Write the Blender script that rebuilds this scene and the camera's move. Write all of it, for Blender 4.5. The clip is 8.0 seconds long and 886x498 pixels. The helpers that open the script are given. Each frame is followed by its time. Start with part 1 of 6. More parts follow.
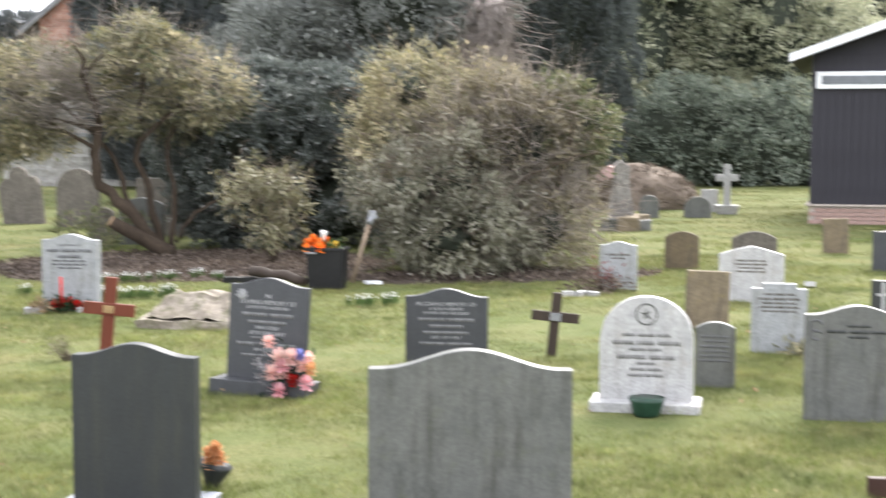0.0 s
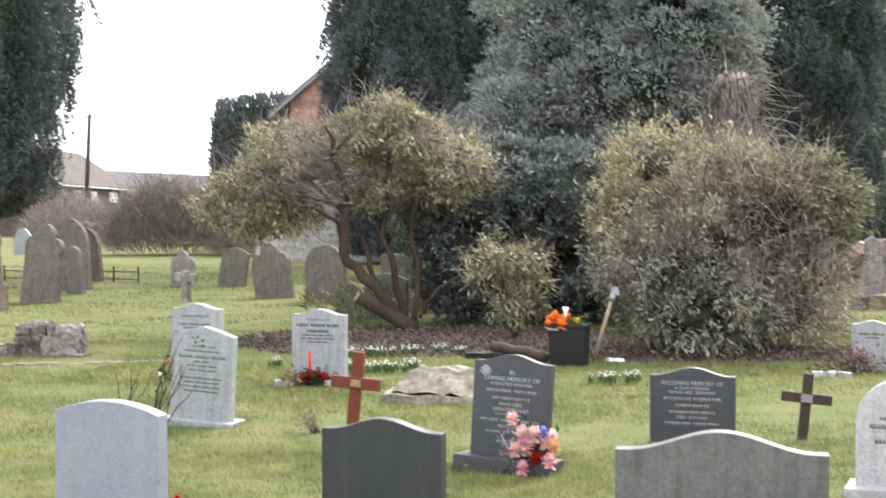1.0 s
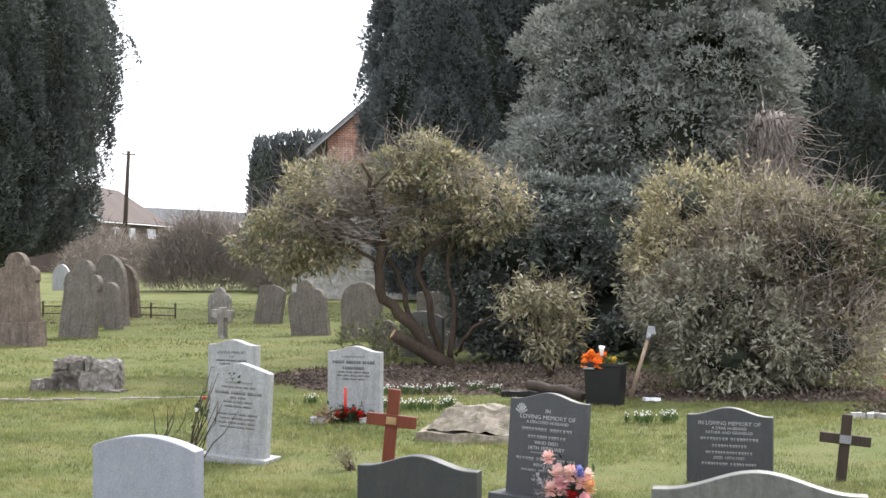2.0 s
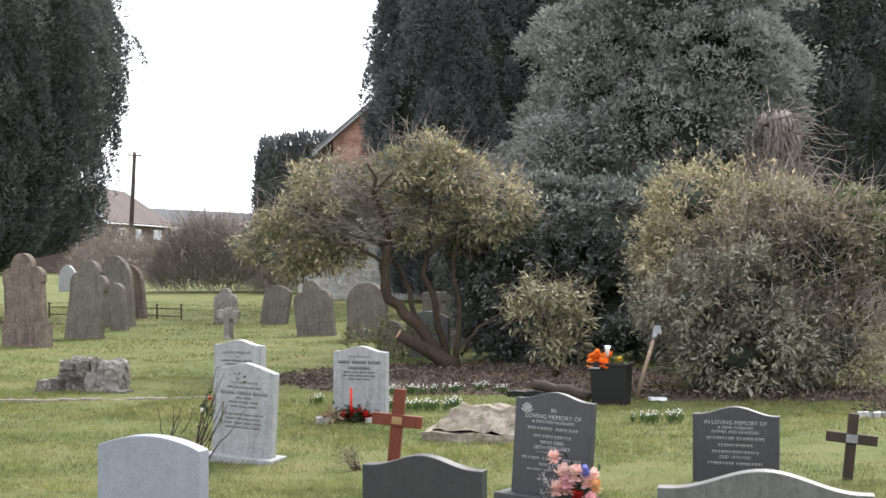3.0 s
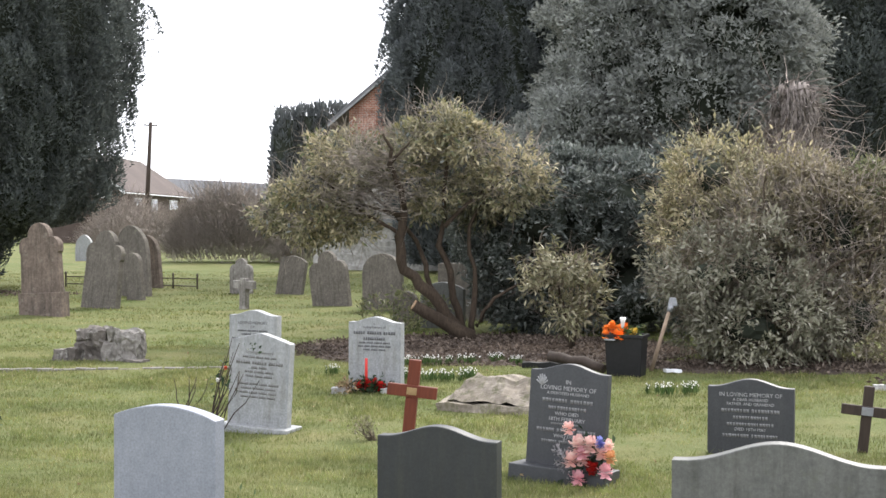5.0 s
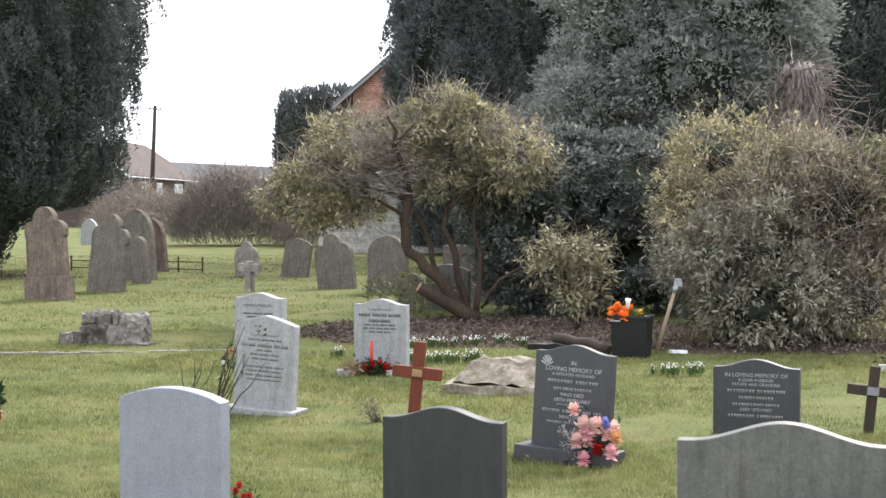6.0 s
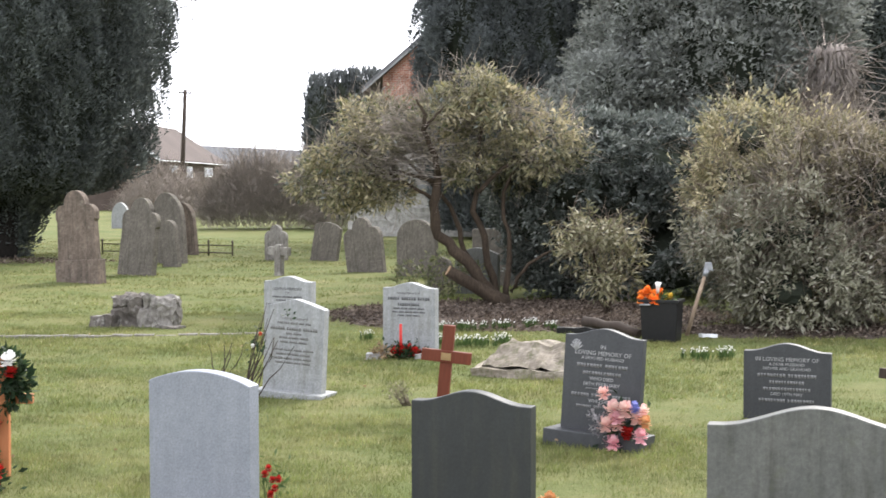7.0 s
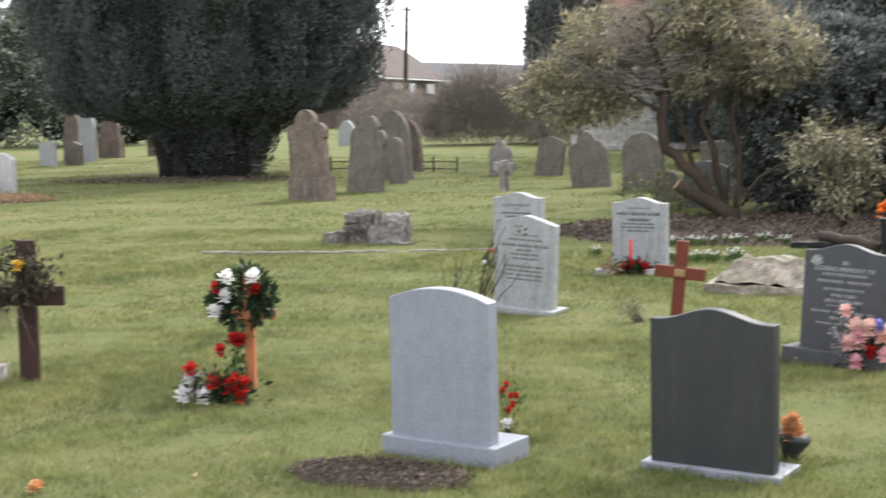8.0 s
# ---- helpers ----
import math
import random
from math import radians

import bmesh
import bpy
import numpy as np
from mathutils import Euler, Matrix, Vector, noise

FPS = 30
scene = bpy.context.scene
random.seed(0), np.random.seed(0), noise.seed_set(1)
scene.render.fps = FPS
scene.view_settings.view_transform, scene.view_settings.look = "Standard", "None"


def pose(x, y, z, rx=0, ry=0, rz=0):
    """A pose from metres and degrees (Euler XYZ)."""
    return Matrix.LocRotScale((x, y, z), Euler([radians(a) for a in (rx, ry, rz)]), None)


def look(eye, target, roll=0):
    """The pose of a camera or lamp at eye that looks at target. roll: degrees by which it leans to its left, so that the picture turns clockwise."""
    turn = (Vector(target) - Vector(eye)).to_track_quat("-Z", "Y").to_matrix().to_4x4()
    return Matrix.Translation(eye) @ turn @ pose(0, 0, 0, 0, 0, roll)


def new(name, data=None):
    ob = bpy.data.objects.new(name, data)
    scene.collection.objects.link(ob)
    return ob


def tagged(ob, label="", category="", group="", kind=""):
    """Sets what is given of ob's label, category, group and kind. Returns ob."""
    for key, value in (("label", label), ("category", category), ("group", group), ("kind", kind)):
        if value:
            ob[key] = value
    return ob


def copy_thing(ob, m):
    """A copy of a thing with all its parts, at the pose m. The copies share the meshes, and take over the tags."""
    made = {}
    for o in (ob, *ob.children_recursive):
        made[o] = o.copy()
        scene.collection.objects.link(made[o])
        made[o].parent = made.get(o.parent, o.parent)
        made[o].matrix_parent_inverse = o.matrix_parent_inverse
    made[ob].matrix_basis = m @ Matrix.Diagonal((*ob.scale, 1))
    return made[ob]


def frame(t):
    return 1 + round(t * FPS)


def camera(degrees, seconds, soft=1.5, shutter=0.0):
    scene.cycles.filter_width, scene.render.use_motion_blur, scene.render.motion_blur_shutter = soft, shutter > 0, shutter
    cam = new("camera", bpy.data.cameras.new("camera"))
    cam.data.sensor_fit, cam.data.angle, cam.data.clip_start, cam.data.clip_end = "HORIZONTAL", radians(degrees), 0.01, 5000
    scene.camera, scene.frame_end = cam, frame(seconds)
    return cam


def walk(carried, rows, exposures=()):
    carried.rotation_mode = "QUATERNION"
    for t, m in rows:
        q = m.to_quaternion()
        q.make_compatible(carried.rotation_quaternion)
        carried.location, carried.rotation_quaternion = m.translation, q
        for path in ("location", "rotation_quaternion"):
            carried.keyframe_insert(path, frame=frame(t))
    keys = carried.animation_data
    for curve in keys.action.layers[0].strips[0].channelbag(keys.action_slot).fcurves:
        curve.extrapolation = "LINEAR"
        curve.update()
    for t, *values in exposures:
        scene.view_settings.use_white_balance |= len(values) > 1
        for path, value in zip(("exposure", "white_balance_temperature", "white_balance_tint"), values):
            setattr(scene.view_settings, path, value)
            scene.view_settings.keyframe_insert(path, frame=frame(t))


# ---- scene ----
EXPOSURES = [(0.0, 1.55), (0.6, 1.60), (1.0, 1.45), (1.5, 1.18), (3.5, 1.04), (6.0, 1.13), (7.0, 1.20), (8.0, 1.04)]
cam = camera(34.625, 8.0, soft=1.5, shutter=0.4)
EYE = 1.72


def turned(x, y, z, yaw, pitch, roll):
    return pose(x, y, EYE + z, 90 + pitch, 0, yaw) @ pose(0, 0, 0, 0, 0, -roll)


walk(cam, [
    (0.0, turned(0.033, -0.025, 0.002, -11.56, -4.68, -0.12)),
    (0.2, turned(0.025, -0.016, 0.003, -8.82, -4.09, -0.16)),
    (0.5, turned(0.013, -0.002, 0.004, -5.60, -3.35, 0.09)),
    (1.0, turned(0.000, 0.007, 0.007, -1.95, -1.62, 0.16)),
    (1.5, turned(-0.007, -0.014, 0.009, -0.74, -0.14, -0.04)),
    (3.0, turned(0.001, 0.000, -0.001, -0.27, -0.07, 0.00)),
    (3.5, turned(0.000, 0.000, 0.000, 0.00, -0.14, 0.20)),
    (4.0, turned(-0.001, -0.006, -0.002, 0.18, -0.45, 0.06)),
    (4.5, turned(-0.000, 0.000, 0.002, 0.32, -0.86, -0.24)),
    (6.0, turned(0.004, 0.019, -0.006, 0.56, -1.95, 0.07)),
    (6.5, turned(0.007, 0.025, -0.007, 0.89, -2.26, 0.08)),
    (7.0, turned(0.007, 0.038, -0.007, 1.75, -2.61, 0.11)),
    (7.5, turned(-0.014, 0.054, -0.005, 4.86, -4.21, 0.31)),
    (7.8, turned(-0.049, 0.066, 0.001, 8.71, -5.50, 0.74)),
    (8.0, turned(-0.071, 0.073, 0.005, 10.71, -5.96, 1.25)),
], exposures=EXPOSURES)

# ---- sky and sun ----
SUN_FROM = Vector((0.38, 0.62, 0.68)).normalized()
world = bpy.data.worlds.new("sky")
scene.world = world
world.use_nodes = True
wn, wl = world.node_tree.nodes, world.node_tree.links
sky = wn.new("ShaderNodeTexSky")
sky.sky_type, sky.sun_disc = "NISHITA", False
sky.sun_elevation, sky.sun_rotation = math.asin(SUN_FROM.z), math.atan2(SUN_FROM.x, SUN_FROM.y)
sky.air_density, sky.dust_density = 1.0, 2.0
cloud = wn.new("ShaderNodeHueSaturation")
cloud.inputs["Saturation"].default_value = 0.12
wl.new(sky.outputs[0], cloud.inputs["Color"])
veil = wn.new("ShaderNodeMix")
veil.data_type = "RGBA"
veil.inputs[0].default_value = 0.8
veil.inputs[7].default_value = (8.3, 8.5, 9.3, 1)
wl.new(cloud.outputs[0], veil.inputs[6])
wl.new(veil.outputs[2], wn["Background"].inputs[0])
wn["Background"].inputs[1].default_value = 0.15
sun = new("sun", bpy.data.lights.new("sun", "SUN"))
sun.data.energy, sun.data.angle, sun.data.color = 3.0, radians(25), (1.0, 0.95, 0.88)
sun.matrix_world = look(SUN_FROM * 60, (0, 0, 0))


# ---- materials ----
def ramp(nt, fac, stops):
    r = nt.nodes.new("ShaderNodeValToRGB")
    while len(r.color_ramp.elements) < len(stops):
        r.color_ramp.elements.new(0.5)
    for e, (p, c) in zip(r.color_ramp.elements, stops):
        e.position, e.color = p, (*c, 1)
    nt.links.new(fac, r.inputs[0])
    return r.outputs[0]


def noise_tex(nt, coord, scale, detail=4.0, rough=0.6, stretch=None):
    if stretch:
        m = nt.nodes.new("ShaderNodeMapping")
        m.inputs["Scale"].default_value = stretch
        nt.links.new(coord, m.inputs[0])
        coord = m.outputs[0]
    n = nt.nodes.new("ShaderNodeTexNoise")
    n.inputs["Scale"].default_value, n.inputs["Detail"].default_value, n.inputs["Roughness"].default_value = scale, detail, rough
    nt.links.new(coord, n.inputs[0])
    return n.outputs[0]


def mixed(nt, fac, a, b, kind="MIX"):
    m = nt.nodes.new("ShaderNodeMix")
    m.data_type, m.blend_type = "RGBA", kind
    for sock, v in ((m.inputs[0], fac), (m.inputs[6], a), (m.inputs[7], b)):
        if isinstance(v, (int, float)):
            sock.default_value = v
        elif isinstance(v, tuple):
            sock.default_value = (*v, 1)
        else:
            nt.links.new(v, sock)
    return m.outputs[2]


def base_material(name, rough=0.8, metal=0.0, spec=0.3):
    m = bpy.data.materials.new(name)
    m.use_nodes = True
    nt = m.node_tree
    b = nt.nodes["Principled BSDF"]
    b.inputs["Roughness"].default_value, b.inputs["Metallic"].default_value = rough, metal
    b.inputs["Specular IOR Level"].default_value = spec
    co = nt.nodes.new("ShaderNodeTexCoord").outputs["Object"]
    return m, nt, b, co


def bumped(nt, b, height, strength, distance):
    k = nt.nodes.new("ShaderNodeBump")
    k.inputs["Strength"].default_value, k.inputs["Distance"].default_value = strength, distance
    nt.links.new(height, k.inputs["Height"])
    nt.links.new(k.outputs[0], b.inputs["Normal"])


def stone_material(name, dark, light, stain, stain_amount=0.4, grain=90.0, rough=0.75, lichen=None, lichen_amount=0.3, bump=0.3, spec=0.35):
    """Worked stone: fine grain, cloudy tone, streaks running down it, and patches of lichen."""
    m, nt, b, co = base_material(name, rough, 0.0, spec)
    cloudy = ramp(nt, noise_tex(nt, co, 3.5, 5), [(0.3, dark), (0.7, light)])
    streak = noise_tex(nt, co, 3.0, 5, 0.65, (5.0, 5.0, 0.55))
    s = ramp(nt, streak, [(0.48, (0, 0, 0)), (0.72, (stain_amount,) * 3)])
    c = mixed(nt, s, cloudy, stain)
    g = ramp(nt, noise_tex(nt, co, grain * 0.55, 3, 0.75), [(0.3, (0.76,) * 3), (0.7, (1.2,) * 3)])
    c = mixed(nt, 1.0, c, g, "MULTIPLY")
    g = ramp(nt, noise_tex(nt, co, 14.0, 6, 0.75), [(0.32, (0.80 + 0.12 * (bump < 0.13),) * 3), (0.6, (1.05,) * 3)])
    c = mixed(nt, 1.0, c, g, "MULTIPLY")
    if lichen:
        spots = noise_tex(nt, co, 9.0, 7, 0.7)
        c = mixed(nt, ramp(nt, spots, [(0.55, (0, 0, 0)), (0.64, (lichen_amount,) * 3)]), c, lichen)
    nt.links.new(c, b.inputs["Base Color"])
    bumped(nt, b, noise_tex(nt, co, grain * 0.5, 6, 0.7), bump, 0.006)
    return m


def plain_material(name, a, b_, scale=12.0, rough=0.7, bump=0.15, metal=0.0, stretch=None, spec=0.3, distance=0.004):
    m, nt, b, co = base_material(name, rough, metal, spec)
    fine = ramp(nt, noise_tex(nt, co, scale, 6, 0.65, stretch), [(0.32, a), (0.68, b_)])
    broad = ramp(nt, noise_tex(nt, co, scale * 0.13, 3), [(0.3, (0.82,) * 3), (0.7, (1.1,) * 3)])
    nt.links.new(mixed(nt, 1.0, fine, broad, "MULTIPLY"), b.inputs["Base Color"])
    bumped(nt, b, noise_tex(nt, co, scale * 2.5, 5, 0.7, stretch), bump, distance)
    return m


def leaf_material(name, stops, rough=0.65, spec=0.2, broad_scale=0.6, broad=(0.7, 1.2), drift=((1, 1, 1), (1, 1, 1)), stretch=None, mottle=0.2):
    """Leaves: each one its own tone, and slow drifts of tone and hue over the crown."""
    m, nt, b, co = base_material(name, rough, 0.0, spec)
    isl = nt.nodes.new("ShaderNodeNewGeometry").outputs["Random Per Island"]
    c = ramp(nt, isl, stops)
    lo, hi = (tuple(broad[k] * v for v in drift[k]) for k in (0, 1))
    g = ramp(nt, noise_tex(nt, co, broad_scale, 4, 0.6, stretch), [(0.3, lo), (0.7, hi)])
    c = mixed(nt, 1.0, c, g, "MULTIPLY")
    g = ramp(nt, noise_tex(nt, co, broad_scale * 4.5, 3), [(0.3, (1 - mottle,) * 3), (0.7, (1 + mottle,) * 3)])
    tone = mixed(nt, 1.0, c, g, "MULTIPLY")
    nt.links.new(tone, b.inputs["Base Color"])
    t = nt.nodes.new("ShaderNodeBsdfTranslucent")
    nt.links.new(tone, t.inputs["Color"])
    mx = nt.nodes.new("ShaderNodeMixShader")
    mx.inputs[0].default_value = 0.35
    nt.links.new(b.outputs[0], mx.inputs[1])
    nt.links.new(t.outputs[0], mx.inputs[2])
    nt.links.new(mx.outputs[0], nt.nodes["Material Output"].inputs[0])
    return m


M_SLATE = stone_material("dark_slate", (0.017, 0.019, 0.020), (0.023, 0.026, 0.027), (0.039, 0.039, 0.030), 0.6, 120, 0.48, bump=0.12, spec=0.45)
M_SLATE_BLUE = stone_material("polished_slate", (0.030, 0.032, 0.036), (0.040, 0.042, 0.046), (0.065, 0.065, 0.065), 0.25, 120, 0.48, bump=0.12, spec=0.45)
M_GREYSTONE = stone_material("weathered_grey_stone", (0.080, 0.083, 0.078), (0.118, 0.118, 0.110), (0.038, 0.037, 0.030), 0.75, 90, 0.5, (0.072, 0.080, 0.046), 0.35, 0.15, 0.5)
M_GRANITE = stone_material("pale_grey_granite", (0.184, 0.198, 0.231), (0.221, 0.236, 0.271), (0.160, 0.165, 0.182), 0.3, 160, 0.45, bump=0.12, spec=0.6)
M_WHITE = stone_material("white_marble", (0.333, 0.333, 0.333), (0.413, 0.406, 0.400), (0.239, 0.226, 0.200), 0.5, 100, 0.6, (0.280, 0.239, 0.186), 0.3)
M_PALE = stone_material("pale_limestone", (0.235, 0.245, 0.252), (0.295, 0.302, 0.306), (0.15, 0.145, 0.125), 0.5, 100, 0.6, (0.17, 0.17, 0.13), 0.3, 0.2, 0.45)
M_SANDSTONE = stone_material("brown_sandstone", (0.095, 0.074, 0.060), (0.178, 0.138, 0.112), (0.045, 0.038, 0.032), 0.9, 40, 0.9, (0.21, 0.185, 0.15), 0.5, 0.8)
M_OLDGREY = stone_material("old_grey_stone", (0.092, 0.082, 0.070), (0.145, 0.128, 0.108), (0.055, 0.050, 0.040), 0.75, 50, 0.9, (0.20, 0.185, 0.145), 0.45, 0.6)
M_LICHEN = stone_material("lichened_rubble", (0.145, 0.132, 0.119), (0.281, 0.264, 0.242), (0.060, 0.055, 0.047), 0.8, 35, 0.95, (0.357, 0.348, 0.315), 0.6, 0.9)
M_COPED = stone_material("mossy_coped_stone", (0.155, 0.130, 0.102), (0.31, 0.272, 0.225), (0.085, 0.085, 0.038), 0.75, 40, 0.95, (0.072, 0.076, 0.030), 0.6, 0.8)
M_TOMB = stone_material("blackened_rubble_stone", (0.070, 0.060, 0.052), (0.165, 0.148, 0.132), (0.043, 0.038, 0.034), 0.85, 30, 0.95, (0.306, 0.297, 0.272), 0.6, 1.0)
M_OCHRE = stone_material("ochre_stone", (0.135, 0.108, 0.072), (0.20, 0.158, 0.105), (0.085, 0.075, 0.06), 0.7, 60, 0.9, (0.20, 0.155, 0.07), 0.5)
M_BROWNSTONE = stone_material("mossy_brown_stone", (0.10, 0.078, 0.05), (0.15, 0.115, 0.07), (0.06, 0.055, 0.045), 0.6, 60, 0.9, (0.17, 0.14, 0.06), 0.5)
M_CUT_LIGHT = plain_material("pale_cut_lettering", (0.27, 0.27, 0.27), (0.36, 0.36, 0.36), 60)
M_CUT_DARK = plain_material("dark_lettering", (0.085, 0.085, 0.09), (0.12, 0.12, 0.125), 60)
M_CUT_SOFT = plain_material("worn_pale_lettering", (0.13, 0.13, 0.13), (0.19, 0.19, 0.19), 60)
M_CUT_GREY = plain_material("faded_grey_lettering", (0.13, 0.128, 0.125), (0.18, 0.176, 0.17), 60)
M_BLACK = plain_material("black_plastic", (0.006, 0.006, 0.007), (0.011, 0.011, 0.012), 20, 0.45)
M_BARN = plain_material("black_stained_boards", (0.022, 0.021, 0.027), (0.034, 0.032, 0.040), 9, 0.7, 0.4, 0, (4, 4, 0.25))
M_WHITEPAINT = plain_material("white_paint", (0.70, 0.71, 0.74), (0.80, 0.81, 0.84), 14, 0.5)
M_REDWOOD = plain_material("red_stained_wood", (0.096, 0.022, 0.010), (0.139, 0.034, 0.016), 10, 0.6, 0.3, 0, (5, 5, 0.4))
M_ORANGEWOOD = plain_material("orange_stained_wood", (0.36, 0.13, 0.05), (0.46, 0.18, 0.08), 10, 0.6, 0.3, 0, (5, 5, 0.4))
M_DARKWOOD = plain_material("dark_weathered_wood", (0.030, 0.022, 0.017), (0.051, 0.036, 0.027), 10, 0.8, 0.4, 0, (5, 5, 0.4))
M_BROWNWOOD = plain_material("brown_stained_wood", (0.027, 0.011, 0.008), (0.045, 0.019, 0.013), 10, 0.6, 0.3, 0, (5, 5, 0.4))
M_HANDLE = plain_material("weathered_ash_handle", (0.20, 0.15, 0.105), (0.29, 0.22, 0.16), 16, 0.8, 0.3)
M_BRASS = plain_material("dull_brass", (0.30, 0.20, 0.10), (0.38, 0.27, 0.15), 30, 0.45, 0.1, 0.7)
M_STEEL = plain_material("worn_grey_metal", (0.210, 0.217, 0.231), (0.308, 0.315, 0.329), 30, 0.45, 0.2, 0.6)
M_IRON = plain_material("rusty_iron", (0.05, 0.042, 0.036), (0.09, 0.07, 0.055), 30, 0.8)
M_BARK = plain_material("grey_brown_bark", (0.040, 0.030, 0.022), (0.085, 0.063, 0.045), 14, 0.95, 0.9, 0, (3, 3, 0.6), 0.2, 0.02)
M_PALEBARK = plain_material("pale_dead_ivy_stems", (0.19, 0.162, 0.146), (0.35, 0.305, 0.28), 14, 0.95, 0.6)
M_TWIG = plain_material("brown_twigs", (0.163, 0.130, 0.104), (0.267, 0.215, 0.169), 8, 0.95)
M_GREYTWIG = plain_material("grey_brown_twigs", (0.28, 0.24, 0.205), (0.42, 0.365, 0.32), 8, 0.95)
M_CUTWOOD = plain_material("weathered_sawn_wood", (0.24, 0.155, 0.09), (0.34, 0.23, 0.14), 20, 0.8)
M_SOIL = plain_material("dark_soil", (0.055, 0.042, 0.034), (0.11, 0.085, 0.07), 18, 0.95, 0.9, distance=0.03)
M_LITTER = leaf_material("dead_leaf_litter", [(0.0, (0.062, 0.047, 0.038)), (0.5, (0.12, 0.094, 0.076)), (1.0, (0.24, 0.195, 0.16))], 0.9, 0.1)
M_STRAW = leaf_material("dry_straw", [(0.0, (0.22, 0.15, 0.09)), (1.0, (0.42, 0.31, 0.19))], 0.9, 0.1)
M_HEAP = plain_material("brown_earth_heap", (0.135, 0.108, 0.085), (0.225, 0.178, 0.14), 6, 0.95, 0.9, distance=0.05)
# near-black colour standing for the shade deep inside crowns
M_CORE = plain_material("crown_shade_dark", (0.027, 0.032, 0.024), (0.051, 0.057, 0.044), 6, 1.0, 0.5, spec=0.0)
M_YEW = leaf_material("yew_needles", [(0.0, (0.078, 0.090, 0.087)), (0.6, (0.098, 0.110, 0.105)), (1.0, (0.124, 0.136, 0.126))], 0.75, 0.15, 1.6, (0.55, 1.45), stretch=(1, 1, 0.35), mottle=0.4)
# yew needles lightened and blued: haze of distance painted into the colour
M_FARYEW = leaf_material("haze_tinted_yew_needles", [(0.0, (0.098, 0.110, 0.112)), (1.0, (0.145, 0.157, 0.160))], 0.8, 0.1, 1.6, (0.7, 1.25), stretch=(1, 1, 0.2))
M_HOLLY = leaf_material("holm_oak_leaves", [(0.0, (0.180, 0.190, 0.174)), (0.6, (0.222, 0.233, 0.214)), (1.0, (0.280, 0.290, 0.268))], 0.75, 0.12, 0.7, (0.70, 1.22))
M_LAUREL = leaf_material("dark_laurel_leaves", [(0.0, (0.064, 0.076, 0.067)), (0.55, (0.112, 0.126, 0.113)), (0.88, (0.180, 0.194, 0.178)), (1.0, (0.34, 0.35, 0.335))], 0.65, 0.15, 0.8, (0.55, 1.35))
M_SILVERLEAF = leaf_material("pale_grey_green_leaves", [(0.0, (0.138, 0.139, 0.095)), (0.5, (0.232, 0.226, 0.163)), (0.9, (0.310, 0.294, 0.232)), (1.0, (0.413, 0.391, 0.335))], 0.6, 0.25, 0.9, (0.6, 1.3))
M_GREENBUSH = leaf_material("fresher_olive_leaves", [(0.0, (0.076, 0.089, 0.041)), (0.5, (0.136, 0.151, 0.072)), (1.0, (0.238, 0.234, 0.128))], 0.6, 0.25, 0.9, (0.7, 1.25))
# bark blackened to hold the shade under the yew crowns in its colour
M_YEWBARK = plain_material("shade_darkened_yew_bark", (0.012, 0.011, 0.010), (0.028, 0.024, 0.021), 14, 0.95, 0.9, 0, (3, 3, 0.6), 0.2, 0.02)
M_RHODO = leaf_material("rhododendron_leaves", [(0.0, (0.188, 0.186, 0.119)), (0.5, (0.319, 0.301, 0.205)), (0.85, (0.439, 0.401, 0.292)), (1.0, (0.604, 0.547, 0.427))], 0.6, 0.25, 0.9, (0.58, 1.3), ((0.9, 1.0, 1.0), (1.08, 1.0, 0.85)))
M_TIPS = leaf_material("yellowing_leaf_tips", [(0.0, (0.17, 0.158, 0.062)), (0.6, (0.25, 0.225, 0.095)), (1.0, (0.36, 0.32, 0.16))], 0.6, 0.25, 0.9)
M_WITHER = leaf_material("withered_evergreen_leaves", [(0.0, (0.028, 0.026, 0.018)), (0.7, (0.07, 0.064, 0.042)), (1.0, (0.15, 0.13, 0.085))], 0.7, 0.2, 2.0)
M_RHODO_PALE = leaf_material("pale_rhododendron_leaves", [(0.0, (0.120, 0.120, 0.062)), (0.5, (0.235, 0.222, 0.130)), (1.0, (0.42, 0.385, 0.27))], 0.55, 0.3, 0.8)
M_BUSH = leaf_material("thinning_bush_leaves", [(0.0, (0.130, 0.119, 0.069)), (0.5, (0.253, 0.221, 0.138)), (0.88, (0.363, 0.309, 0.209)), (1.0, (0.521, 0.465, 0.381))], 0.6, 0.25, 0.75, (0.62, 1.3), ((0.920, 0.920, 0.920), (0.920, 0.920, 0.920)))
# both far leaf colours are raised to carry the haze of distance
M_FARLEAF = leaf_material("hazed_far_evergreen_leaves", [(0.0, (0.236, 0.255, 0.166)), (0.6, (0.404, 0.413, 0.284)), (1.0, (0.593, 0.580, 0.425))], 0.7, 0.2, 0.25)
M_FARDARK = leaf_material("hazed_far_dark_hedge_leaves", [(0.0, (0.106, 0.131, 0.101)), (0.6, (0.202, 0.233, 0.182)), (1.0, (0.328, 0.353, 0.289))], 0.7, 0.2, 0.25)
M_GREEN = leaf_material("fresh_green_leaves", [(0.0, (0.035, 0.07, 0.02)), (1.0, (0.10, 0.15, 0.05))], 0.5)
M_DEEPGREEN = leaf_material("dark_green_wreath_leaves", [(0.0, (0.012, 0.026, 0.012)), (1.0, (0.045, 0.075, 0.035))], 0.5)
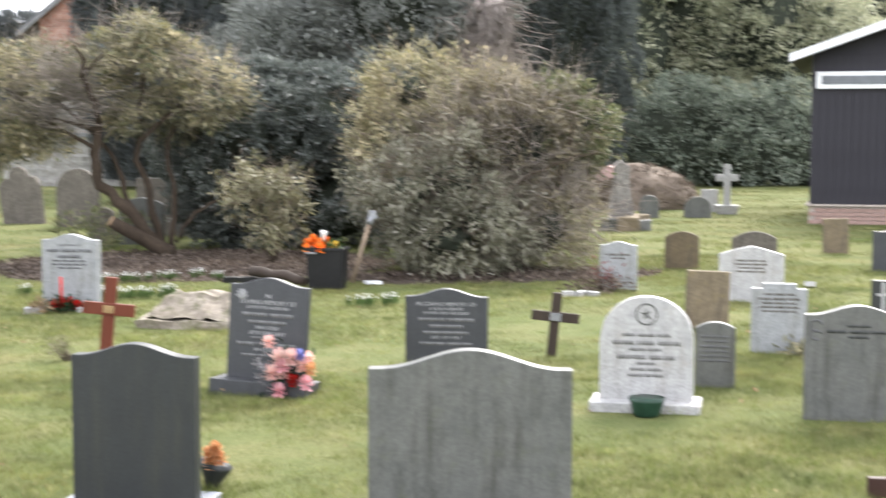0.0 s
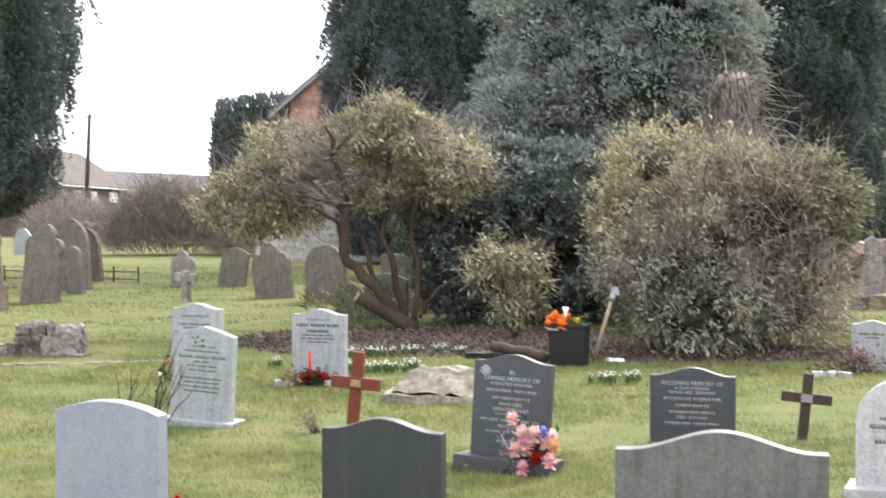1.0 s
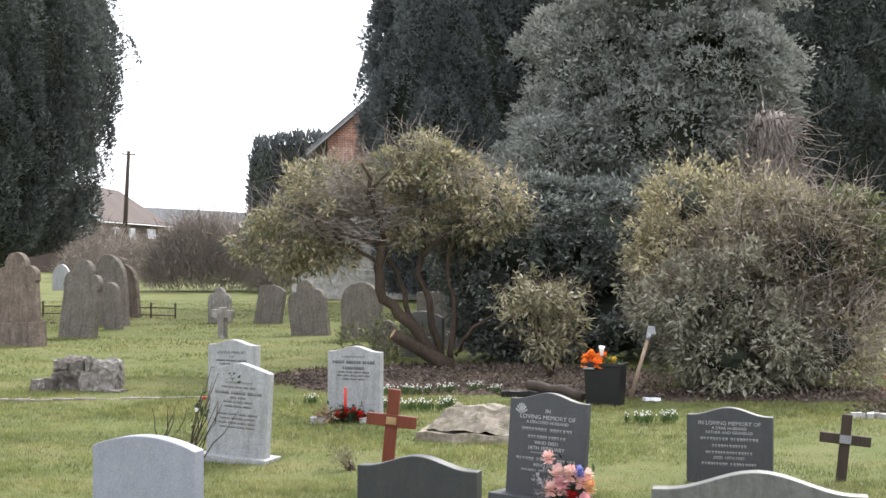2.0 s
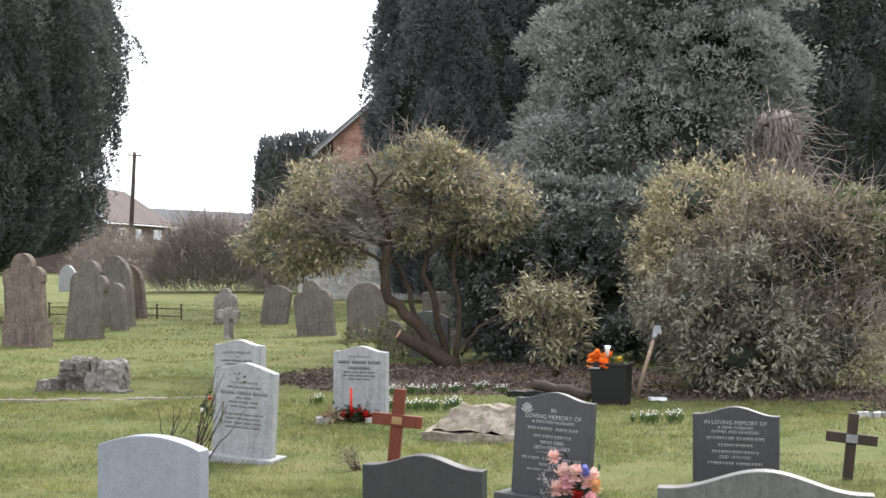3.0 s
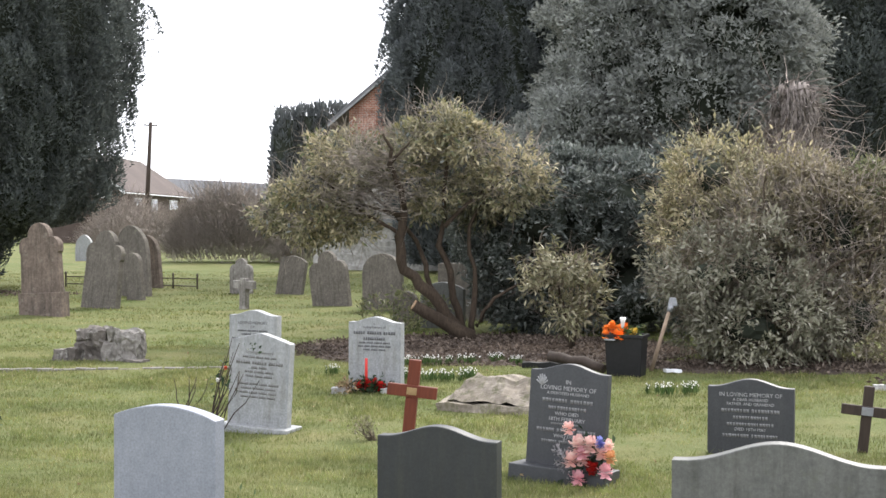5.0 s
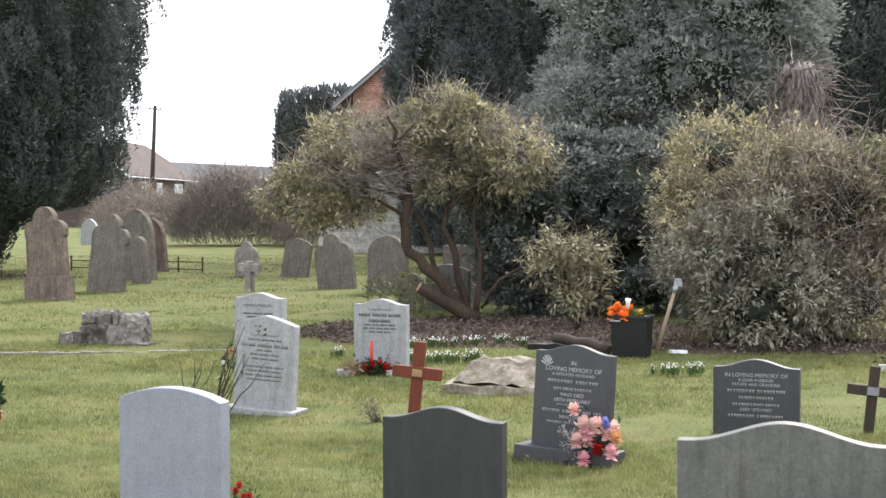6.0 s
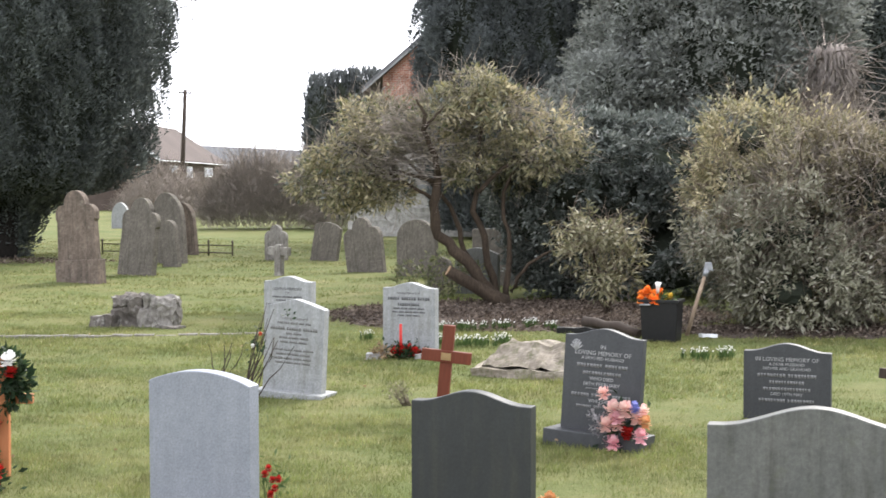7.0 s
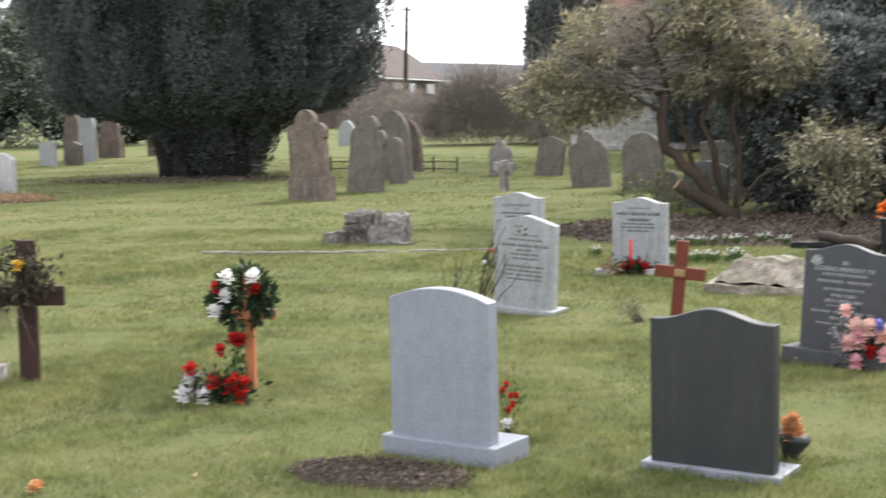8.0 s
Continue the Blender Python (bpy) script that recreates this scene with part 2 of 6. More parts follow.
M_BLADE = leaf_material("grass_blades", [(0.0, (0.126, 0.145, 0.050)), (0.6, (0.155, 0.172, 0.064)), (0.9, (0.200, 0.208, 0.086)), (1.0, (0.32, 0.305, 0.18))], 0.7, 0.15, 1.3, (0.68, 1.28), ((0.87, 1.0, 0.98), (1.12, 1.0, 1.0)), mottle=0.46)
M_TUFT = leaf_material("tuft_grass_blades", [(0.0, (0.125, 0.155, 0.045)), (0.6, (0.165, 0.195, 0.062)), (1.0, (0.24, 0.25, 0.10))], 0.7, 0.15, 1.3, (0.8, 1.2))
M_PINK = leaf_material("pink_silk_petals", [(0.0, (0.86, 0.52, 0.49)), (0.6, (0.91, 0.64, 0.58)), (1.0, (0.92, 0.74, 0.66))], 0.6)
M_ROSE = leaf_material("deep_pink_petals", [(0.0, (0.80, 0.40, 0.46)), (1.0, (0.90, 0.56, 0.60))], 0.6)
M_RED = leaf_material("red_petals", [(0.0, (0.36, 0.012, 0.014)), (1.0, (0.62, 0.04, 0.03))], 0.55)
M_WHITEPETAL = leaf_material("white_petals", [(0.0, (0.84, 0.83, 0.81)), (1.0, (0.92, 0.91, 0.89))], 0.6)
M_ORANGE = leaf_material("orange_petals", [(0.0, (0.85, 0.18, 0.02)), (1.0, (0.92, 0.34, 0.07))], 0.55)
M_PEACH = leaf_material("faded_orange_petals", [(0.0, (0.55, 0.25, 0.10)), (1.0, (0.72, 0.42, 0.22))], 0.6)
M_YELLOW = leaf_material("yellow_petals", [(0.0, (0.65, 0.42, 0.05)), (1.0, (0.75, 0.56, 0.12))], 0.6)
M_BLUE = leaf_material("lilac_blue_petals", [(0.0, (0.22, 0.25, 0.62)), (1.0, (0.40, 0.42, 0.75))], 0.6)
M_SILVER = leaf_material("grey_filler_sprigs", [(0.0, (0.22, 0.21, 0.22)), (1.0, (0.45, 0.43, 0.44))], 0.7)
M_GLASS = plain_material("dark_window_glass", (0.05, 0.06, 0.07), (0.10, 0.11, 0.12), 2, 0.1, 0.02, spec=0.6)
M_BRICK = plain_material("pinkish_brick", (0.27, 0.175, 0.15), (0.36, 0.25, 0.22), 9, 0.9, 0.5)
M_MORTAR = plain_material("pale_mortar", (0.36, 0.31, 0.28), (0.44, 0.39, 0.35), 20, 0.95)
M_TILE = plain_material("brown_roof_tiles", (0.062, 0.047, 0.042), (0.085, 0.065, 0.058), 3, 0.9, 0.4, 0, (1, 1, 6))
M_SLATEROOF = plain_material("grey_slate_roof", (0.12, 0.12, 0.125), (0.17, 0.17, 0.175), 3, 0.8)
M_FLINT = plain_material("pale_flint_wall", (0.270, 0.261, 0.243), (0.558, 0.540, 0.513), 7, 0.9, 0.6, distance=0.03)
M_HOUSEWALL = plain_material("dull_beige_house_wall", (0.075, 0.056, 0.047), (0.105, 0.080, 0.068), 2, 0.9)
M_PINKPLASTIC = plain_material("faded_pink_sheet", (0.42, 0.27, 0.25), (0.52, 0.36, 0.34), 6, 0.6)
M_GREENPOT = plain_material("green_glazed_pot", (0.012, 0.035, 0.022), (0.022, 0.055, 0.036), 20, 0.35)


def brick_wall_material(name):
    m, nt, b, co = base_material(name, 0.9)
    mp = nt.nodes.new("ShaderNodeMapping")
    mp.inputs["Rotation"].default_value = (radians(90), 0, 0)
    nt.links.new(co, mp.inputs[0])
    k = nt.nodes.new("ShaderNodeTexBrick")
    k.inputs["Scale"].default_value = 1.0
    k.inputs["Brick Width"].default_value, k.inputs["Row Height"].default_value, k.inputs["Mortar Size"].default_value = 0.225, 0.075, 0.008
    k.inputs["Color1"].default_value, k.inputs["Color2"].default_value = (0.36, 0.15, 0.10, 1), (0.26, 0.095, 0.06, 1)
    k.inputs["Mortar"].default_value = (0.42, 0.36, 0.32, 1)
    nt.links.new(mp.outputs[0], k.inputs[0])
    g = ramp(nt, noise_tex(nt, co, 2.2, 5), [(0.35, (0.75,) * 3), (0.7, (1.4, 1.5, 1.55))])
    nt.links.new(mixed(nt, 1.0, k.outputs[0], g, "MULTIPLY"), b.inputs["Base Color"])
    bumped(nt, b, k.outputs[1], 0.4, 0.01)
    return m


M_BRICKWALL = brick_wall_material("orange_red_brickwork")


def ground_material():
    m, nt, b, co = base_material("mown_grass", 0.9, 0, 0.1)
    fine = ramp(nt, noise_tex(nt, co, 26, 6, 0.7), [(0.3, (0.088, 0.100, 0.037)), (0.55, (0.122, 0.134, 0.052)), (0.75, (0.158, 0.162, 0.072))])
    patch = ramp(nt, noise_tex(nt, co, 1.1, 5, 0.65), [(0.3, (0.70, 0.82, 0.66)), (0.5, (1.0, 1.0, 1.0)), (0.72, (1.30, 1.12, 1.25))])
    slow = ramp(nt, noise_tex(nt, co, 0.16, 3), [(0.35, (0.88, 0.94, 0.9)), (0.65, (1.12, 1.06, 1.1))])
    c = mixed(nt, 1.0, fine, patch, "MULTIPLY")
    nt.links.new(mixed(nt, 1.0, c, slow, "MULTIPLY"), b.inputs["Base Color"])
    bumped(nt, b, noise_tex(nt, co, 30, 6, 0.75), 0.8, 0.03)
    return m


M_GRASS = ground_material()


# ---- building helpers ----
def thing(name, x, y, z=0.0, yaw=0.0, lean=0.0, tip=0.0, label="", category="", group="", kind=""):
    """An Empty at the base of a thing. lean: degrees to its right; tip: degrees towards its front."""
    ob = new(name)
    ob.empty_display_size = 0.1
    ob.matrix_basis = pose(x, y, z, 0, 0, yaw) @ pose(0, 0, 0, tip, lean, 0)
    return tagged(ob, label, category, group, kind)


def part(name, bm, material, parent=None, label=""):
    me = bpy.data.meshes.new(name)
    bm.normal_update()
    bm.to_mesh(me)
    bm.free()
    me.materials.append(material)
    ob = new(name, me)
    ob.parent = parent
    return tagged(ob, label)


def raw(name, verts, faces, material, parent=None, label="", smooth=False):
    """A mesh from arrays: verts (n, 3); faces (m, k), all with k corners."""
    me = bpy.data.meshes.new(name)
    verts, faces = np.asarray(verts, np.float32), np.asarray(faces, np.int32)
    m, k = faces.shape
    me.vertices.add(len(verts))
    me.vertices.foreach_set("co", verts.ravel())
    me.loops.add(m * k)
    me.loops.foreach_set("vertex_index", faces.ravel())
    me.polygons.add(m)
    me.polygons.foreach_set("loop_start", np.arange(0, m * k, k, dtype=np.int32))
    if smooth:
        me.polygons.foreach_set("use_smooth", np.ones(m, bool))
    me.update(calc_edges=True)
    me.materials.append(material)
    ob = new(name, me)
    ob.parent = parent
    return tagged(ob, label)


def box(bm, x0, x1, y0, y1, z0, z1, taper=0.0, bevel=0.0):
    made = bmesh.ops.create_cube(bm, size=1.0)["verts"]
    for v in made:
        s = 1 - taper * (0.5 - v.co.z) if taper else 1
        v.co = Vector(((x0 + x1) / 2 + v.co.x * (x1 - x0) * s, (y0 + y1) / 2 + v.co.y * (y1 - y0) * s, (z0 + z1) / 2 + v.co.z * (z1 - z0)))
    if bevel:
        es = list({e for v in made for e in v.link_edges})
        bmesh.ops.bevel(bm, geom=es, offset=bevel, segments=2, affect="EDGES", profile=0.6)
    return bm


def one_box(*a, **k):
    return box(bmesh.new(), *a, **k)


def tube(bm, pts, radii, seg=7, rough=0.0):
    """A tapered limb along pts."""
    rings, up = [], Vector((0.31, 0.17, 0.93)).normalized()
    pts = [Vector(p) for p in pts]
    for i, p in enumerate(pts):
        d = (pts[min(i + 1, len(pts) - 1)] - pts[max(i - 1, 0)]).normalized()
        a = d.cross(up if abs(d.dot(up)) < 0.95 else Vector((1, 0, 0))).normalized()
        b = d.cross(a)
        ring = []
        for k in range(seg):
            w = 2 * math.pi * k / seg
            r = radii[i] * (1 + rough * noise.noise(p * 5 + Vector((math.cos(w), math.sin(w), 0)) * 2))
            ring.append(bm.verts.new(p + a * math.cos(w) * r + b * math.sin(w) * r))
        rings.append(ring)
    for r0, r1 in zip(rings, rings[1:]):
        for k in range(seg):
            f = bm.faces.new((r0[k], r0[(k + 1) % seg], r1[(k + 1) % seg], r1[k]))
            f.smooth = True
    bm.faces.new(rings[0][::-1])
    bm.faces.new(rings[-1])
    return bm


def wander(a, b, n, amount, rng):
    """A crooked line from a to b."""
    a, b = Vector(a), Vector(b)
    out = []
    for i in range(n + 1):
        p = a.lerp(b, i / n)
        if 0 < i < n:
            p += Vector(rng.normal(0, amount, 3))
        out.append(p)
    return out


def leaves(name, pts, out, rng, size, slim, droop, material, parent=None, up=0.0, spread=0.8, label="", fold=0.25, facing=0.0, tri=False):
    """A leaf for every point: a folded blade that grows along its outward way, bent by chance and by its weight.
    facing: how far its upper side turns to the outside and the sky; tri: a plain three-cornered sprig."""
    n = len(pts)
    d = out + rng.normal(0, spread, (n, 3))
    d[:, 2] += up - droop
    d /= np.linalg.norm(d, axis=1)[:, None] + 1e-9
    r = rng.normal(0, 1, (n, 3))
    if facing:
        r = r * 0.45 + (out + np.array((0, 0, 0.5))) * facing
    side = np.cross(d, r)
    side /= np.linalg.norm(side, axis=1)[:, None] + 1e-9
    nrm = np.cross(side, d)
    L = (size * rng.uniform(0.6, 1.3, n))[:, None]
    if tri:
        v = np.stack([pts - side * L * slim * 0.5, pts + side * L * slim * 0.5, pts + d * L], 1)
        return raw(name, v.reshape(-1, 3), np.arange(3 * n).reshape(n, 3), material, parent, label)
    v = np.empty((n, 4, 3))
    v[:, 0] = pts
    v[:, 1] = pts + d * L * 0.5 + side * L * slim * 0.5 + nrm * L * slim * fold
    v[:, 2] = pts + d * L
    v[:, 3] = pts + d * L * 0.5 - side * L * slim * 0.5 + nrm * L * slim * fold
    return raw(name, v.reshape(-1, 3), np.arange(4 * n).reshape(n, 4), material, parent, label)


def clumped(blobs, clumps, per, sigma, rng, shell=(0.80, 1.06), flat=(1, 1, 1)):
    """Points on small domes of foliage about the skins of ellipsoids (cx, cy, cz, rx, ry, rz), none deep inside another. Also the outward ways."""
    B = np.array(blobs, float)
    area = (B[:, 3] * B[:, 4] + B[:, 3] * B[:, 5] + B[:, 4] * B[:, 5])
    m = 6 * clumps
    pick = rng.choice(len(B), m, p=area / area.sum())
    u = rng.normal(0, 1, (m, 3))
    u /= np.linalg.norm(u, axis=1)[:, None]
    c = B[pick, :3] + u * B[pick, 3:] * rng.uniform(*shell, (m, 1))
    deep = np.zeros(m, bool)
    for b in B:
        deep |= (((c - b[:3]) / b[3:]) ** 2).sum(1) < 0.5
    ok = np.flatnonzero(~deep & (c[:, 2] > 0.03))[:clumps]
    c, u = c[ok], u[ok]
    s = rng.uniform(0.55, 1.5, (len(c), 1, 1)) * sigma * 1.6
    w = rng.normal(0, 1, (len(c), per, 3)) + (u * 0.8 + np.array((0, 0, 0.75)))[:, None, :]
    w /= np.linalg.norm(w, axis=2)[:, :, None]
    p = (c[:, None, :] + w * s * rng.uniform(0.6, 1.08, (len(c), per, 1)) * np.array(flat)).reshape(-1, 3)
    o = (w * 0.75 + u[:, None, :] * 0.3).reshape(-1, 3)
    keep = p[:, 2] > 0.02
    return p[keep], o[keep]


def lumpy(blobs, k, rng, lo=0.28, hi=0.5):
    """The masses of a crown with k lesser lumps on each."""
    out = list(blobs)
    for b in blobs:
        u = rng.normal(0, 1, (k, 3))
        u /= np.linalg.norm(u, axis=1)[:, None]
        for w in u:
            s = rng.uniform(lo, hi)
            m = (b[3] * b[4] * b[5]) ** (1 / 3) * s
            out.append((b[0] + w[0] * b[3] * 0.88, b[1] + w[1] * b[4] * 0.88, max(b[2] + w[2] * b[5] * 0.88, m * 0.6), m * rng.uniform(0.9, 1.4), m, m * rng.uniform(0.7, 1.0)))
    return out


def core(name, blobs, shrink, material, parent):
    """Lumpy ellipsoids added inside a crown to fill its depth; dark ones stand for shade."""
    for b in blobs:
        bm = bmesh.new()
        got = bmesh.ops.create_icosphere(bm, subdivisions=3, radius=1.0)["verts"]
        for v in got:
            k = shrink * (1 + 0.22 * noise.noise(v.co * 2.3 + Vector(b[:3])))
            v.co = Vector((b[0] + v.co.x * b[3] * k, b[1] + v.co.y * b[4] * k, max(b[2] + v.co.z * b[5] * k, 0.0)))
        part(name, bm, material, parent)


def twigs(name, roots, ways, lengths, radius, rng, material, parent=None, steps=3, crook=0.25, sag=0.0, label=""):
    """Thin three-sided twigs, crooked."""
    n = len(roots)
    p, d = np.array(roots, float), np.array(ways, float)
    d /= np.linalg.norm(d, axis=1)[:, None] + 1e-9
    rings = []
    for s in range(steps + 1):
        a = np.cross(d, rng.normal(0, 1, (n, 3)) if s == 0 else ref)
        a /= np.linalg.norm(a, axis=1)[:, None] + 1e-9
        b = np.cross(d, a)
        ref = b
        r = radius * (1 - 0.75 * s / steps)
        rings.append(np.stack([p + a * r, p - a * r * 0.5 + b * r * 0.87, p - a * r * 0.5 - b * r * 0.87], 1))
        p = p + d * (np.asarray(lengths)[:, None] / steps)
        d = d + rng.normal(0, crook, (n, 3))
        d[:, 2] -= sag
        d /= np.linalg.norm(d, axis=1)[:, None] + 1e-9
    v = np.stack(rings, 1).reshape(-1, 3)
    base = (np.arange(n) * 3 * (steps + 1))[:, None]
    f = []
    for s in range(steps):
        for k in range(3):
            f.append(base + np.array([[3 * s + k, 3 * s + (k + 1) % 3, 3 * s + 3 + (k + 1) % 3, 3 * s + 3 + k]]))
    return raw(name, v, np.concatenate(f), material, parent, label)


def lettering(text, height, x, z, y, material, parent, stretch=1.0):
    """One line of cut letters, centred on x, standing on z."""
    cu = bpy.data.curves.new("inscription", "FONT")
    cu.body, cu.size, cu.align_x, cu.extrude, cu.resolution_u = text, height * 1.38, "CENTER", 0.0012, 2
    tmp = new("inscription", cu)
    me = bpy.data.meshes.new_from_object(tmp.evaluated_get(bpy.context.evaluated_depsgraph_get()))
    bpy.data.objects.remove(tmp)
    me.transform(pose(x, y, z, 90, 0, 0) @ Matrix.Diagonal((stretch, 1, 1, 1)))
    me.materials.clear()
    me.materials.append(material)
    ob = new("inscription", me)
    ob.parent = parent
    return ob


def bar_line(width, height, x, z, y, material, parent, words=2):
    """A line of writing as plain upright bars, one a letter, in words."""
    pitch, gap = height * 0.62, height * 0.45
    n = max(words, round((width - gap * (words - 1)) / pitch))
    pitch = (width - gap * (words - 1)) / n
    V, F = [], []
    ends = {round(n * (k + 1) / words) for k in range(words - 1)}
    x0 = x - width / 2
    for i in range(n):
        if i in ends:
            x0 += gap
        a, b, c, d = x0 + pitch * 0.06, x0 + pitch * (0.62 + 0.30 * abs(math.sin(i * 2.4 + width * 40))), z, z + height * 0.72
        m = len(V)
        V += [(a, y + 0.001, c), (b, y + 0.001, c), (b, y + 0.001, d), (a, y + 0.001, d), (a, y - 0.0012, c), (b, y - 0.0012, c), (b, y - 0.0012, d), (a, y - 0.0012, d)]
        F += [(m + 4, m + 5, m + 6, m + 7), (m, m + 1, m + 5, m + 4), (m + 1, m + 2, m + 6, m + 5), (m + 2, m + 3, m + 7, m + 6), (m + 3, m, m + 4, m + 7), (m + 3, m + 2, m + 1, m)]
        x0 += pitch
    return tagged(raw("inscription", V, F, M_CUT_SOFT if material == M_CUT_LIGHT else material, parent), kind="stuff")


# ---- ground ----
def lumpy_ground():
    """One sheet to the horizon: gently uneven lawn near by, flat far off."""
    xs = np.concatenate([[-2500, -700, -200, -80], np.linspace(-40, 40, 161), [80, 200, 700, 2500]])
    ys = np.concatenate([[-2500, -700, -200, -60], np.linspace(-20, 70, 181), [110, 200, 700, 2500]])
    X, Y = np.meshgrid(xs, ys)
    Z = np.zeros_like(X)
    for i in range(4, len(ys) - 4):
        for j in range(4, len(xs) - 4):
            Z[i, j] = 0.03 * noise.noise(Vector((X[i, j] * 0.7, Y[i, j] * 0.7, 0))) - 0.005
    n = len(xs)
    idx = np.arange(X.size).reshape(X.shape)
    f = np.stack([idx[:-1, :-1], idx[:-1, 1:], idx[1:, 1:], idx[1:, :-1]], -1).reshape(-1, 4)
    ob = raw("ground", np.stack([X, Y, Z], -1).reshape(-1, 3), f, M_GRASS, smooth=True)
    return tagged(ob, "uneven mown churchyard lawn, bright yellowish green", "grass", kind="structure")


lumpy_ground()


# ---- headstones ----
def outline(kind, w, h, n=26):
    """The upright outline of a headstone from its lower left, over the top, to its lower right."""
    h2 = w / 2
    xs = [-h2 + w * i / n for i in range(n + 1)]
    if kind == "ogee":
        rise = 0.095 * w
        top = [(x, h - rise + rise * (0.5 + 0.5 * math.cos(math.pi * min(1, abs(x) / (h2 * 0.92)))) ** 1.1) for x in xs]
    elif kind == "peak":
        top = [(x, h - 0.13 * w * min(1.0, abs(x) / h2) ** 1.2) for x in xs]
    elif kind == "low_camber":
        top = [(x, h - 0.10 * w * (abs(x) / h2) ** 2) for x in xs]
    elif kind == "camber":
        top = [(x, h - 0.16 * w * (abs(x) / h2) ** 2) for x in xs]
    elif kind == "round":
        top = [(x, h - h2 * 0.92 + 0.92 * h2 * math.sqrt(max(0, 1 - (x / h2) ** 2))) for x in xs]
    elif kind == "gothic":
        top = [(x, h - 0.75 * w * (1 - math.sqrt(max(0, 1 - (abs(x) / h2) ** 1.7)))) for x in xs]
    elif kind == "shoulder":
        r, sh = w * 0.235, h - 0.25 * w
        top = [(-h2 + 0.22 * w * (1 - math.cos(a)), sh - 0.24 * w + 0.24 * w * math.sin(a)) for a in (0.0, 0.35, 0.7, 1.05, 1.4)]
        top += [(-r * math.cos(a), sh - 0.01 * w + 0.26 * w * math.sin(a)) for a in [math.pi * i / 12 for i in range(13)]]
        top += [(h2 - 0.22 * w * (1 - math.cos(a)), sh - 0.24 * w + 0.24 * w * math.sin(a)) for a in (1.4, 1.05, 0.7, 0.35, 0.0)]
    elif kind == "trefoil":
        r, ear, sh = w * 0.27, w * 0.20, h - 0.36 * w
        top = [(-h2 + 0.03 * w, sh - 0.30 * w), (-h2, sh - 0.26 * w)]
        top += [(-h2 + ear - ear * math.cos(a), sh - 0.14 * w + ear * math.sin(a)) for a in [math.pi * i / 14 for i in range(0, 11)]]
        top += [(-r * math.cos(a), sh + 0.06 * w + 0.30 * w * math.sin(a)) for a in [math.pi * i / 12 for i in range(13)]]
        top += [(h2 - ear + ear * math.cos(a), sh - 0.14 * w + ear * math.sin(a)) for a in [math.pi * i / 14 for i in range(10, -1, -1)]]
        top += [(h2, sh - 0.26 * w), (h2 - 0.03 * w, sh - 0.30 * w)]
    elif kind == "notched":
        top = [(-h2, h - 0.04), (-h2 * 0.62, h - 0.04), (-h2 * 0.60, h), (h2 * 0.60, h), (h2 * 0.62, h - 0.04), (h2, h - 0.04)]
    else:
        top = [(-h2, h - 0.01), (-h2 * 0.97, h), (h2 * 0.97, h), (h2, h - 0.01)]
    return [(-h2, 0.0), *top, (h2, 0.0)]


def slab(pts, y0, y1, chamfer=0.006, sink=0.08, worn=0.0, seed=0.0):
    """An outline raised to a slab between y0 and y1, with eased edges; worn: metres of roughness."""
    bm = bmesh.new()
    pts = [(x, z - sink if z == 0 else z) for x, z in pts]
    front = bm.faces.new([bm.verts.new((x, y0, z)) for x, z in pts])
    back = bmesh.ops.extrude_face_region(bm, geom=[front])["geom"]
    for v in back:
        if isinstance(v, bmesh.types.BMVert):
            v.co.y = y1
    bmesh.ops.recalc_face_normals(bm, faces=bm.faces)
    rim = [e for e in bm.edges if len(e.link_faces) == 2 and e.calc_face_angle(0) > 0.9]
    bmesh.ops.bevel(bm, geom=rim, offset=chamfer, segments=2, affect="EDGES", profile=0.6, clamp_overlap=True)
    if worn:
        for v in bm.verts:
            q = v.co * 6 + Vector((seed, seed * 2, 0))
            v.co += Vector((noise.noise(q), noise.noise(q + Vector((9, 0, 0))) * 0.6, noise.noise(q + Vector((0, 9, 0))))) * worn
    return bm


def headstone(x, y, w, h, yaw, kind, material, label, th=0.08, lean=0.0, tip=0.0, plinth=None, worn=0.0, chamfer=0.006, plinth_material=None, group="headstones in the churchyard"):
    ob = thing("headstone", x, y, 0, yaw, lean, tip, label, "headstone", group)
    base = 0.0
    if plinth:
        pw, pd, ph, front = plinth
        part("plinth", one_box(-pw / 2, pw / 2, -front, pd - front, -0.05, ph, bevel=0.008), plinth_material or material, ob)
        base = ph
    pts = [(px, pz + base if pz else 0.0) for px, pz in outline(kind, w, h - base)]
    part("slab", slab(pts, 0.0, th, chamfer, 0.0 if plinth else 0.08, worn, x), material, ob)
    return ob


def writing(ob, lines, top, material, y=-0.001, x=0.0):
    """Lines of (text, letter height, width) or (None, height, width, words), downward from top."""
    z = top
    for line in lines:
        z -= line[1] * 1.45
        if line[0]:
            lettering(line[0], line[1], x, z, y, material, ob, line[2] if len(line) > 2 else 1.0)
        elif len(line) > 2:
            bar_line(line[2], line[1], x, z, y, material, ob, line[3])


# the row that shows its backs
headstone(-1.36, 6.70, 0.57, 0.83, -23, "low_camber", M_GRANITE, "pale grey granite headstone with a plain back, on a plinth", 0.085, plinth=(0.66, 0.32, 0.09, 0.03))
headstone(-0.07, 6.58, 0.60, 0.755, -22, "ogee", M_SLATE, "dark slate headstone with streaked plain back and wavy top", 0.075, plinth=(0.68, 0.28, 0.02, 0.03), plinth_material=M_GRANITE)
headstone(1.41, 6.10, 0.915, 0.755, -14, "ogee", M_GREYSTONE, "wide weathered grey headstone with wavy top and green-streaked back", 0.09)

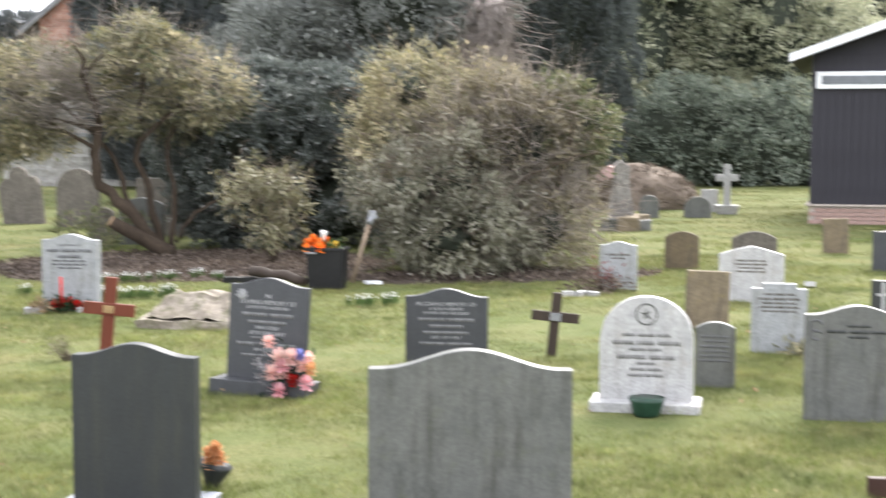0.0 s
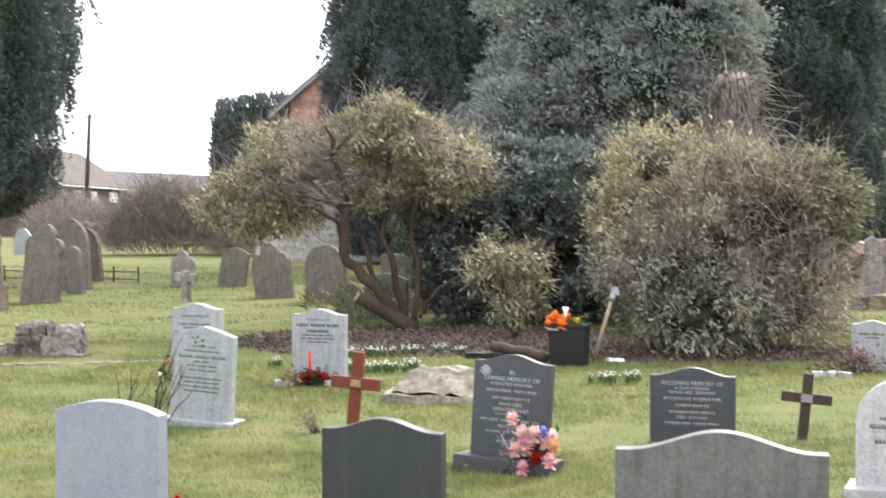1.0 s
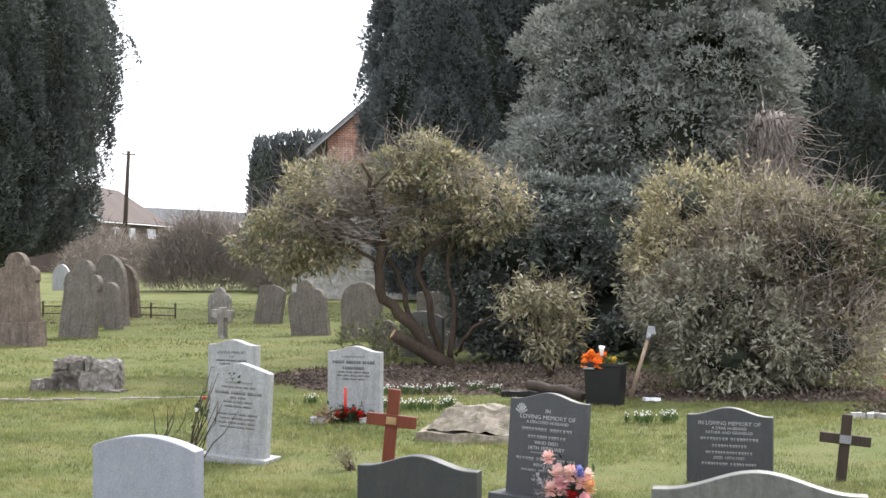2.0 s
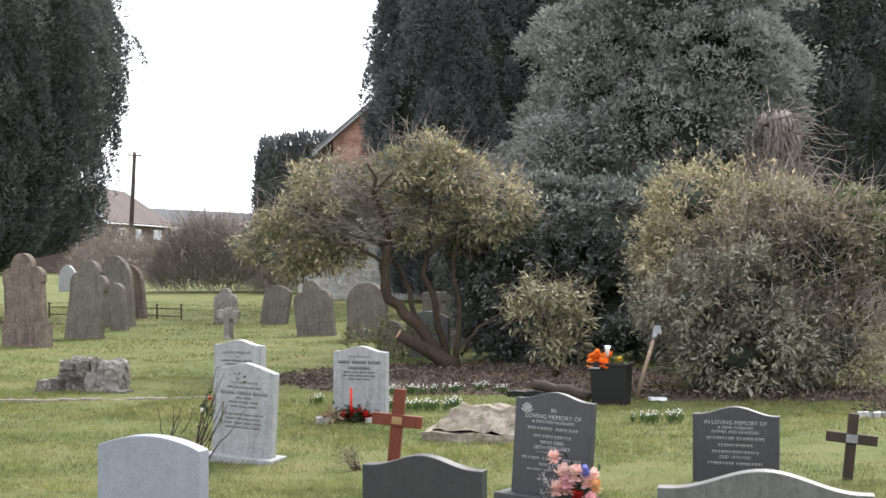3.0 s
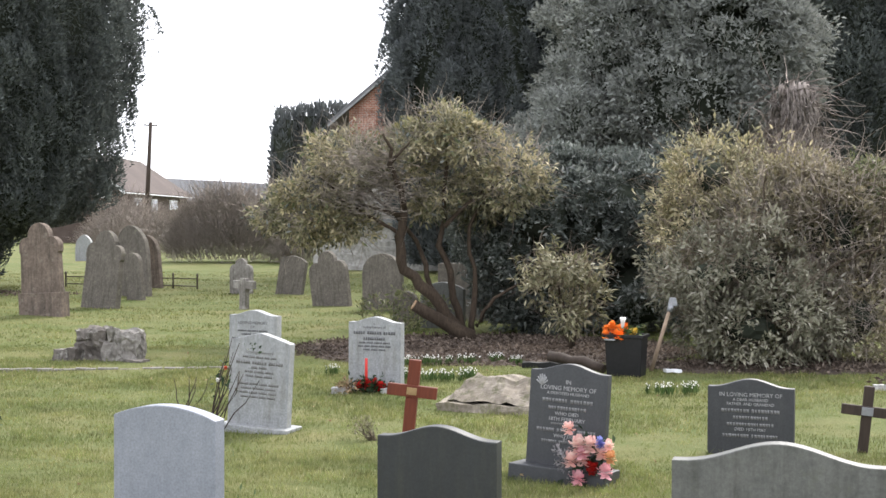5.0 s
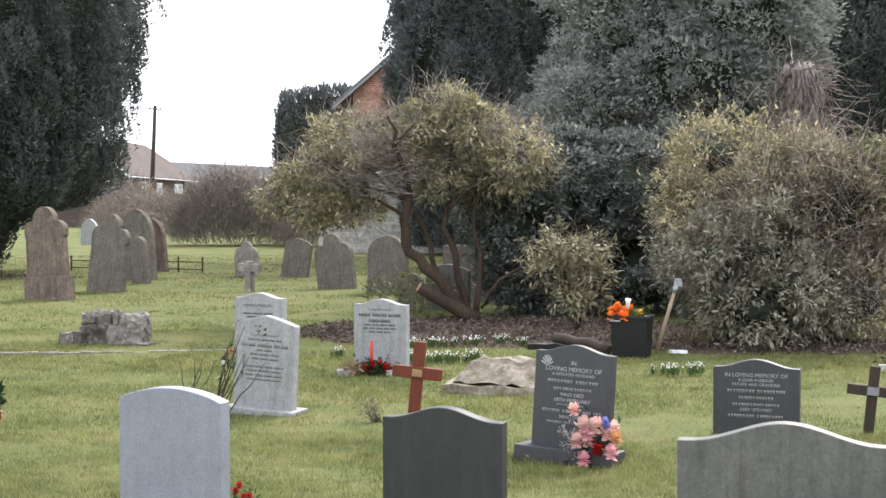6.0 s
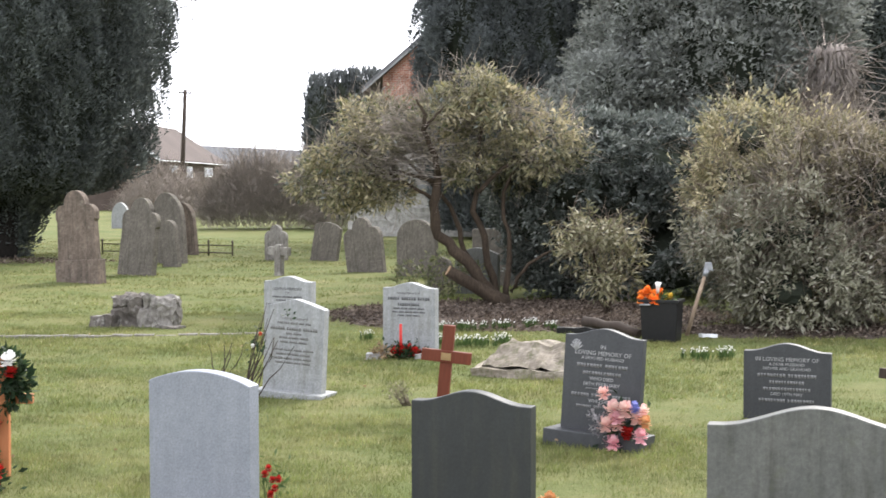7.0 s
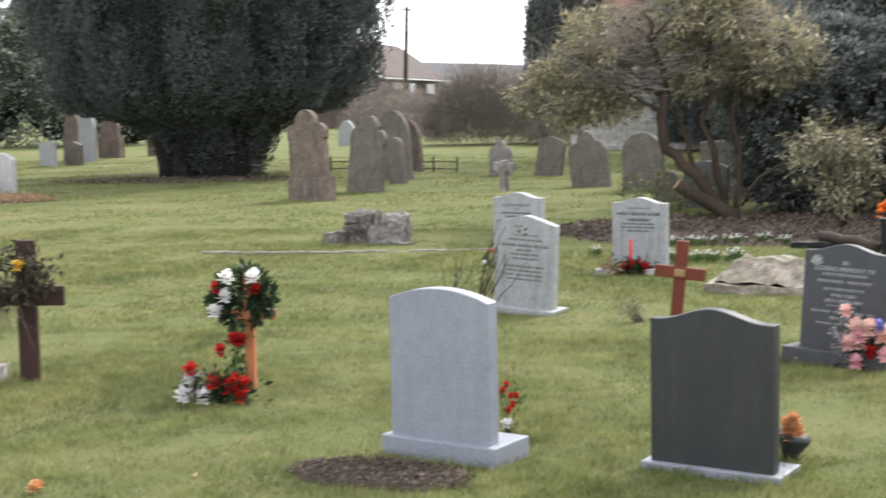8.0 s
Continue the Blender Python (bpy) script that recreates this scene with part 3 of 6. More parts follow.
# the row that faces us
slate_one = headstone(0.745, 9.42, 0.55, 0.755, -26, "ogee", M_SLATE_BLUE, "dark grey slate headstone with pale cut lettering beside pink flowers", 0.075, lean=2.2, tip=-3, plinth=(0.68, 0.30, 0.075, 0.14))
writing(slate_one, [("IN", 0.028), ("LOVING MEMORY OF", 0.030), ("A DEVOTED HUSBAND", 0.021), (None, 0.036, 0.36, 2), (None, 0.034, 0.27, 1), ("WHO DIED", 0.024), ("18TH FEBRUARY", 0.026),
                (None, 0.018, 0.22, 2), (None, 0.034, 0.42, 3), ("WHO DIED", 0.024), (None, 0.026, 0.34, 3)], 0.66, M_CUT_LIGHT)
bm = bmesh.new()
for k in range(7):
    a = math.pi * (0.15 + 0.7 * k / 6)
    tube(bm, [(-0.19, 0, 0.60), (-0.19 + 0.045 * math.cos(a), 0, 0.60 + 0.075 * math.sin(a))], [0.0035, 0.006], 4)
part("carved_sprig", bm, M_CUT_LIGHT, slate_one)
slate_two = headstone(2.17, 10.30, 0.62, 0.56, -20, "ogee", M_SLATE_BLUE, "dark slate headstone with pale cut lettering and a wavy top", 0.075)
writing(slate_two, [("IN LOVING MEMORY OF", 0.030), ("A DEAR HUSBAND", 0.022), ("FATHER AND GRANDAD", 0.022), (None, 0.036, 0.42, 2), (None, 0.034, 0.25, 1), (None, 0.034, 0.34, 1), ("DIED 18TH MAY", 0.023), (None, 0.034, 0.40, 2)], 0.475, M_CUT_LIGHT)
pale_one = headstone(-1.57, 11.42, 0.53, 0.79, -19, "peak", M_PALE, "pale grey limestone headstone with dark lettering, leaning slightly", 0.09, lean=3.0, plinth=(0.62, 0.30, 0.045, 0.09))
writing(pale_one, [("In", 0.025), ("Loving Memory", 0.028), (None, 0.025, 0.30, 5), (None, 0.034, 0.42, 3), (None, 0.024, 0.14, 2), (None, 0.024, 0.26, 3), (None, 0.024, 0.24, 3), (None, 0.02),
               (None, 0.024, 0.36, 4), (None, 0.024, 0.31, 3), (None, 0.024, 0.33, 4), (None, 0.024, 0.31, 4)], 0.70, M_CUT_GREY)
behind = headstone(-1.86, 13.25, 0.50, 0.855, -21, "ogee", M_PALE, "pale limestone headstone with dark lettering standing behind another", 0.10, lean=0.5)
writing(behind, [("LOVING MEMORY", 0.028), ("OF", 0.026), (None, 0.022, 0.32, 3), (None, 0.022, 0.24, 2), (None, 0.036, 0.42, 2), (None, 0.024, 0.30, 3)], 0.765, M_CUT_DARK)
pale_two = headstone(-0.77, 14.20, 0.57, 0.73, -21, "ogee", M_PALE, "pale limestone headstone with dark lettering and a red candle before it", 0.10, plinth=(0.62, 0.34, 0.03, 0.16))
writing(pale_two, [("In", 0.02), ("Loving Memory of", 0.024), (None, 0.042, 0.46, 3), (None, 0.040, 0.24, 1), (None, 0.024, 0.34, 4), (None, 0.024, 0.36, 5), (None, 0.024, 0.24, 3)], 0.68, M_CUT_DARK)

arch = headstone(3.03, 8.31, 0.58, 0.71, -24, "round", M_WHITE, "white marble round-topped headstone with dark lettering behind a green bowl", 0.09, plinth=(0.68, 0.34, 0.06, 0.13))
writing(arch, [(None, 0.028, 0.30, 3), (None, 0.036, 0.42, 3), (None, 0.026, 0.20, 2), (None, 0.036, 0.36, 2), (None, 0.024, 0.12, 1), (None, 0.026, 0.20, 2), (None, 0.026, 0.22, 2)], 0.50, M_CUT_GREY)
bm = bmesh.new()
ring = [(0.065 * math.cos(a), 0, 0.60 + 0.065 * math.sin(a)) for a in [2 * math.pi * i / 20 for i in range(21)]]
tube(bm, ring, [0.006] * 21, 4)
for a in (0.6, 1.7, 2.9, 4.2, 5.4):
    tube(bm, [(0, 0, 0.60), (0.035 * math.cos(a), 0, 0.60 + 0.035 * math.sin(a))], [0.008, 0.004], 4)
part("carved_badge", bm, M_GREYSTONE, arch)

small = headstone(3.76, 8.97, 0.27, 0.445, -24, "camber", M_GREYSTONE, "small weathered grey headstone with worn lettering", 0.07)
writing(small, [(None, 0.022, 0.19, 3), (None, 0.022, 0.16, 2), (None, 0.026, 0.19, 2), (None, 0.022, 0.17, 3), (None, 0.022, 0.19, 3), (None, 0.022, 0.19, 2)], 0.37, M_CUT_DARK)
bigr = headstone(4.14, 7.70, 0.62, 0.70, -22, "ogee", M_GREYSTONE, "broad grey stone headstone with carved corner scrolls", 0.09)
for sx in (-1, 1):
    bm = bmesh.new()
    for k, (r, z) in enumerate(((0.036, 0.575), (0.030, 0.52))):
        tube(bm, [(sx * 0.245 + r * math.cos(a), 0, z + r * math.sin(a)) for a in [0.3 + 0.5 * i for i in range(11)]], [0.006] * 11, 4)
    part("carved_scroll", bm, M_CUT_DARK, bigr)
writing(bigr, [(None, 0.020, 0.14, 2), (None, 0.026, 0.36, 3), (None, 0.020, 0.12, 1)], 0.60, M_SLATE)
low = headstone(4.83, 10.28, 0.43, 0.55, -24, "notched", M_PALE, "pale stone headstone with stepped top and faint lettering", 0.08)
writing(low, [(None, 0.022, 0.24, 3), (None, 0.026, 0.32, 3), (None, 0.022, 0.26, 3), (None, 0.022, 0.30, 3), (None, 0.022, 0.26, 4)], 0.49, M_OLDGREY)
headstone(4.84, 11.79, 0.38, 0.50, -26, "flat", M_OCHRE, "lichened ochre stone headstone with a flat top", 0.10, lean=1.0, worn=0.006)
wide = headstone(6.08, 13.65, 0.66, 0.56, -26, "peak", M_WHITE, "broad white stone headstone with faint lettering", 0.10)
writing(wide, [(None, 0.026, 0.30, 3), (None, 0.026, 0.34, 2), (None, 0.026, 0.26, 2), (None, 0.026, 0.30, 3)], 0.44, M_OLDGREY)
headstone(7.73, 17.30, 0.58, 0.44, -24, "camber", M_OLDGREY, "white headstone darkened with black stains behind another", 0.12, worn=0.004)
bush_stone = headstone(5.05, 14.87, 0.41, 0.53, -24, "ogee", M_PALE, "pale headstone at the bush's edge with dried plants before it", 0.10)
writing(bush_stone, [(None, 0.03, 0.26, 2), (None, 0.026, 0.16, 1)], 0.42, M_OLDGREY)
headstone(6.64, 17.07, 0.43, 0.47, -24, "camber", M_BROWNSTONE, "small brown mossy headstone with rounded top", 0.10, worn=0.004)
headstone(9.66, 18.82, 0.36, 0.50, -24, "flat", M_OCHRE, "orange-brown lichened headstone near the barn", 0.10, lean=-1.5, worn=0.006)
headstone(9.02, 16.22, 0.34, 0.50, -26, "flat", M_SLATE_BLUE, "dark polished headstone with a square top", 0.08)
darkr = headstone(6.80, 12.10, 0.36, 0.345, -28, "flat", M_SLATE, "low dark slate headstone with a pale inlaid cross", 0.08)
bm = bmesh.new()
box(bm, -0.085, -0.055, -0.002, 0.002, 0.06, 0.33)
box(bm, -0.13, 0.0, -0.002, 0.002, 0.20, 0.225)
part("inlaid_cross", bm, M_WHITE, darkr)
headstone(10.2, 18.3, 0.42, 0.36, -22, "camber", M_OLDGREY, "low weathered grey headstone beside the barn", 0.10, worn=0.006)
headstone(11.0, 27.5, 0.56, 0.42, -20, "round", M_GREYSTONE, "low grey rounded headstone in the far grass", 0.10, worn=0.004)
headstone(9.95, 27.5, 0.40, 0.46, -20, "round", M_GREYSTONE, "low grey rounded headstone in the far grass", 0.10, worn=0.004)
headstone(11.95, 29.2, 0.38, 0.50, -20, "flat", M_WHITE, "small white square headstone beside a cross", 0.10)

# old stones under the trees
headstone(-7.12, 24.63, 0.82, 1.62, -20, "trefoil", M_SANDSTONE, "tall brown sandstone headstone with rounded centre and shoulders", 0.14, lean=-3.0, worn=0.012, chamfer=0.015, plinth=(0.90, 0.22, 0.40, 0.03))
headstone(-6.72, 26.96, 0.84, 1.47, -26, "trefoil", M_OLDGREY, "old weathered headstone with bird-streaked shouldered top", 0.14, lean=5, tip=-3, worn=0.012, chamfer=0.015)
headstone(-6.95, 30.9, 0.86, 1.55, -24, "gothic", M_OLDGREY, "tall pointed old headstone, leaning back", 0.14, lean=-5, tip=-2, worn=0.012, chamfer=0.015)
headstone(-7.35, 34.6, 0.62, 1.28, -26, "gothic", M_SANDSTONE, "brown pointed old headstone, leaning", 0.14, lean=-6, worn=0.01, chamfer=0.015)
headstone(-6.55, 29.3, 0.40, 0.98, -26, "round", M_OLDGREY, "narrow old footstone behind larger headstones", 0.12, lean=-6, worn=0.01, chamfer=0.012)
headstone(-14.4, 55.5, 0.74, 1.02, -15, "gothic", M_PALE, "white pointed headstone far off in the grass", 0.15)
headstone(-4.78, 32.1, 0.55, 0.80, -20, "shoulder", M_LICHEN, "pale worn headstone with a shouldered top", 0.12, worn=0.008, chamfer=0.012)
headstone(-3.67, 31.8, 0.66, 0.88, -24, "camber", M_OLDGREY, "old grey headstone leaning to one side", 0.13, lean=8, tip=-4, worn=0.01, chamfer=0.012)
headstone(-2.36, 27.7, 0.82, 1.08, -24, "shoulder", M_OLDGREY, "broad old grey headstone leaning to one side", 0.14, lean=-7, worn=0.012, chamfer=0.015)
headstone(-1.30, 26.4, 0.80, 1.06, -22, "round", M_OLDGREY, "old round-topped grey headstone half hidden by a shrub", 0.14, lean=-1, worn=0.012, chamfer=0.015)
headstone(-0.75, 22.6, 0.42, 0.56, -20, "round", M_OLDGREY, "small mossy round-topped headstone by the shrub", 0.12, worn=0.01, chamfer=0.012)
headstone(-0.15, 22.2, 0.70, 0.72, -14, "camber", M_GREYSTONE, "low grey headstone behind the shrub's trunk", 0.14, worn=0.01, chamfer=0.012)
headstone(0.55, 24.0, 1.60, 0.95, -10, "flat", M_OLDGREY, "broad flat-topped grey tomb behind the shrub's stems", 0.70, worn=0.01, chamfer=0.012)
headstone(-20.3, 104, 1.1, 0.95, -10, "round", M_PALE, "pale round headstone far off", 0.2)
headstone(-22.2, 103, 1.2, 1.0, -10, "round", M_OLDGREY, "grey round headstone far off", 0.2)
headstone(-19.9, 40.4, 0.75, 0.75, -30, "flat", M_PALE, "low pale headstone leaning in the grass beyond the yew", 0.14, lean=-4, worn=0.01)
headstone(-19.35, 41.0, 0.80, 0.72, -30, "peak", M_OLDGREY, "low grey headstone in the grass beyond the yew", 0.14, worn=0.01)
headstone(-20.9, 44.2, 0.85, 1.62, -30, "gothic", M_SANDSTONE, "tall pointed pinkish headstone beyond the yew", 0.16, lean=3, worn=0.01)
headstone(-20.1, 43.6, 0.80, 1.68, -30, "gothic", M_PALE, "tall pointed pale headstone beyond the yew", 0.16, lean=2, worn=0.01)
headstone(-20.46, 46.3, 0.80, 1.46, -18, "shoulder", M_SANDSTONE, "pinkish headstone with a wheel-shaped head beyond the yew", 0.16, worn=0.01, plinth=(0.95, 0.3, 0.7, 0.05))
headstone(-19.6, 48.1, 0.60, 0.85, -24, "gothic", M_SANDSTONE, "small pointed headstone in the yew's shade", 0.14, worn=0.01)
headstone(-27.2, 64, 0.90, 0.92, -20, "camber", M_GREYSTONE, "grey headstone far off beyond the yew", 0.15)
white_left = headstone(-13.75, 25.75, 0.80, 0.90, -20, "camber", M_WHITE, "white headstone with red flowers at its foot", 0.12)


def stone_cross(x, y, h, arm, th, yaw, material, label, base=0.0, lean=0.0):
    ob = thing("cross_headstone", x, y, 0, yaw, lean, 0, label, "cross", "stone crosses")
    t = th / 2
    if base:
        part("stepped_base", one_box(-base, base, -base * 0.7, base * 0.7, -0.05, h * 0.18, taper=0.3, bevel=0.02), material, ob)
    part("shaft", one_box(-t, t, -t * 0.8, t * 0.8, -0.05, h, bevel=0.01), material, ob)
    for s in (-1, 1):
        part("arm", one_box(*((t, arm) if s > 0 else (-arm, -t)), -t * 0.75, t * 0.75, h * 0.66, h * 0.66 + th, bevel=0.01), material, ob)
    return ob


stone_cross(-3.90, 26.7, 0.58, 0.25, 0.15, -35, M_LICHEN, "small pale stone cross standing behind headstones", lean=1)
stone_cross(-20.35, 100, 1.25, 0.42, 0.22, -8, M_PALE, "pale stone cross far off")
stone_cross(12.1, 28.6, 1.06, 0.24, 0.15, -20, M_WHITE, "white stone cross on a dark stepped base", base=0.26)

# carved pillar monument with tumbled stones at its foot
ob = thing("pillar_monument", 8.3, 24.45, 0, -15, 0, 0, "grey tapering stone monument with tumbled orange-lichened stones at its foot", "monument")
part("shaft", slab([(-0.23, 0.0), (-0.22, 0.35), (-0.13, 0.8), (-0.12, 1.15), (0.0, 1.24), (0.17, 1.12), (0.15, 0.8), (0.24, 0.35), (0.26, 0.0)], -0.1, 0.15, 0.02, 0.08, 0.02, 3.0), M_LICHEN, ob)
for i, (sx, sy, s) in enumerate(((-0.2, -0.35, 0.17), (0.12, -0.4, 0.2), (0.38, -0.3, 0.15), (0.3, -0.05, 0.22))):
    bm = one_box(sx - s, sx + s, sy - s * 0.8, sy + s * 0.8, -0.04, s * 1.2, bevel=0.03)
    for v in bm.verts:
        v.co += Vector((0.05, 0.05, 0.06)) * noise.noise(v.co * 4 + Vector((i, 0, 0)))
    part("tumbled_stone", bm, M_OCHRE if i in (1, 3) else M_GREYSTONE, ob)


def rough_block(name, x0, x1, y0, y1, z0, z1, material, parent, amount=0.03, cuts=5, seed=0):
    bm = one_box(x0, x1, y0, y1, z0, z1)
    bmesh.ops.subdivide_edges(bm, edges=bm.edges[:], cuts=cuts, use_grid_fill=True)
    for v in bm.verts:
        q = v.co * 5 + Vector((seed, 0, seed))
        v.co += Vector((noise.noise(q), noise.noise(q + Vector((7, 0, 0))), noise.noise(q + Vector((0, 7, 0))))) * amount
        v.co += Vector((noise.noise(q * 4), noise.noise(q * 4 + Vector((7, 0, 0))), noise.noise(q * 4 + Vector((0, 7, 0))))) * amount * 0.5
    return part(name, bm, material, parent)


# broken chest tomb
ob = thing("broken_tomb", -4.16, 16.96, 0, -24, 0, 0, "broken chest tomb of rough lichened stone, sunk in the grass", "tomb")
rough_block("tomb_chest", -0.44, 0.02, 0.0, 0.34, -0.08, 0.37, M_TOMB, ob, 0.06, 11, 1)
end = rough_block("broken_end", 0.0, 0.42, 0.0, 0.28, -0.08, 0.38, M_LICHEN, ob, 0.07, 11, 7)
end.matrix_basis = pose(0.0, -0.03, 0, 0, 4, 14)
rough_block("fallen_slab", -0.64, -0.30, -0.16, 0.22, -0.06, 0.13, M_TOMB, ob, 0.03, 5, 2)
rough_block("stone_fragment", 0.34, 0.58, -0.08, 0.12, -0.05, 0.03, M_TOMB, ob, 0.02, 4, 5)

# coped stone ledger, hipped like a low roof
ob = thing("coped_gravestone", 0.28, 12.66, 0, -20, 0, 0, "low hipped stone grave cover, mossy and pale, on a kerb", "gravestone")
bm = bmesh.new()
lo = [bm.verts.new(c) for c in ((-0.36, 0, 0.08), (0.80, 0, 0.08), (0.80, 0.66, 0.08), (-0.36, 0.66, 0.08))]
hi = [bm.verts.new(c) for c in ((-0.20, 0.27, 0.28), (0.58, 0.27, 0.27), (0.58, 0.41, 0.27), (-0.20, 0.41, 0.28))]
bm.faces.new(hi)
bm.faces.new(lo[::-1])
for i in range(4):
    bm.faces.new((lo[i], lo[(i + 1) % 4], hi[(i + 1) % 4], hi[i]))
bmesh.ops.subdivide_edges(bm, edges=bm.edges[:], cuts=14, use_grid_fill=True)
for v in bm.verts:
    v.co.z += 0.022 * noise.noise(v.co * 15)
    v.co += Vector((noise.noise(v.co * 5), noise.noise(v.co * 5 + Vector((5, 0, 0))), noise.noise(v.co * 7 + Vector((0, 5, 0))))) * 0.045
part("coped_top", bm, M_COPED, ob)
rough_block("kerb", -0.42, 0.86, -0.07, 0.74, -0.06, 0.07, M_COPED, ob, 0.03, 10, 4)

# stone edging sunk in the lawn
rng = np.random.default_rng(4)
ob = thing("stone_edging", 0, 0, 0, 0, 0, 0, "line of worn stone edging sunk in the grass", "edging")
a, b = np.array((-5.9, 15.85)), np.array((-2.05, 16.35))
for i in range(16):
    p, q = a + (b - a) * i / 16, a + (b - a) * (i + 0.93) / 16
    m = (p + q) / 2
    e = rough_block("edging_stone", -np.linalg.norm(q - p) / 2, np.linalg.norm(q - p) / 2, -0.04, 0.04, -0.05, 0.016 + rng.uniform(-0.008, 0.008), M_LICHEN, ob, 0.008, 2, i)
    e.matrix_basis = pose(m[0], m[1] - 0.16 * math.sin(math.pi * i / 15), 0, 0, 0, 7 + rng.uniform(-3, 3))


# ---- trees and shrubs ----
def column_crown(cx, cy, profile, squash, n, rng, per=110, plume=(0.22, 0.46), folds=0.16):
    """Points on upright plumes over a crown parted by deep upright folds: profile is (height, radius) from below to above."""
    zs, rs = np.array([p[0] for p in profile]), np.array([p[1] for p in profile])
    grid = np.linspace(zs[0], zs[-1], 400)
    w = np.interp(grid, zs, rs)
    k = n // per
    zc, a = rng.choice(grid, k, p=w / w.sum()), rng.uniform(0, 2 * math.pi, k)
    lobe = a * 4.5 + 0.9 * np.sin(zc * 0.42 + 1.0) + 0.5 * np.sin(zc * 1.1 + 2 * a)
    big = 1.03 - folds * np.abs(np.cos(lobe)) ** 5 - folds * 0.6 * np.abs(np.cos(a * 10.5 + 1.4 * np.sin(zc * 0.9))) ** 4 + 0.03 * np.sin(zc * 2.3 + a * 3)
    rc = rng.uniform(0.88, 1.02, k) * big
    size = rng.uniform(0.55, 1.5, (k, 1))
    q = rng.normal(0, 1, (k, per, 3)) + np.array((0.7, 0, 0.35))
    q /= np.linalg.norm(q, axis=2)[:, :, None]
    wide = plume[0] * size * (1.0 - 0.45 * q[:, :, 2])
    z = np.clip(zc[:, None] + q[:, :, 2] * plume[1] * size, zs[0], zs[-1] + 0.5)
    r = np.interp(z, zs, rs) * rc[:, None] + q[:, :, 0] * wide
    t = a[:, None] + q[:, :, 1] * wide / np.maximum(r, 0.3)
    ca, sa = np.cos(t), np.sin(t)
    out = np.stack([ca * q[:, :, 0] - sa * q[:, :, 1], (sa * q[:, :, 0] + ca * q[:, :, 1]) * squash, q[:, :, 2] * 0.6], -1).reshape(-1, 3)
    p = np.stack([cx + r * ca, cy + r * sa * squash, z], -1).reshape(-1, 3)
    return p, out


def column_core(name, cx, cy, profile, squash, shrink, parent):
    # added solid body whose dark colour stands for shade between the plumes
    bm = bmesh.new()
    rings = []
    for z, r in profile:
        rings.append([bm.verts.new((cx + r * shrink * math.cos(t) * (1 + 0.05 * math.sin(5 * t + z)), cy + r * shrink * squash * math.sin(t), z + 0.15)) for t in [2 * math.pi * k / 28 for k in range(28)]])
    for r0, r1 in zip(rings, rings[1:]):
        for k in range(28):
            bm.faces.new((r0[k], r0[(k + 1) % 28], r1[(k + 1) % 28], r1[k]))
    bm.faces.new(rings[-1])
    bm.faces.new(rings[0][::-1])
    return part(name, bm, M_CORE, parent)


def yew(cx, cy, profile, n, label, seed, stems, squash=0.9, tuft=0.17, material=M_YEW, slim=0.42):
    rng = np.random.default_rng(seed)
    ob = thing("yew_tree", cx, cy, label=label, category="tree", group="yew trees")
    prof = profile
    column_core("inner_fill", 0, 0, prof, squash, 0.80, ob)
    p, o = column_crown(0, 0, prof, squash, n, rng)
    leaves("crown", p, o, rng, tuft, slim, 0.0, material, ob, up=0.6, spread=0.38, facing=1.0, tri=True)
    for i, (x0, y0, x1, y1, r) in enumerate(stems):
        bm = bmesh.new()
        tube(bm, wander((x0, y0, -0.1), (x1, y1, prof[2][0] + 1.2), 5, 0.05, rng), [r * 1.35, r * 1.05, r, r * 0.95, r * 0.9, r * 0.8], 10, 0.3)
        part("trunk", bm, M_YEWBARK, ob)
    return ob


yew(-12.15, 33.6, [(0.03, 1.0), (0.5, 1.15), (1.0, 1.45), (1.35, 2.0), (1.6, 3.2), (2.1, 3.85), (3.5, 4.2), (5.0, 4.55), (6.5, 4.7), (8.5, 4.3), (10.5, 2.8), (12.0, 0.7)], 400000,
    "huge dark multi-stemmed yew with dense hanging foliage to the ground", 11,
    [(-0.85, -0.5, -1.1, -0.5, 0.26), (-0.45, -0.65, -0.6, -0.7, 0.26), (0.35, -0.65, 0.45, -0.7, 0.28), (0.75, -0.5, 1.0, -0.5, 0.26)], tuft=0.10)
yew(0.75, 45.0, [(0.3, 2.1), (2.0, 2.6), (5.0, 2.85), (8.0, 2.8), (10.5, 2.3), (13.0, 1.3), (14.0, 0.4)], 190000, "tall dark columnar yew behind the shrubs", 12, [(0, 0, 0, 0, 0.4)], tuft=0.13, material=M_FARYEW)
yew(11.2, 40.0, [(0.3, 1.9), (2.0, 2.4), (5.0, 2.7), (8.0, 2.6), (10.5, 2.1), (13.0, 0.8)], 110000, "tall dark columnar yew beyond the holm oak", 13, [(0, 0, 0, 0, 0.4)], tuft=0.16)
yew(5.3, 44.0, [(0.3, 2.3), (2.0, 2.8), (5.0, 3.0), (8.0, 2.9), (10.5, 2.4), (13.0, 1.0)], 60000, "tall dark columnar yew hidden behind the holm oak", 14, [(0, 0, 0, 0, 0.4)], tuft=0.17)

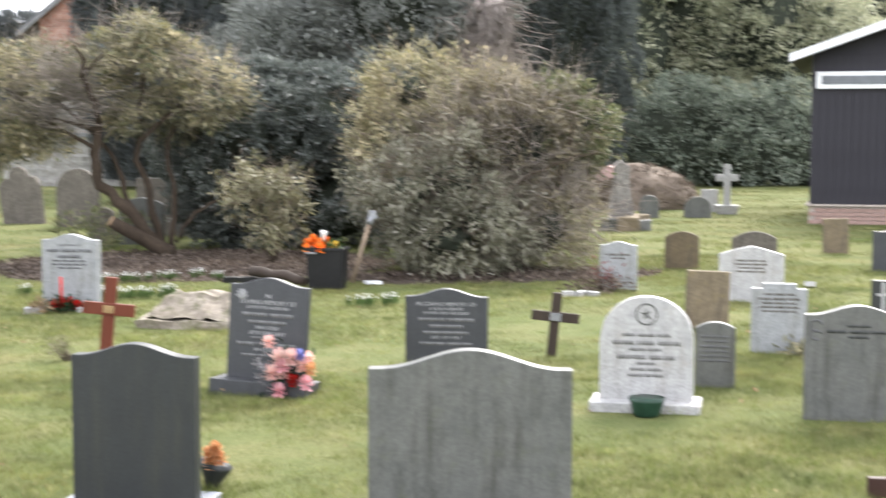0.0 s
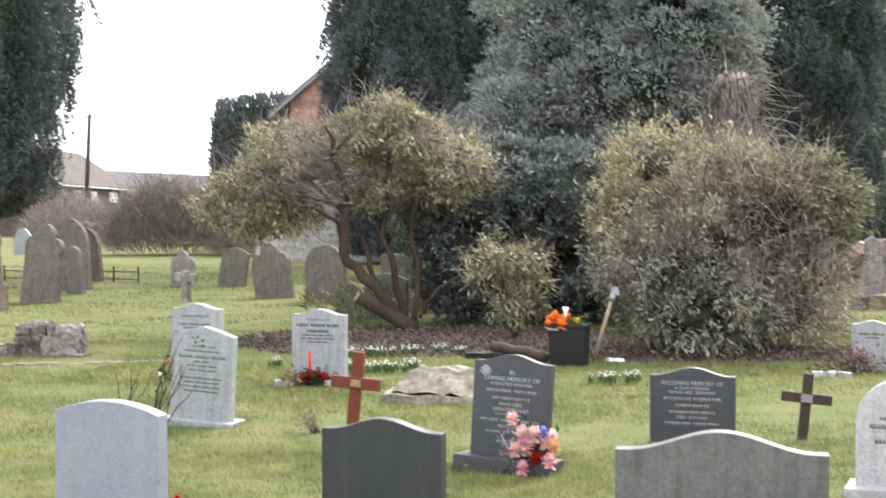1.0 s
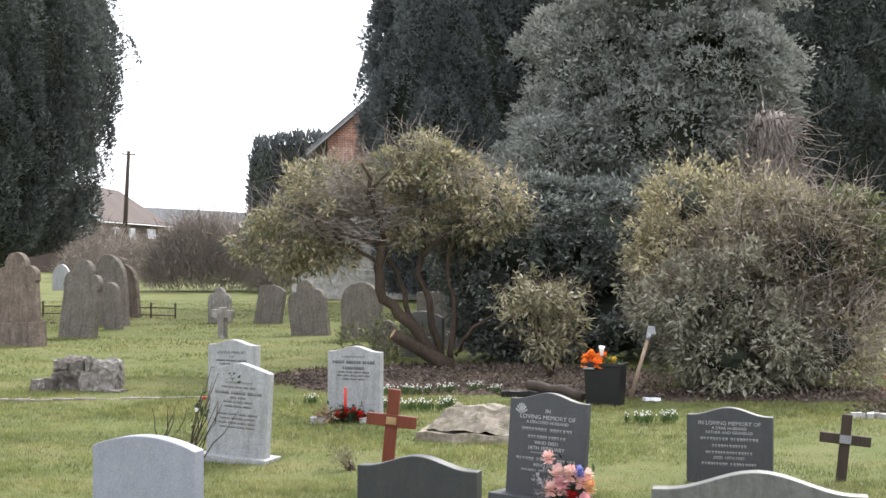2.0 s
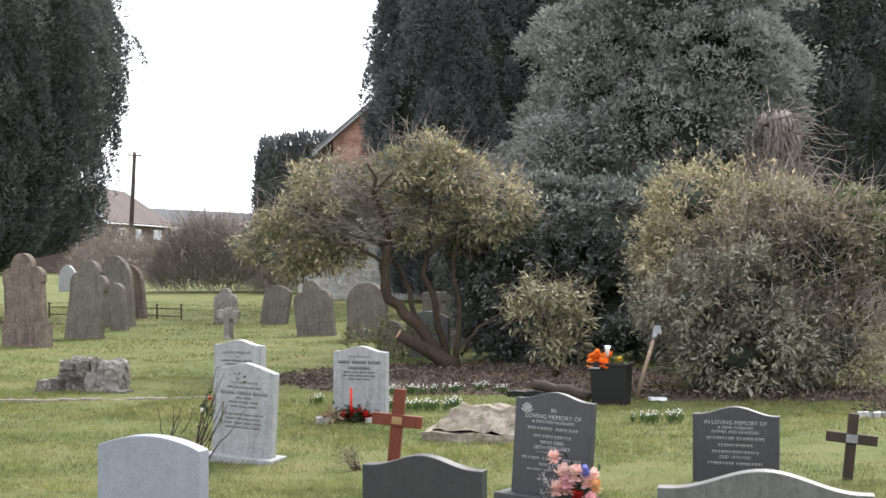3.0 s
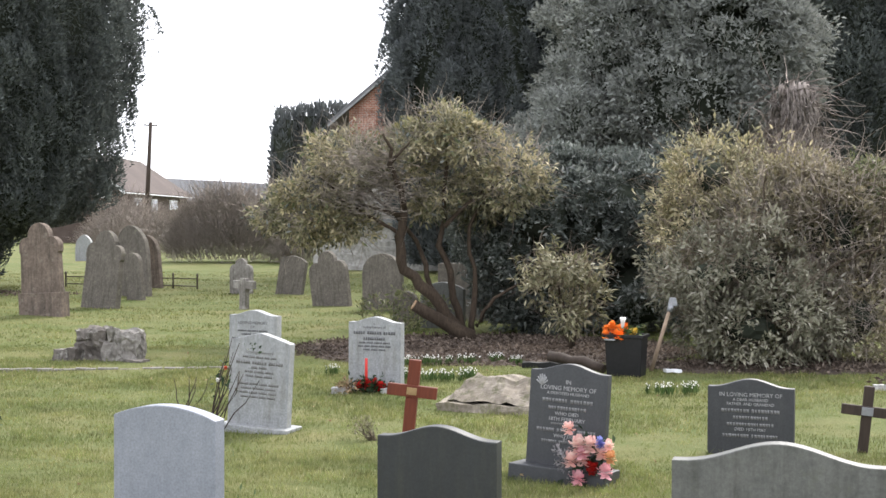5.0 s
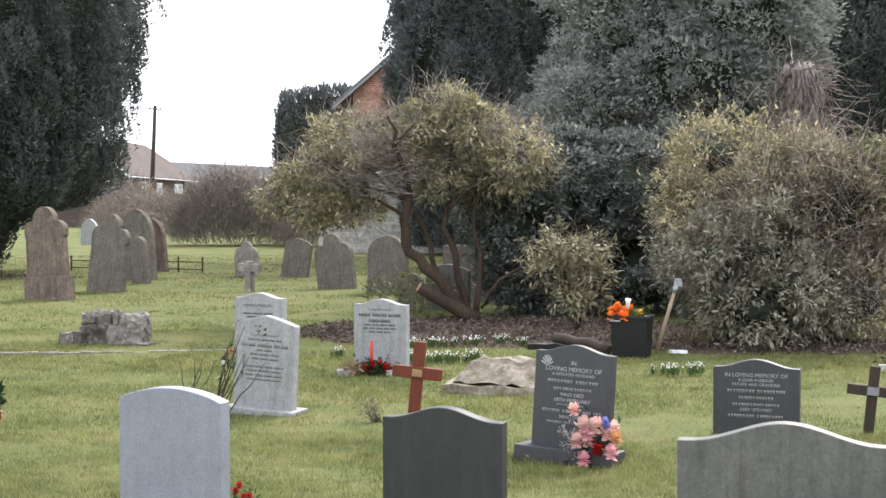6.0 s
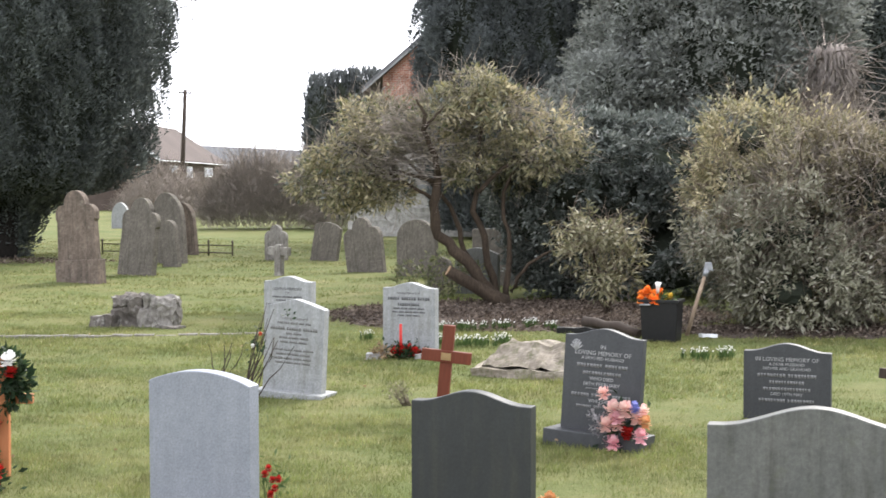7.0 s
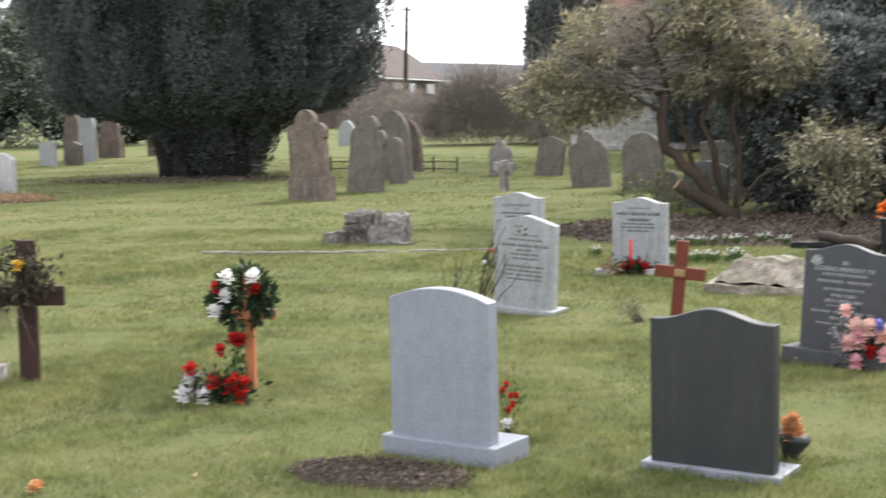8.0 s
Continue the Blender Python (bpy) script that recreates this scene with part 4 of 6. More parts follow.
# far clipped yews with a ragged top, distance haze put into their needle colour
rng = np.random.default_rng(15)
for i, (fx, fy, top) in enumerate(((-8.6, 75, 7.1), (-7.5, 75.3, 7.3), (-6.4, 75.0, 7.4), (-5.2, 75.4, 7.3))):
    ob = thing("columnar_yew", fx, fy, label="dark upright yew with spiky top in a far row", category="tree", group="far row of yews")
    prof = [(0.1, 0.75), (3.0, 0.85), (6.0, 0.85), (top - 0.4, 0.72)]
    column_core("inner_fill", 0, 0, prof, 1.0, 0.93, ob)
    p, o = column_crown(0, 0, prof, 1.0, 6000, rng, 40, (0.14, 0.5), 0.05)
    q = np.stack([rng.uniform(-0.7, 0.7, 420), rng.uniform(-0.7, 0.7, 420), rng.uniform(top - 0.6, top - 0.25, 420)], 1)
    q[:, 2] += 0.6 * np.abs(np.sin(q[:, 0] * 11 + i))
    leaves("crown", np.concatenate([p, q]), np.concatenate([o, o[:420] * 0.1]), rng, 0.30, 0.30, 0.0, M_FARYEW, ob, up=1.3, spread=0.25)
    part("trunk", tube(bmesh.new(), [(0, 0, -0.1), (0, 0, 3)], [0.2, 0.15], 8), M_BARK, ob)


def open_gaps(p, o, wave, share):
    """Leave out the points where a slow wandering field is lowest, so that a crown has hollows."""
    q = p / wave
    f = np.sin(q @ np.array((4.1, 2.3, 3.2)) + 1.3) + np.sin(q @ np.array((-3.3, 3.7, 4.4)) + 0.4) + np.sin(q @ np.array((2.2, -4.6, 5.1)) + 2.6) + 0.7 * np.sin(q @ np.array((9.1, 5.2, -7.3)))
    keep = f > np.quantile(f, share)
    return p[keep], o[keep]


def shrub(name, x, y, blobs, clumps, per, sigma, size, slim, droop, material, label, seed, limbs=(), core_shrink=0.0, shell=(0.8, 1.06), twig=0, twig_material=None, twig_len=0.5, category="shrub", up=0.0, extra=(), flat=(1, 1, 0.8), sprays=0, spray_len=0.4, hollow=(0.75, 0.2), tri=False):
    """A shrub or tree: limbs, twigs and leaves in clumps about its masses."""
    rng = np.random.default_rng(seed)
    ob = thing(name, x, y, label=label, category=category)
    for i, (line, r0, r1) in enumerate(limbs):
        pts = []
        for a, b in zip(line, line[1:]):
            pts += wander(a, b, 4, 0.035 * (Vector(b) - Vector(a)).length, rng)[:-1]
        pts.append(Vector(line[-1]))
        part("trunk" if i == 0 else "limb", tube(bmesh.new(), pts, np.linspace(r0, r1, len(pts)), 8, 0.25), M_BARK, ob)
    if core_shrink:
        core("inner_fill", blobs, core_shrink, M_CORE, ob)
    masses = lumpy(blobs, 9, rng, 0.26, 0.56)
    p, o = clumped(masses, clumps, per, sigma, rng, shell, flat)
    p, o = open_gaps(p, o, *hollow)
    leaves("crown", p, o, rng, size, slim, droop, material, ob, up=up, spread=0.6, facing=1.0, tri=tri)
    for mat_, share, lo_z in extra:
        pick = rng.choice(len(p), int(len(p) * share), replace=False)
        pick = pick[p[pick, 2] > lo_z]
        tagged(leaves("young_foliage", p[pick] + o[pick] * 0.05, o[pick], rng, size, slim, droop, mat_, ob, up=up + 0.3, spread=0.6, facing=1.0), kind="stuff")
    if sprays:
        c, w = clumped(masses, sprays, 1, 0.02, rng, (0.95, 1.05))
        w = w + rng.normal(0, 0.35, w.shape)
        w[:, 2] += 0.15
        w /= np.linalg.norm(w, axis=1)[:, None]
        ln = rng.uniform(0.35, 1.0, len(c)) * spray_len
        tagged(twigs("shoot", c, w, ln, 0.005, rng, twig_material or M_TWIG, ob, 2, 0.12), kind="stuff")
        s = np.tile(np.linspace(0.25, 1.0, 9), len(c))
        q = np.repeat(c, 9, 0) + np.repeat(w * ln[:, None], 9, 0) * s[:, None] + rng.normal(0, size * 0.22, (9 * len(c), 3))
        tagged(leaves("shoot_leaf", q, np.repeat(w, 9, 0), rng, size, slim, droop, material, ob, up=up, facing=1.0), kind="stuff")
    if twig:
        q, w = clumped(masses, max(twig // 3, 1), 3, sigma * 1.2, rng, (0.45, 0.88))
        tagged(twigs("brushwood", q, w + rng.normal(0, 0.5, q.shape), rng.uniform(0.4, 1.3, len(q)) * twig_len, 0.006, rng, twig_material or M_TWIG, ob, 3, 0.3), kind="stuff")
    return ob


# rhododendron with a bare leaning trunk
rhodo = shrub("rhododendron", 0.05, 20.0,
      [(-2.18, 0.2, 1.70, 0.42, 0.6, 0.32), (-1.95, 0.2, 2.08, 0.44, 0.7, 0.30), (-1.50, 0.1, 2.50, 0.44, 0.7, 0.26), (-0.95, 0.3, 2.46, 0.42, 0.6, 0.22), (-0.24, 0.1, 3.02, 0.30, 0.5, 0.20), (-0.62, 0.2, 2.72, 0.32, 0.6, 0.20),
       (0.20, 0.2, 2.66, 0.44, 0.7, 0.26), (0.80, 0.1, 2.26, 0.44, 0.7, 0.28), (-1.62, 0.2, 1.62, 0.46, 0.6, 0.16), (-0.25, 0.3, 1.95, 0.28, 0.4, 0.18), (0.45, 0.5, 2.0, 0.4, 0.5, 0.25)],
      640, 46, 0.10, 0.090, 0.34, 0.28, M_RHODO, "spreading rhododendron with bare leaning trunk and olive-green crown", 21,
      [([(0.15, 0.0, -0.05), (-0.20, -0.15, 0.50), (-0.72, -0.2, 1.0), (-0.78, -0.2, 1.45), (-0.72, -0.2, 1.85)], 0.095, 0.06),
       ([(-0.72, -0.3, 1.85), (-0.74, -0.5, 2.1), (-0.90, -0.75, 2.45), (-0.86, -0.85, 2.65), (-0.98, -0.9, 2.85)], 0.05, 0.016),
       ([(-0.90, -0.75, 2.45), (-0.75, -0.8, 2.6), (-0.62, -0.8, 2.75)], 0.026, 0.010),
       ([(0.2, 0.1, 0.0), (-0.05, 0.1, 0.8), (-0.20, 0.1, 1.5), (-0.1, 0.2, 2.6)], 0.065, 0.025),
       ([(0.25, 0.1, 0.0), (0.28, 0.1, 0.9), (0.2, 0.2, 1.6), (0.6, 0.2, 2.5)], 0.045, 0.016),
       ([(0.1, 0.0, 0.1), (-0.35, 0.1, 0.75), (-0.55, 0.2, 1.4), (-1.3, 0.3, 2.2)], 0.05, 0.02),
       ([(-0.75, -0.2, 1.75), (-1.1, -0.2, 1.85), (-1.8, -0.1, 1.95)], 0.035, 0.012),
       ([(-0.78, -0.2, 1.5), (-1.2, -0.3, 1.75), (-1.9, -0.2, 2.3)], 0.030, 0.010),
       ([(0.3, 0.0, 0.2), (0.55, -0.05, 0.6), (1.0, -0.05, 0.85)], 0.035, 0.015),
       ([(-0.15, 0.0, 1.6), (0.3, 0.0, 2.0), (0.9, 0.0, 2.4)], 0.035, 0.012)],
      core_shrink=0.0, twig=2000, twig_len=0.45, twig_material=M_GREYTWIG, extra=((M_TIPS, 0.12, 2.80), (M_GREENBUSH, 0.10, 0.5), (M_LAUREL, 0.14, 0.5)), flat=(1, 1, 0.7), sprays=330, spray_len=0.30, hollow=(0.6, 0.3))
# fine bare twigs lying nearly level in the middle of that crown
rng = np.random.default_rng(29)
k = 420
roots = np.stack([rng.normal(-0.95, 0.28, k), rng.uniform(-0.9, 0.0, k), rng.uniform(1.75, 2.6, k)], 1)
tagged(twigs("bare_twig", roots, np.stack([rng.normal(-0.7, 0.6, k), rng.normal(-0.1, 0.3, k), rng.normal(0.12, 0.22, k)], 1), rng.uniform(0.4, 1.0, k), 0.0045, rng, M_GREYTWIG, rhodo, 4, 0.14, label="fine bare grey twigs"), kind="stuff")
# sawn limb ends of that rhododendron and its cut log
ob = thing("sawn_limb", -0.14, 19.75, 0.0, 0, 0, 0, "thick sawn limb stub of the rhododendron, pale cut end", "branch")
part("limb", tube(bmesh.new(), wander((0.42, 0.05, 0.05), (-0.38, -0.1, 0.52), 5, 0.012, np.random.default_rng(2)), [0.12, 0.105, 0.095, 0.09, 0.085, 0.08], 10, 0.2), M_BARK, ob)
part("cut_end", tube(bmesh.new(), [(-0.375, -0.1, 0.517), (-0.389, -0.102, 0.525)], [0.077, 0.075], 10), M_CUTWOOD, ob, "pale sawn end")

# dark laurel mass
shrub("laurel", 2.0, 21.6,
      [(-0.3, 0, 1.4, 1.15, 1.2, 1.05), (0.6, 0.1, 1.7, 1.10, 1.2, 0.95), (1.3, 0.2, 1.5, 1.0, 1.2, 0.95), (-0.8, -0.2, 1.75, 0.75, 1.0, 0.75), (-0.7, 0, 0.7, 0.9, 1.0, 0.75), (0.8, 0, 0.65, 1.1, 1.0, 0.7), (-1.15, -0.7, 1.25, 0.55, 0.7, 0.55), (-0.75, -0.9, 1.75, 0.6, 0.7, 0.5)],
      1700, 56, 0.105, 0.085, 0.50, 0.10, M_LAUREL, "dense dark blue-green laurel thicket", 22, core_shrink=0.74, shell=(0.82, 1.05), sprays=350, spray_len=0.35, hollow=(0.8, 0.28), tri=True)
# pale rhododendron in front
shrub("rhododendron", 1.45, 18.2,
      [(-0.12, 0, 1.12, 0.28, 0.30, 0.14), (0.22, 0, 1.04, 0.20, 0.25, 0.12), (-0.30, 0, 0.86, 0.18, 0.25, 0.12), (0.12, -0.05, 0.50, 0.26, 0.3, 0.13), (0.32, 0, 0.74, 0.12, 0.2, 0.09)],
      64, 30, 0.085, 0.105, 0.30, 0.35, M_RHODO_PALE, "young rhododendron with pale drooping leaves at the thicket's edge", 23,
      [([(0.1, 0.1, 0.0), (0.0, 0.05, 0.5), (-0.1, 0, 1.0)], 0.03, 0.01), ([(0.12, 0.1, 0.0), (0.2, 0, 0.6), (0.3, 0, 1.1)], 0.022, 0.008)],
      core_shrink=0.0, twig=260, twig_len=0.3, sprays=40, spray_len=0.26, hollow=(0.4, 0.25))
# leafy sprouts round the old stones
shrub("low_shrub", -0.75, 21.6, [(0, 0, 0.30, 0.42, 0.3, 0.26), (-0.35, 0.1, 0.2, 0.25, 0.25, 0.18), (0.4, 0, 0.25, 0.3, 0.25, 0.2)], 90, 12, 0.07, 0.09, 0.4, 0.1, M_GREENBUSH, "low leafy shrub growing by an old headstone", 25, twig=60, twig_len=0.25)

# the large thicket: four shrubs grown together
shrub("evergreen_bush", 4.55, 17.5, [(-0.5, 0.1, 1.30, 0.68, 0.8, 0.75), (0.15, 0.1, 1.55, 0.58, 0.8, 0.62), (-0.3, -0.3, 0.6, 0.80, 0.7, 0.50), (0.2, -0.4, 0.52, 0.60, 0.7, 0.48), (-0.15, 0.2, 2.0, 0.38, 0.5, 0.28), (0.5, 0.1, 1.95, 0.3, 0.4, 0.25)],
      640, 44, 0.125, 0.075, 0.34, 0.35, M_BUSH, "straggling evergreen bush, brown and thinning, full of bare twigs", 26,
      [([(0.1, 0, 0), (0.25, -0.4, 0.9), (0.6, -0.7, 1.9)], 0.04, 0.012), ([(0.0, 0, 0), (-0.3, -0.4, 0.8), (-0.45, -0.6, 1.9)], 0.035, 0.010), ([(-0.1, -0.2, 0), (0.5, -0.8, 0.8), (0.75, -0.9, 1.5)], 0.03, 0.010), ([(0.0, 0, 0), (0.05, -0.5, 1.0), (0.0, -0.6, 2.1)], 0.03, 0.01),
       ([(-0.7, -1.0, 0.55), (-0.35, -1.1, 1.05), (0.2, -1.05, 1.35), (0.8, -0.9, 1.5)], 0.022, 0.009), ([(-0.9, -0.5, 0.9), (-0.95, -0.8, 1.6), (-0.85, -0.8, 2.3)], 0.018, 0.007), ([(-0.1, -0.6, 0.6), (-0.2, -0.9, 1.3), (-0.35, -0.85, 2.2)], 0.018, 0.007), ([(0.3, -0.6, 0.6), (0.35, -0.9, 1.3), (0.55, -0.85, 2.1)], 0.016, 0.007)],
      core_shrink=0.60, twig=2600, twig_material=M_GREYTWIG, twig_len=0.65, shell=(0.72, 1.08), sprays=420, spray_len=0.50, hollow=(1.0, 0.36))
shrub("rhododendron", 3.15, 16.6, [(-0.12, 0, 1.05, 0.55, 0.6, 0.36), (0.40, 0.1, 1.15, 0.55, 0.6, 0.42), (0.30, -0.15, 0.45, 0.62, 0.6, 0.38), (0.80, 0.0, 0.65, 0.55, 0.5, 0.45), (-0.05, 0.05, 0.62, 0.36, 0.4, 0.32)],
      480, 36, 0.10, 0.085, 0.32, 0.42, M_SILVERLEAF, "rhododendron with pale grey-green drooping leaves", 36,
      [([(0.1, 0.1, 0), (0.0, 0, 0.6), (-0.2, 0, 1.1)], 0.03, 0.01), ([(0.2, 0.1, 0), (0.4, 0, 0.6), (0.6, 0, 1.2)], 0.03, 0.01)],
      core_shrink=0.45, twig=700, twig_len=0.40, shell=(0.75, 1.08), sprays=300, spray_len=0.34, hollow=(0.7, 0.36))
shrub("rhododendron", 3.65, 18.2, [(-0.3, 0, 2.25, 0.50, 0.6, 0.45), (0.3, 0.1, 2.10, 0.60, 0.6, 0.50), (-0.5, 0.1, 1.70, 0.55, 0.6, 0.5), (0.1, 0, 1.4, 0.8, 0.7, 0.6), (0.85, 0.1, 2.0, 0.45, 0.5, 0.45)],
      460, 44, 0.12, 0.082, 0.34, 0.3, M_RHODO, "olive rhododendron with yellowing tips above other shrubs", 37,
      [([(0, 0.1, 0), (-0.1, 0, 1.1), (-0.3, 0, 2.1)], 0.035, 0.012), ([(0.1, 0.1, 0), (0.3, 0, 1.2), (0.5, 0, 2.2)], 0.03, 0.01)],
      core_shrink=0.42, twig=900, twig_len=0.5, extra=((M_TIPS, 0.12, 2.1), (M_RHODO_PALE, 0.1, 1.6)), sprays=300, spray_len=0.42, hollow=(0.9, 0.36))
shrub("evergreen_bush", 5.28, 17.6, [(0.0, 0, 1.55, 0.38, 0.5, 0.50), (0.25, 0, 1.80, 0.35, 0.4, 0.28), (-0.15, 0, 2.0, 0.4, 0.4, 0.3), (-0.45, -0.1, 0.75, 0.30, 0.4, 0.5)],
      190, 36, 0.09, 0.082, 0.38, 0.2, M_GREENBUSH, "small fresher green bush at the thicket's edge", 38, core_shrink=0.6, twig=260, twig_len=0.4, sprays=130, spray_len=0.4)

# holm oak behind
shrub("holm_oak", 4.4, 28.5, [(-0.1, 0, 4.3, 2.2, 2.0, 2.4), (-1.6, -0.6, 3.1, 1.3, 1.3, 1.2), (1.35, -0.4, 4.9, 1.15, 1.2, 1.2), (0.3, 0, 6.3, 1.7, 1.7, 1.6), (-1.0, 0, 5.0, 1.3, 1.4, 1.3), (-0.2, -0.6, 2.2, 2.3, 1.5, 1.5), (1.1, 0, 7.0, 1.2, 1.2, 1.0), (1.2, -0.5, 3.2, 1.0, 1.1, 1.0)],
      2700, 66, 0.19, 0.105, 0.50, 0.0, M_HOLLY, "broad grey-green holm oak with rounded masses of small leaves", 27,
      [([(0.2, 0, -0.1), (0.2, 0.1, 1.8), (0.0, 0, 4.0)], 0.28, 0.12)], core_shrink=0.70, category="tree", shell=(0.80, 1.05), sprays=500, spray_len=0.5, hollow=(1.1, 0.06), tri=True)

# ivy-choked dead stump
rng = np.random.default_rng(28)
ob = thing("dead_ivy_stump", 5.74, 24.0, label="dead broken tree stump wrapped in bleached bare ivy stems", category="tree stump")
part("trunk", tube(bmesh.new(), wander((0, 0, -0.1), (0.02, 0, 3.95), 8, 0.04, rng), [0.42, 0.38, 0.36, 0.35, 0.33, 0.31, 0.29, 0.28, 0.24], 14, 0.6), M_PALEBARK, ob)
for i in range(7):
    t = 2 * math.pi * i / 7
    part("splinter", tube(bmesh.new(), wander((math.cos(t) * 0.2, math.sin(t) * 0.2, 3.8), (math.cos(t) * 0.23, math.sin(t) * 0.2, rng.uniform(3.85, 4.05)), 3, 0.02, rng), [0.06, 0.055, 0.045, 0.015], 6, 0.5), M_PALEBARK, ob)
t = np.linspace(0, 2 * math.pi, 90)
twigs("clinging_stem", np.stack([np.cos(t) * 0.37, np.sin(t) * 0.37, rng.uniform(1.4, 2.6, 90)], 1), np.stack([-np.cos(t) * 0.05, -np.sin(t) * 0.05, np.ones(90)], 1), rng.uniform(0.9, 1.7, 90), 0.024, rng, M_PALEBARK, ob, 6, 0.07)
k = 520
a, z = rng.uniform(0, 2 * math.pi, k), rng.uniform(1.6, 4.0, k)
roots = np.stack([np.cos(a) * 0.33, np.sin(a) * 0.33, z], 1)
twigs("ivy_stem", roots, np.stack([np.cos(a) * 0.30 + 0.10, np.sin(a) * 0.30, rng.normal(-1.1, 0.5, k)], 1), rng.uniform(0.4, 1.2, k), 0.012, rng, M_PALEBARK, ob, 4, 0.28, 0.10)
k = 130
a, z = rng.uniform(0, 2 * math.pi, k), rng.uniform(2.4, 4.05, k)
twigs("dead_branch", np.stack([np.cos(a) * 0.2, np.sin(a) * 0.2, z], 1), np.stack([np.cos(a) + 0.55, np.sin(a), rng.normal(0.0, 0.3, k)], 1), rng.uniform(0.5, 1.25, k), 0.016, rng, M_PALEBARK, ob, 5, 0.22, 0.10)

# far trees beyond the lawn, in leaf colours lightened for haze
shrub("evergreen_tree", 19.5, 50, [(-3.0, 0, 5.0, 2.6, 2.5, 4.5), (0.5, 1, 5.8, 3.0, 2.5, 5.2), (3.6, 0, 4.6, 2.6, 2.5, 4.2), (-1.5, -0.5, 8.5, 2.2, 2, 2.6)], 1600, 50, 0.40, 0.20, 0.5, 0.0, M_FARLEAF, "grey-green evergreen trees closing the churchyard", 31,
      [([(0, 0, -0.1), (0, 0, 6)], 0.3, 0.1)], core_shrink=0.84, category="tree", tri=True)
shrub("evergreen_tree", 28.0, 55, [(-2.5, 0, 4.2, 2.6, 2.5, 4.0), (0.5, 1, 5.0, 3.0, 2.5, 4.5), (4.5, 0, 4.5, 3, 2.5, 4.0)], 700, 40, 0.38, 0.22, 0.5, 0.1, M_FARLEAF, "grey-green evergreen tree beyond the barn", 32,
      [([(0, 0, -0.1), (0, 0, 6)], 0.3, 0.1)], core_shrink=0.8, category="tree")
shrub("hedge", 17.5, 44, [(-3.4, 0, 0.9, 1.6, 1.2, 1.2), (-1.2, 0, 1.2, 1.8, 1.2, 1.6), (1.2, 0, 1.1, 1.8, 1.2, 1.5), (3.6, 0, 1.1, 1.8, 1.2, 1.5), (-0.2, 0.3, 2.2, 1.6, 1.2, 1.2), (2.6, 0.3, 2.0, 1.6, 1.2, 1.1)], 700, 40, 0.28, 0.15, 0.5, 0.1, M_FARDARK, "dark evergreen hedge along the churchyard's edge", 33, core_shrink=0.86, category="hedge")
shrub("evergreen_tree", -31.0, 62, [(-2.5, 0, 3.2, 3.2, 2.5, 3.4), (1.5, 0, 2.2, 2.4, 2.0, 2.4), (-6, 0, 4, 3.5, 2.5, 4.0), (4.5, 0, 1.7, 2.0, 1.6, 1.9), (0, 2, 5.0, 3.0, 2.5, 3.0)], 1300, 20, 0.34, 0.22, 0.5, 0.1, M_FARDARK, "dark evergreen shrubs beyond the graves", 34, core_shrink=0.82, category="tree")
shrub("evergreen_tree", -22.0, 40.5, [(-2.4, 0, 4.4, 2.0, 1.8, 2.3), (-4.5, 0, 3.8, 2.0, 1.8, 2.4)], 620, 34, 0.26, 0.16, 0.5, 0.1, M_YEW, "dark evergreen tree beside the yew", 35, [([(-3.5, 0, -0.1), (-3.5, 0, 4)], 0.25, 0.12)], core_shrink=0.9, category="tree")


def bare_bush(x, y, w, h, n, label, seed, material, radius=0.013):
    rng = np.random.default_rng(seed)
    ob = thing("bare_shrub", x, y, label=label, category="shrub")
    a, r = rng.uniform(0, 2 * math.pi, n), np.sqrt(rng.uniform(0, 1, n)) * w / 2
    z = h * 0.75 * np.sqrt(np.clip(1 - (r / (w / 2)) ** 2, 0.05, 1)) * rng.uniform(0.0, 1.0, n) ** 0.7
    p = np.stack([r * np.cos(a), r * np.sin(a) * 0.6, z], 1)
    d = np.stack([np.cos(a) * r / w * 1.5, np.sin(a) * 0.3, np.ones(n)], 1) + rng.normal(0, 0.45, (n, 3))
    tagged(twigs("brushwood", p, d, rng.uniform(0.2, 0.42, n) * h, radius, rng, material, ob, 3, 0.3), kind="stuff")
    b = [(0, 0, h * 0.33, w * 0.40, w * 0.22, h * 0.36)]
    core("inner_fill", b, 0.32, material, ob)
    return ob


bare_bush(-8.6, 55.0, 4.8, 3.6, 4200, "leafless brown shrub beyond the old graves", 41, M_GREYTWIG)
bare_bush(-5.2, 53.0, 2.6, 2.3, 1300, "leafless brown shrub behind the rhododendron", 42, M_GREYTWIG)
bare_bush(-15.3, 70.0, 6.0, 2.6, 2400, "leafless grey-brown bush beyond the graves", 43, M_GREYTWIG)
bare_bush(-17.8, 78.0, 4.0, 3.4, 1500, "leafless grey-brown bush beside the yew", 44, M_GREYTWIG, 0.02)
bare_bush(-17.0, 95.0, 11.0, 1.7, 2400, "low leafless hedge before the house", 45, M_GREYTWIG, 0.025)


# ---- buildings ----
# far house: gable end towards us, hipped at the far end
house = thing("house", -22.0, 94.0, 0, 0, 0, 0, "house with brown tiled roof, white gable boards and white windows", "house")
bm = bmesh.new()
f0 = bm.faces.new([bm.verts.new(c) for c in ((-6.0, 0, -0.2), (0, 0, -0.2), (0, 0, 3.6), (-3.0, 0, 5.9), (-6.0, 0, 3.6))])
g = bmesh.ops.extrude_face_region(bm, geom=[f0])["geom"]
for v in g:
    if isinstance(v, bmesh.types.BMVert):
        v.co.y = 20.0 if v.co.z > 4 else 24.0
bmesh.ops.recalc_face_normals(bm, faces=bm.faces)
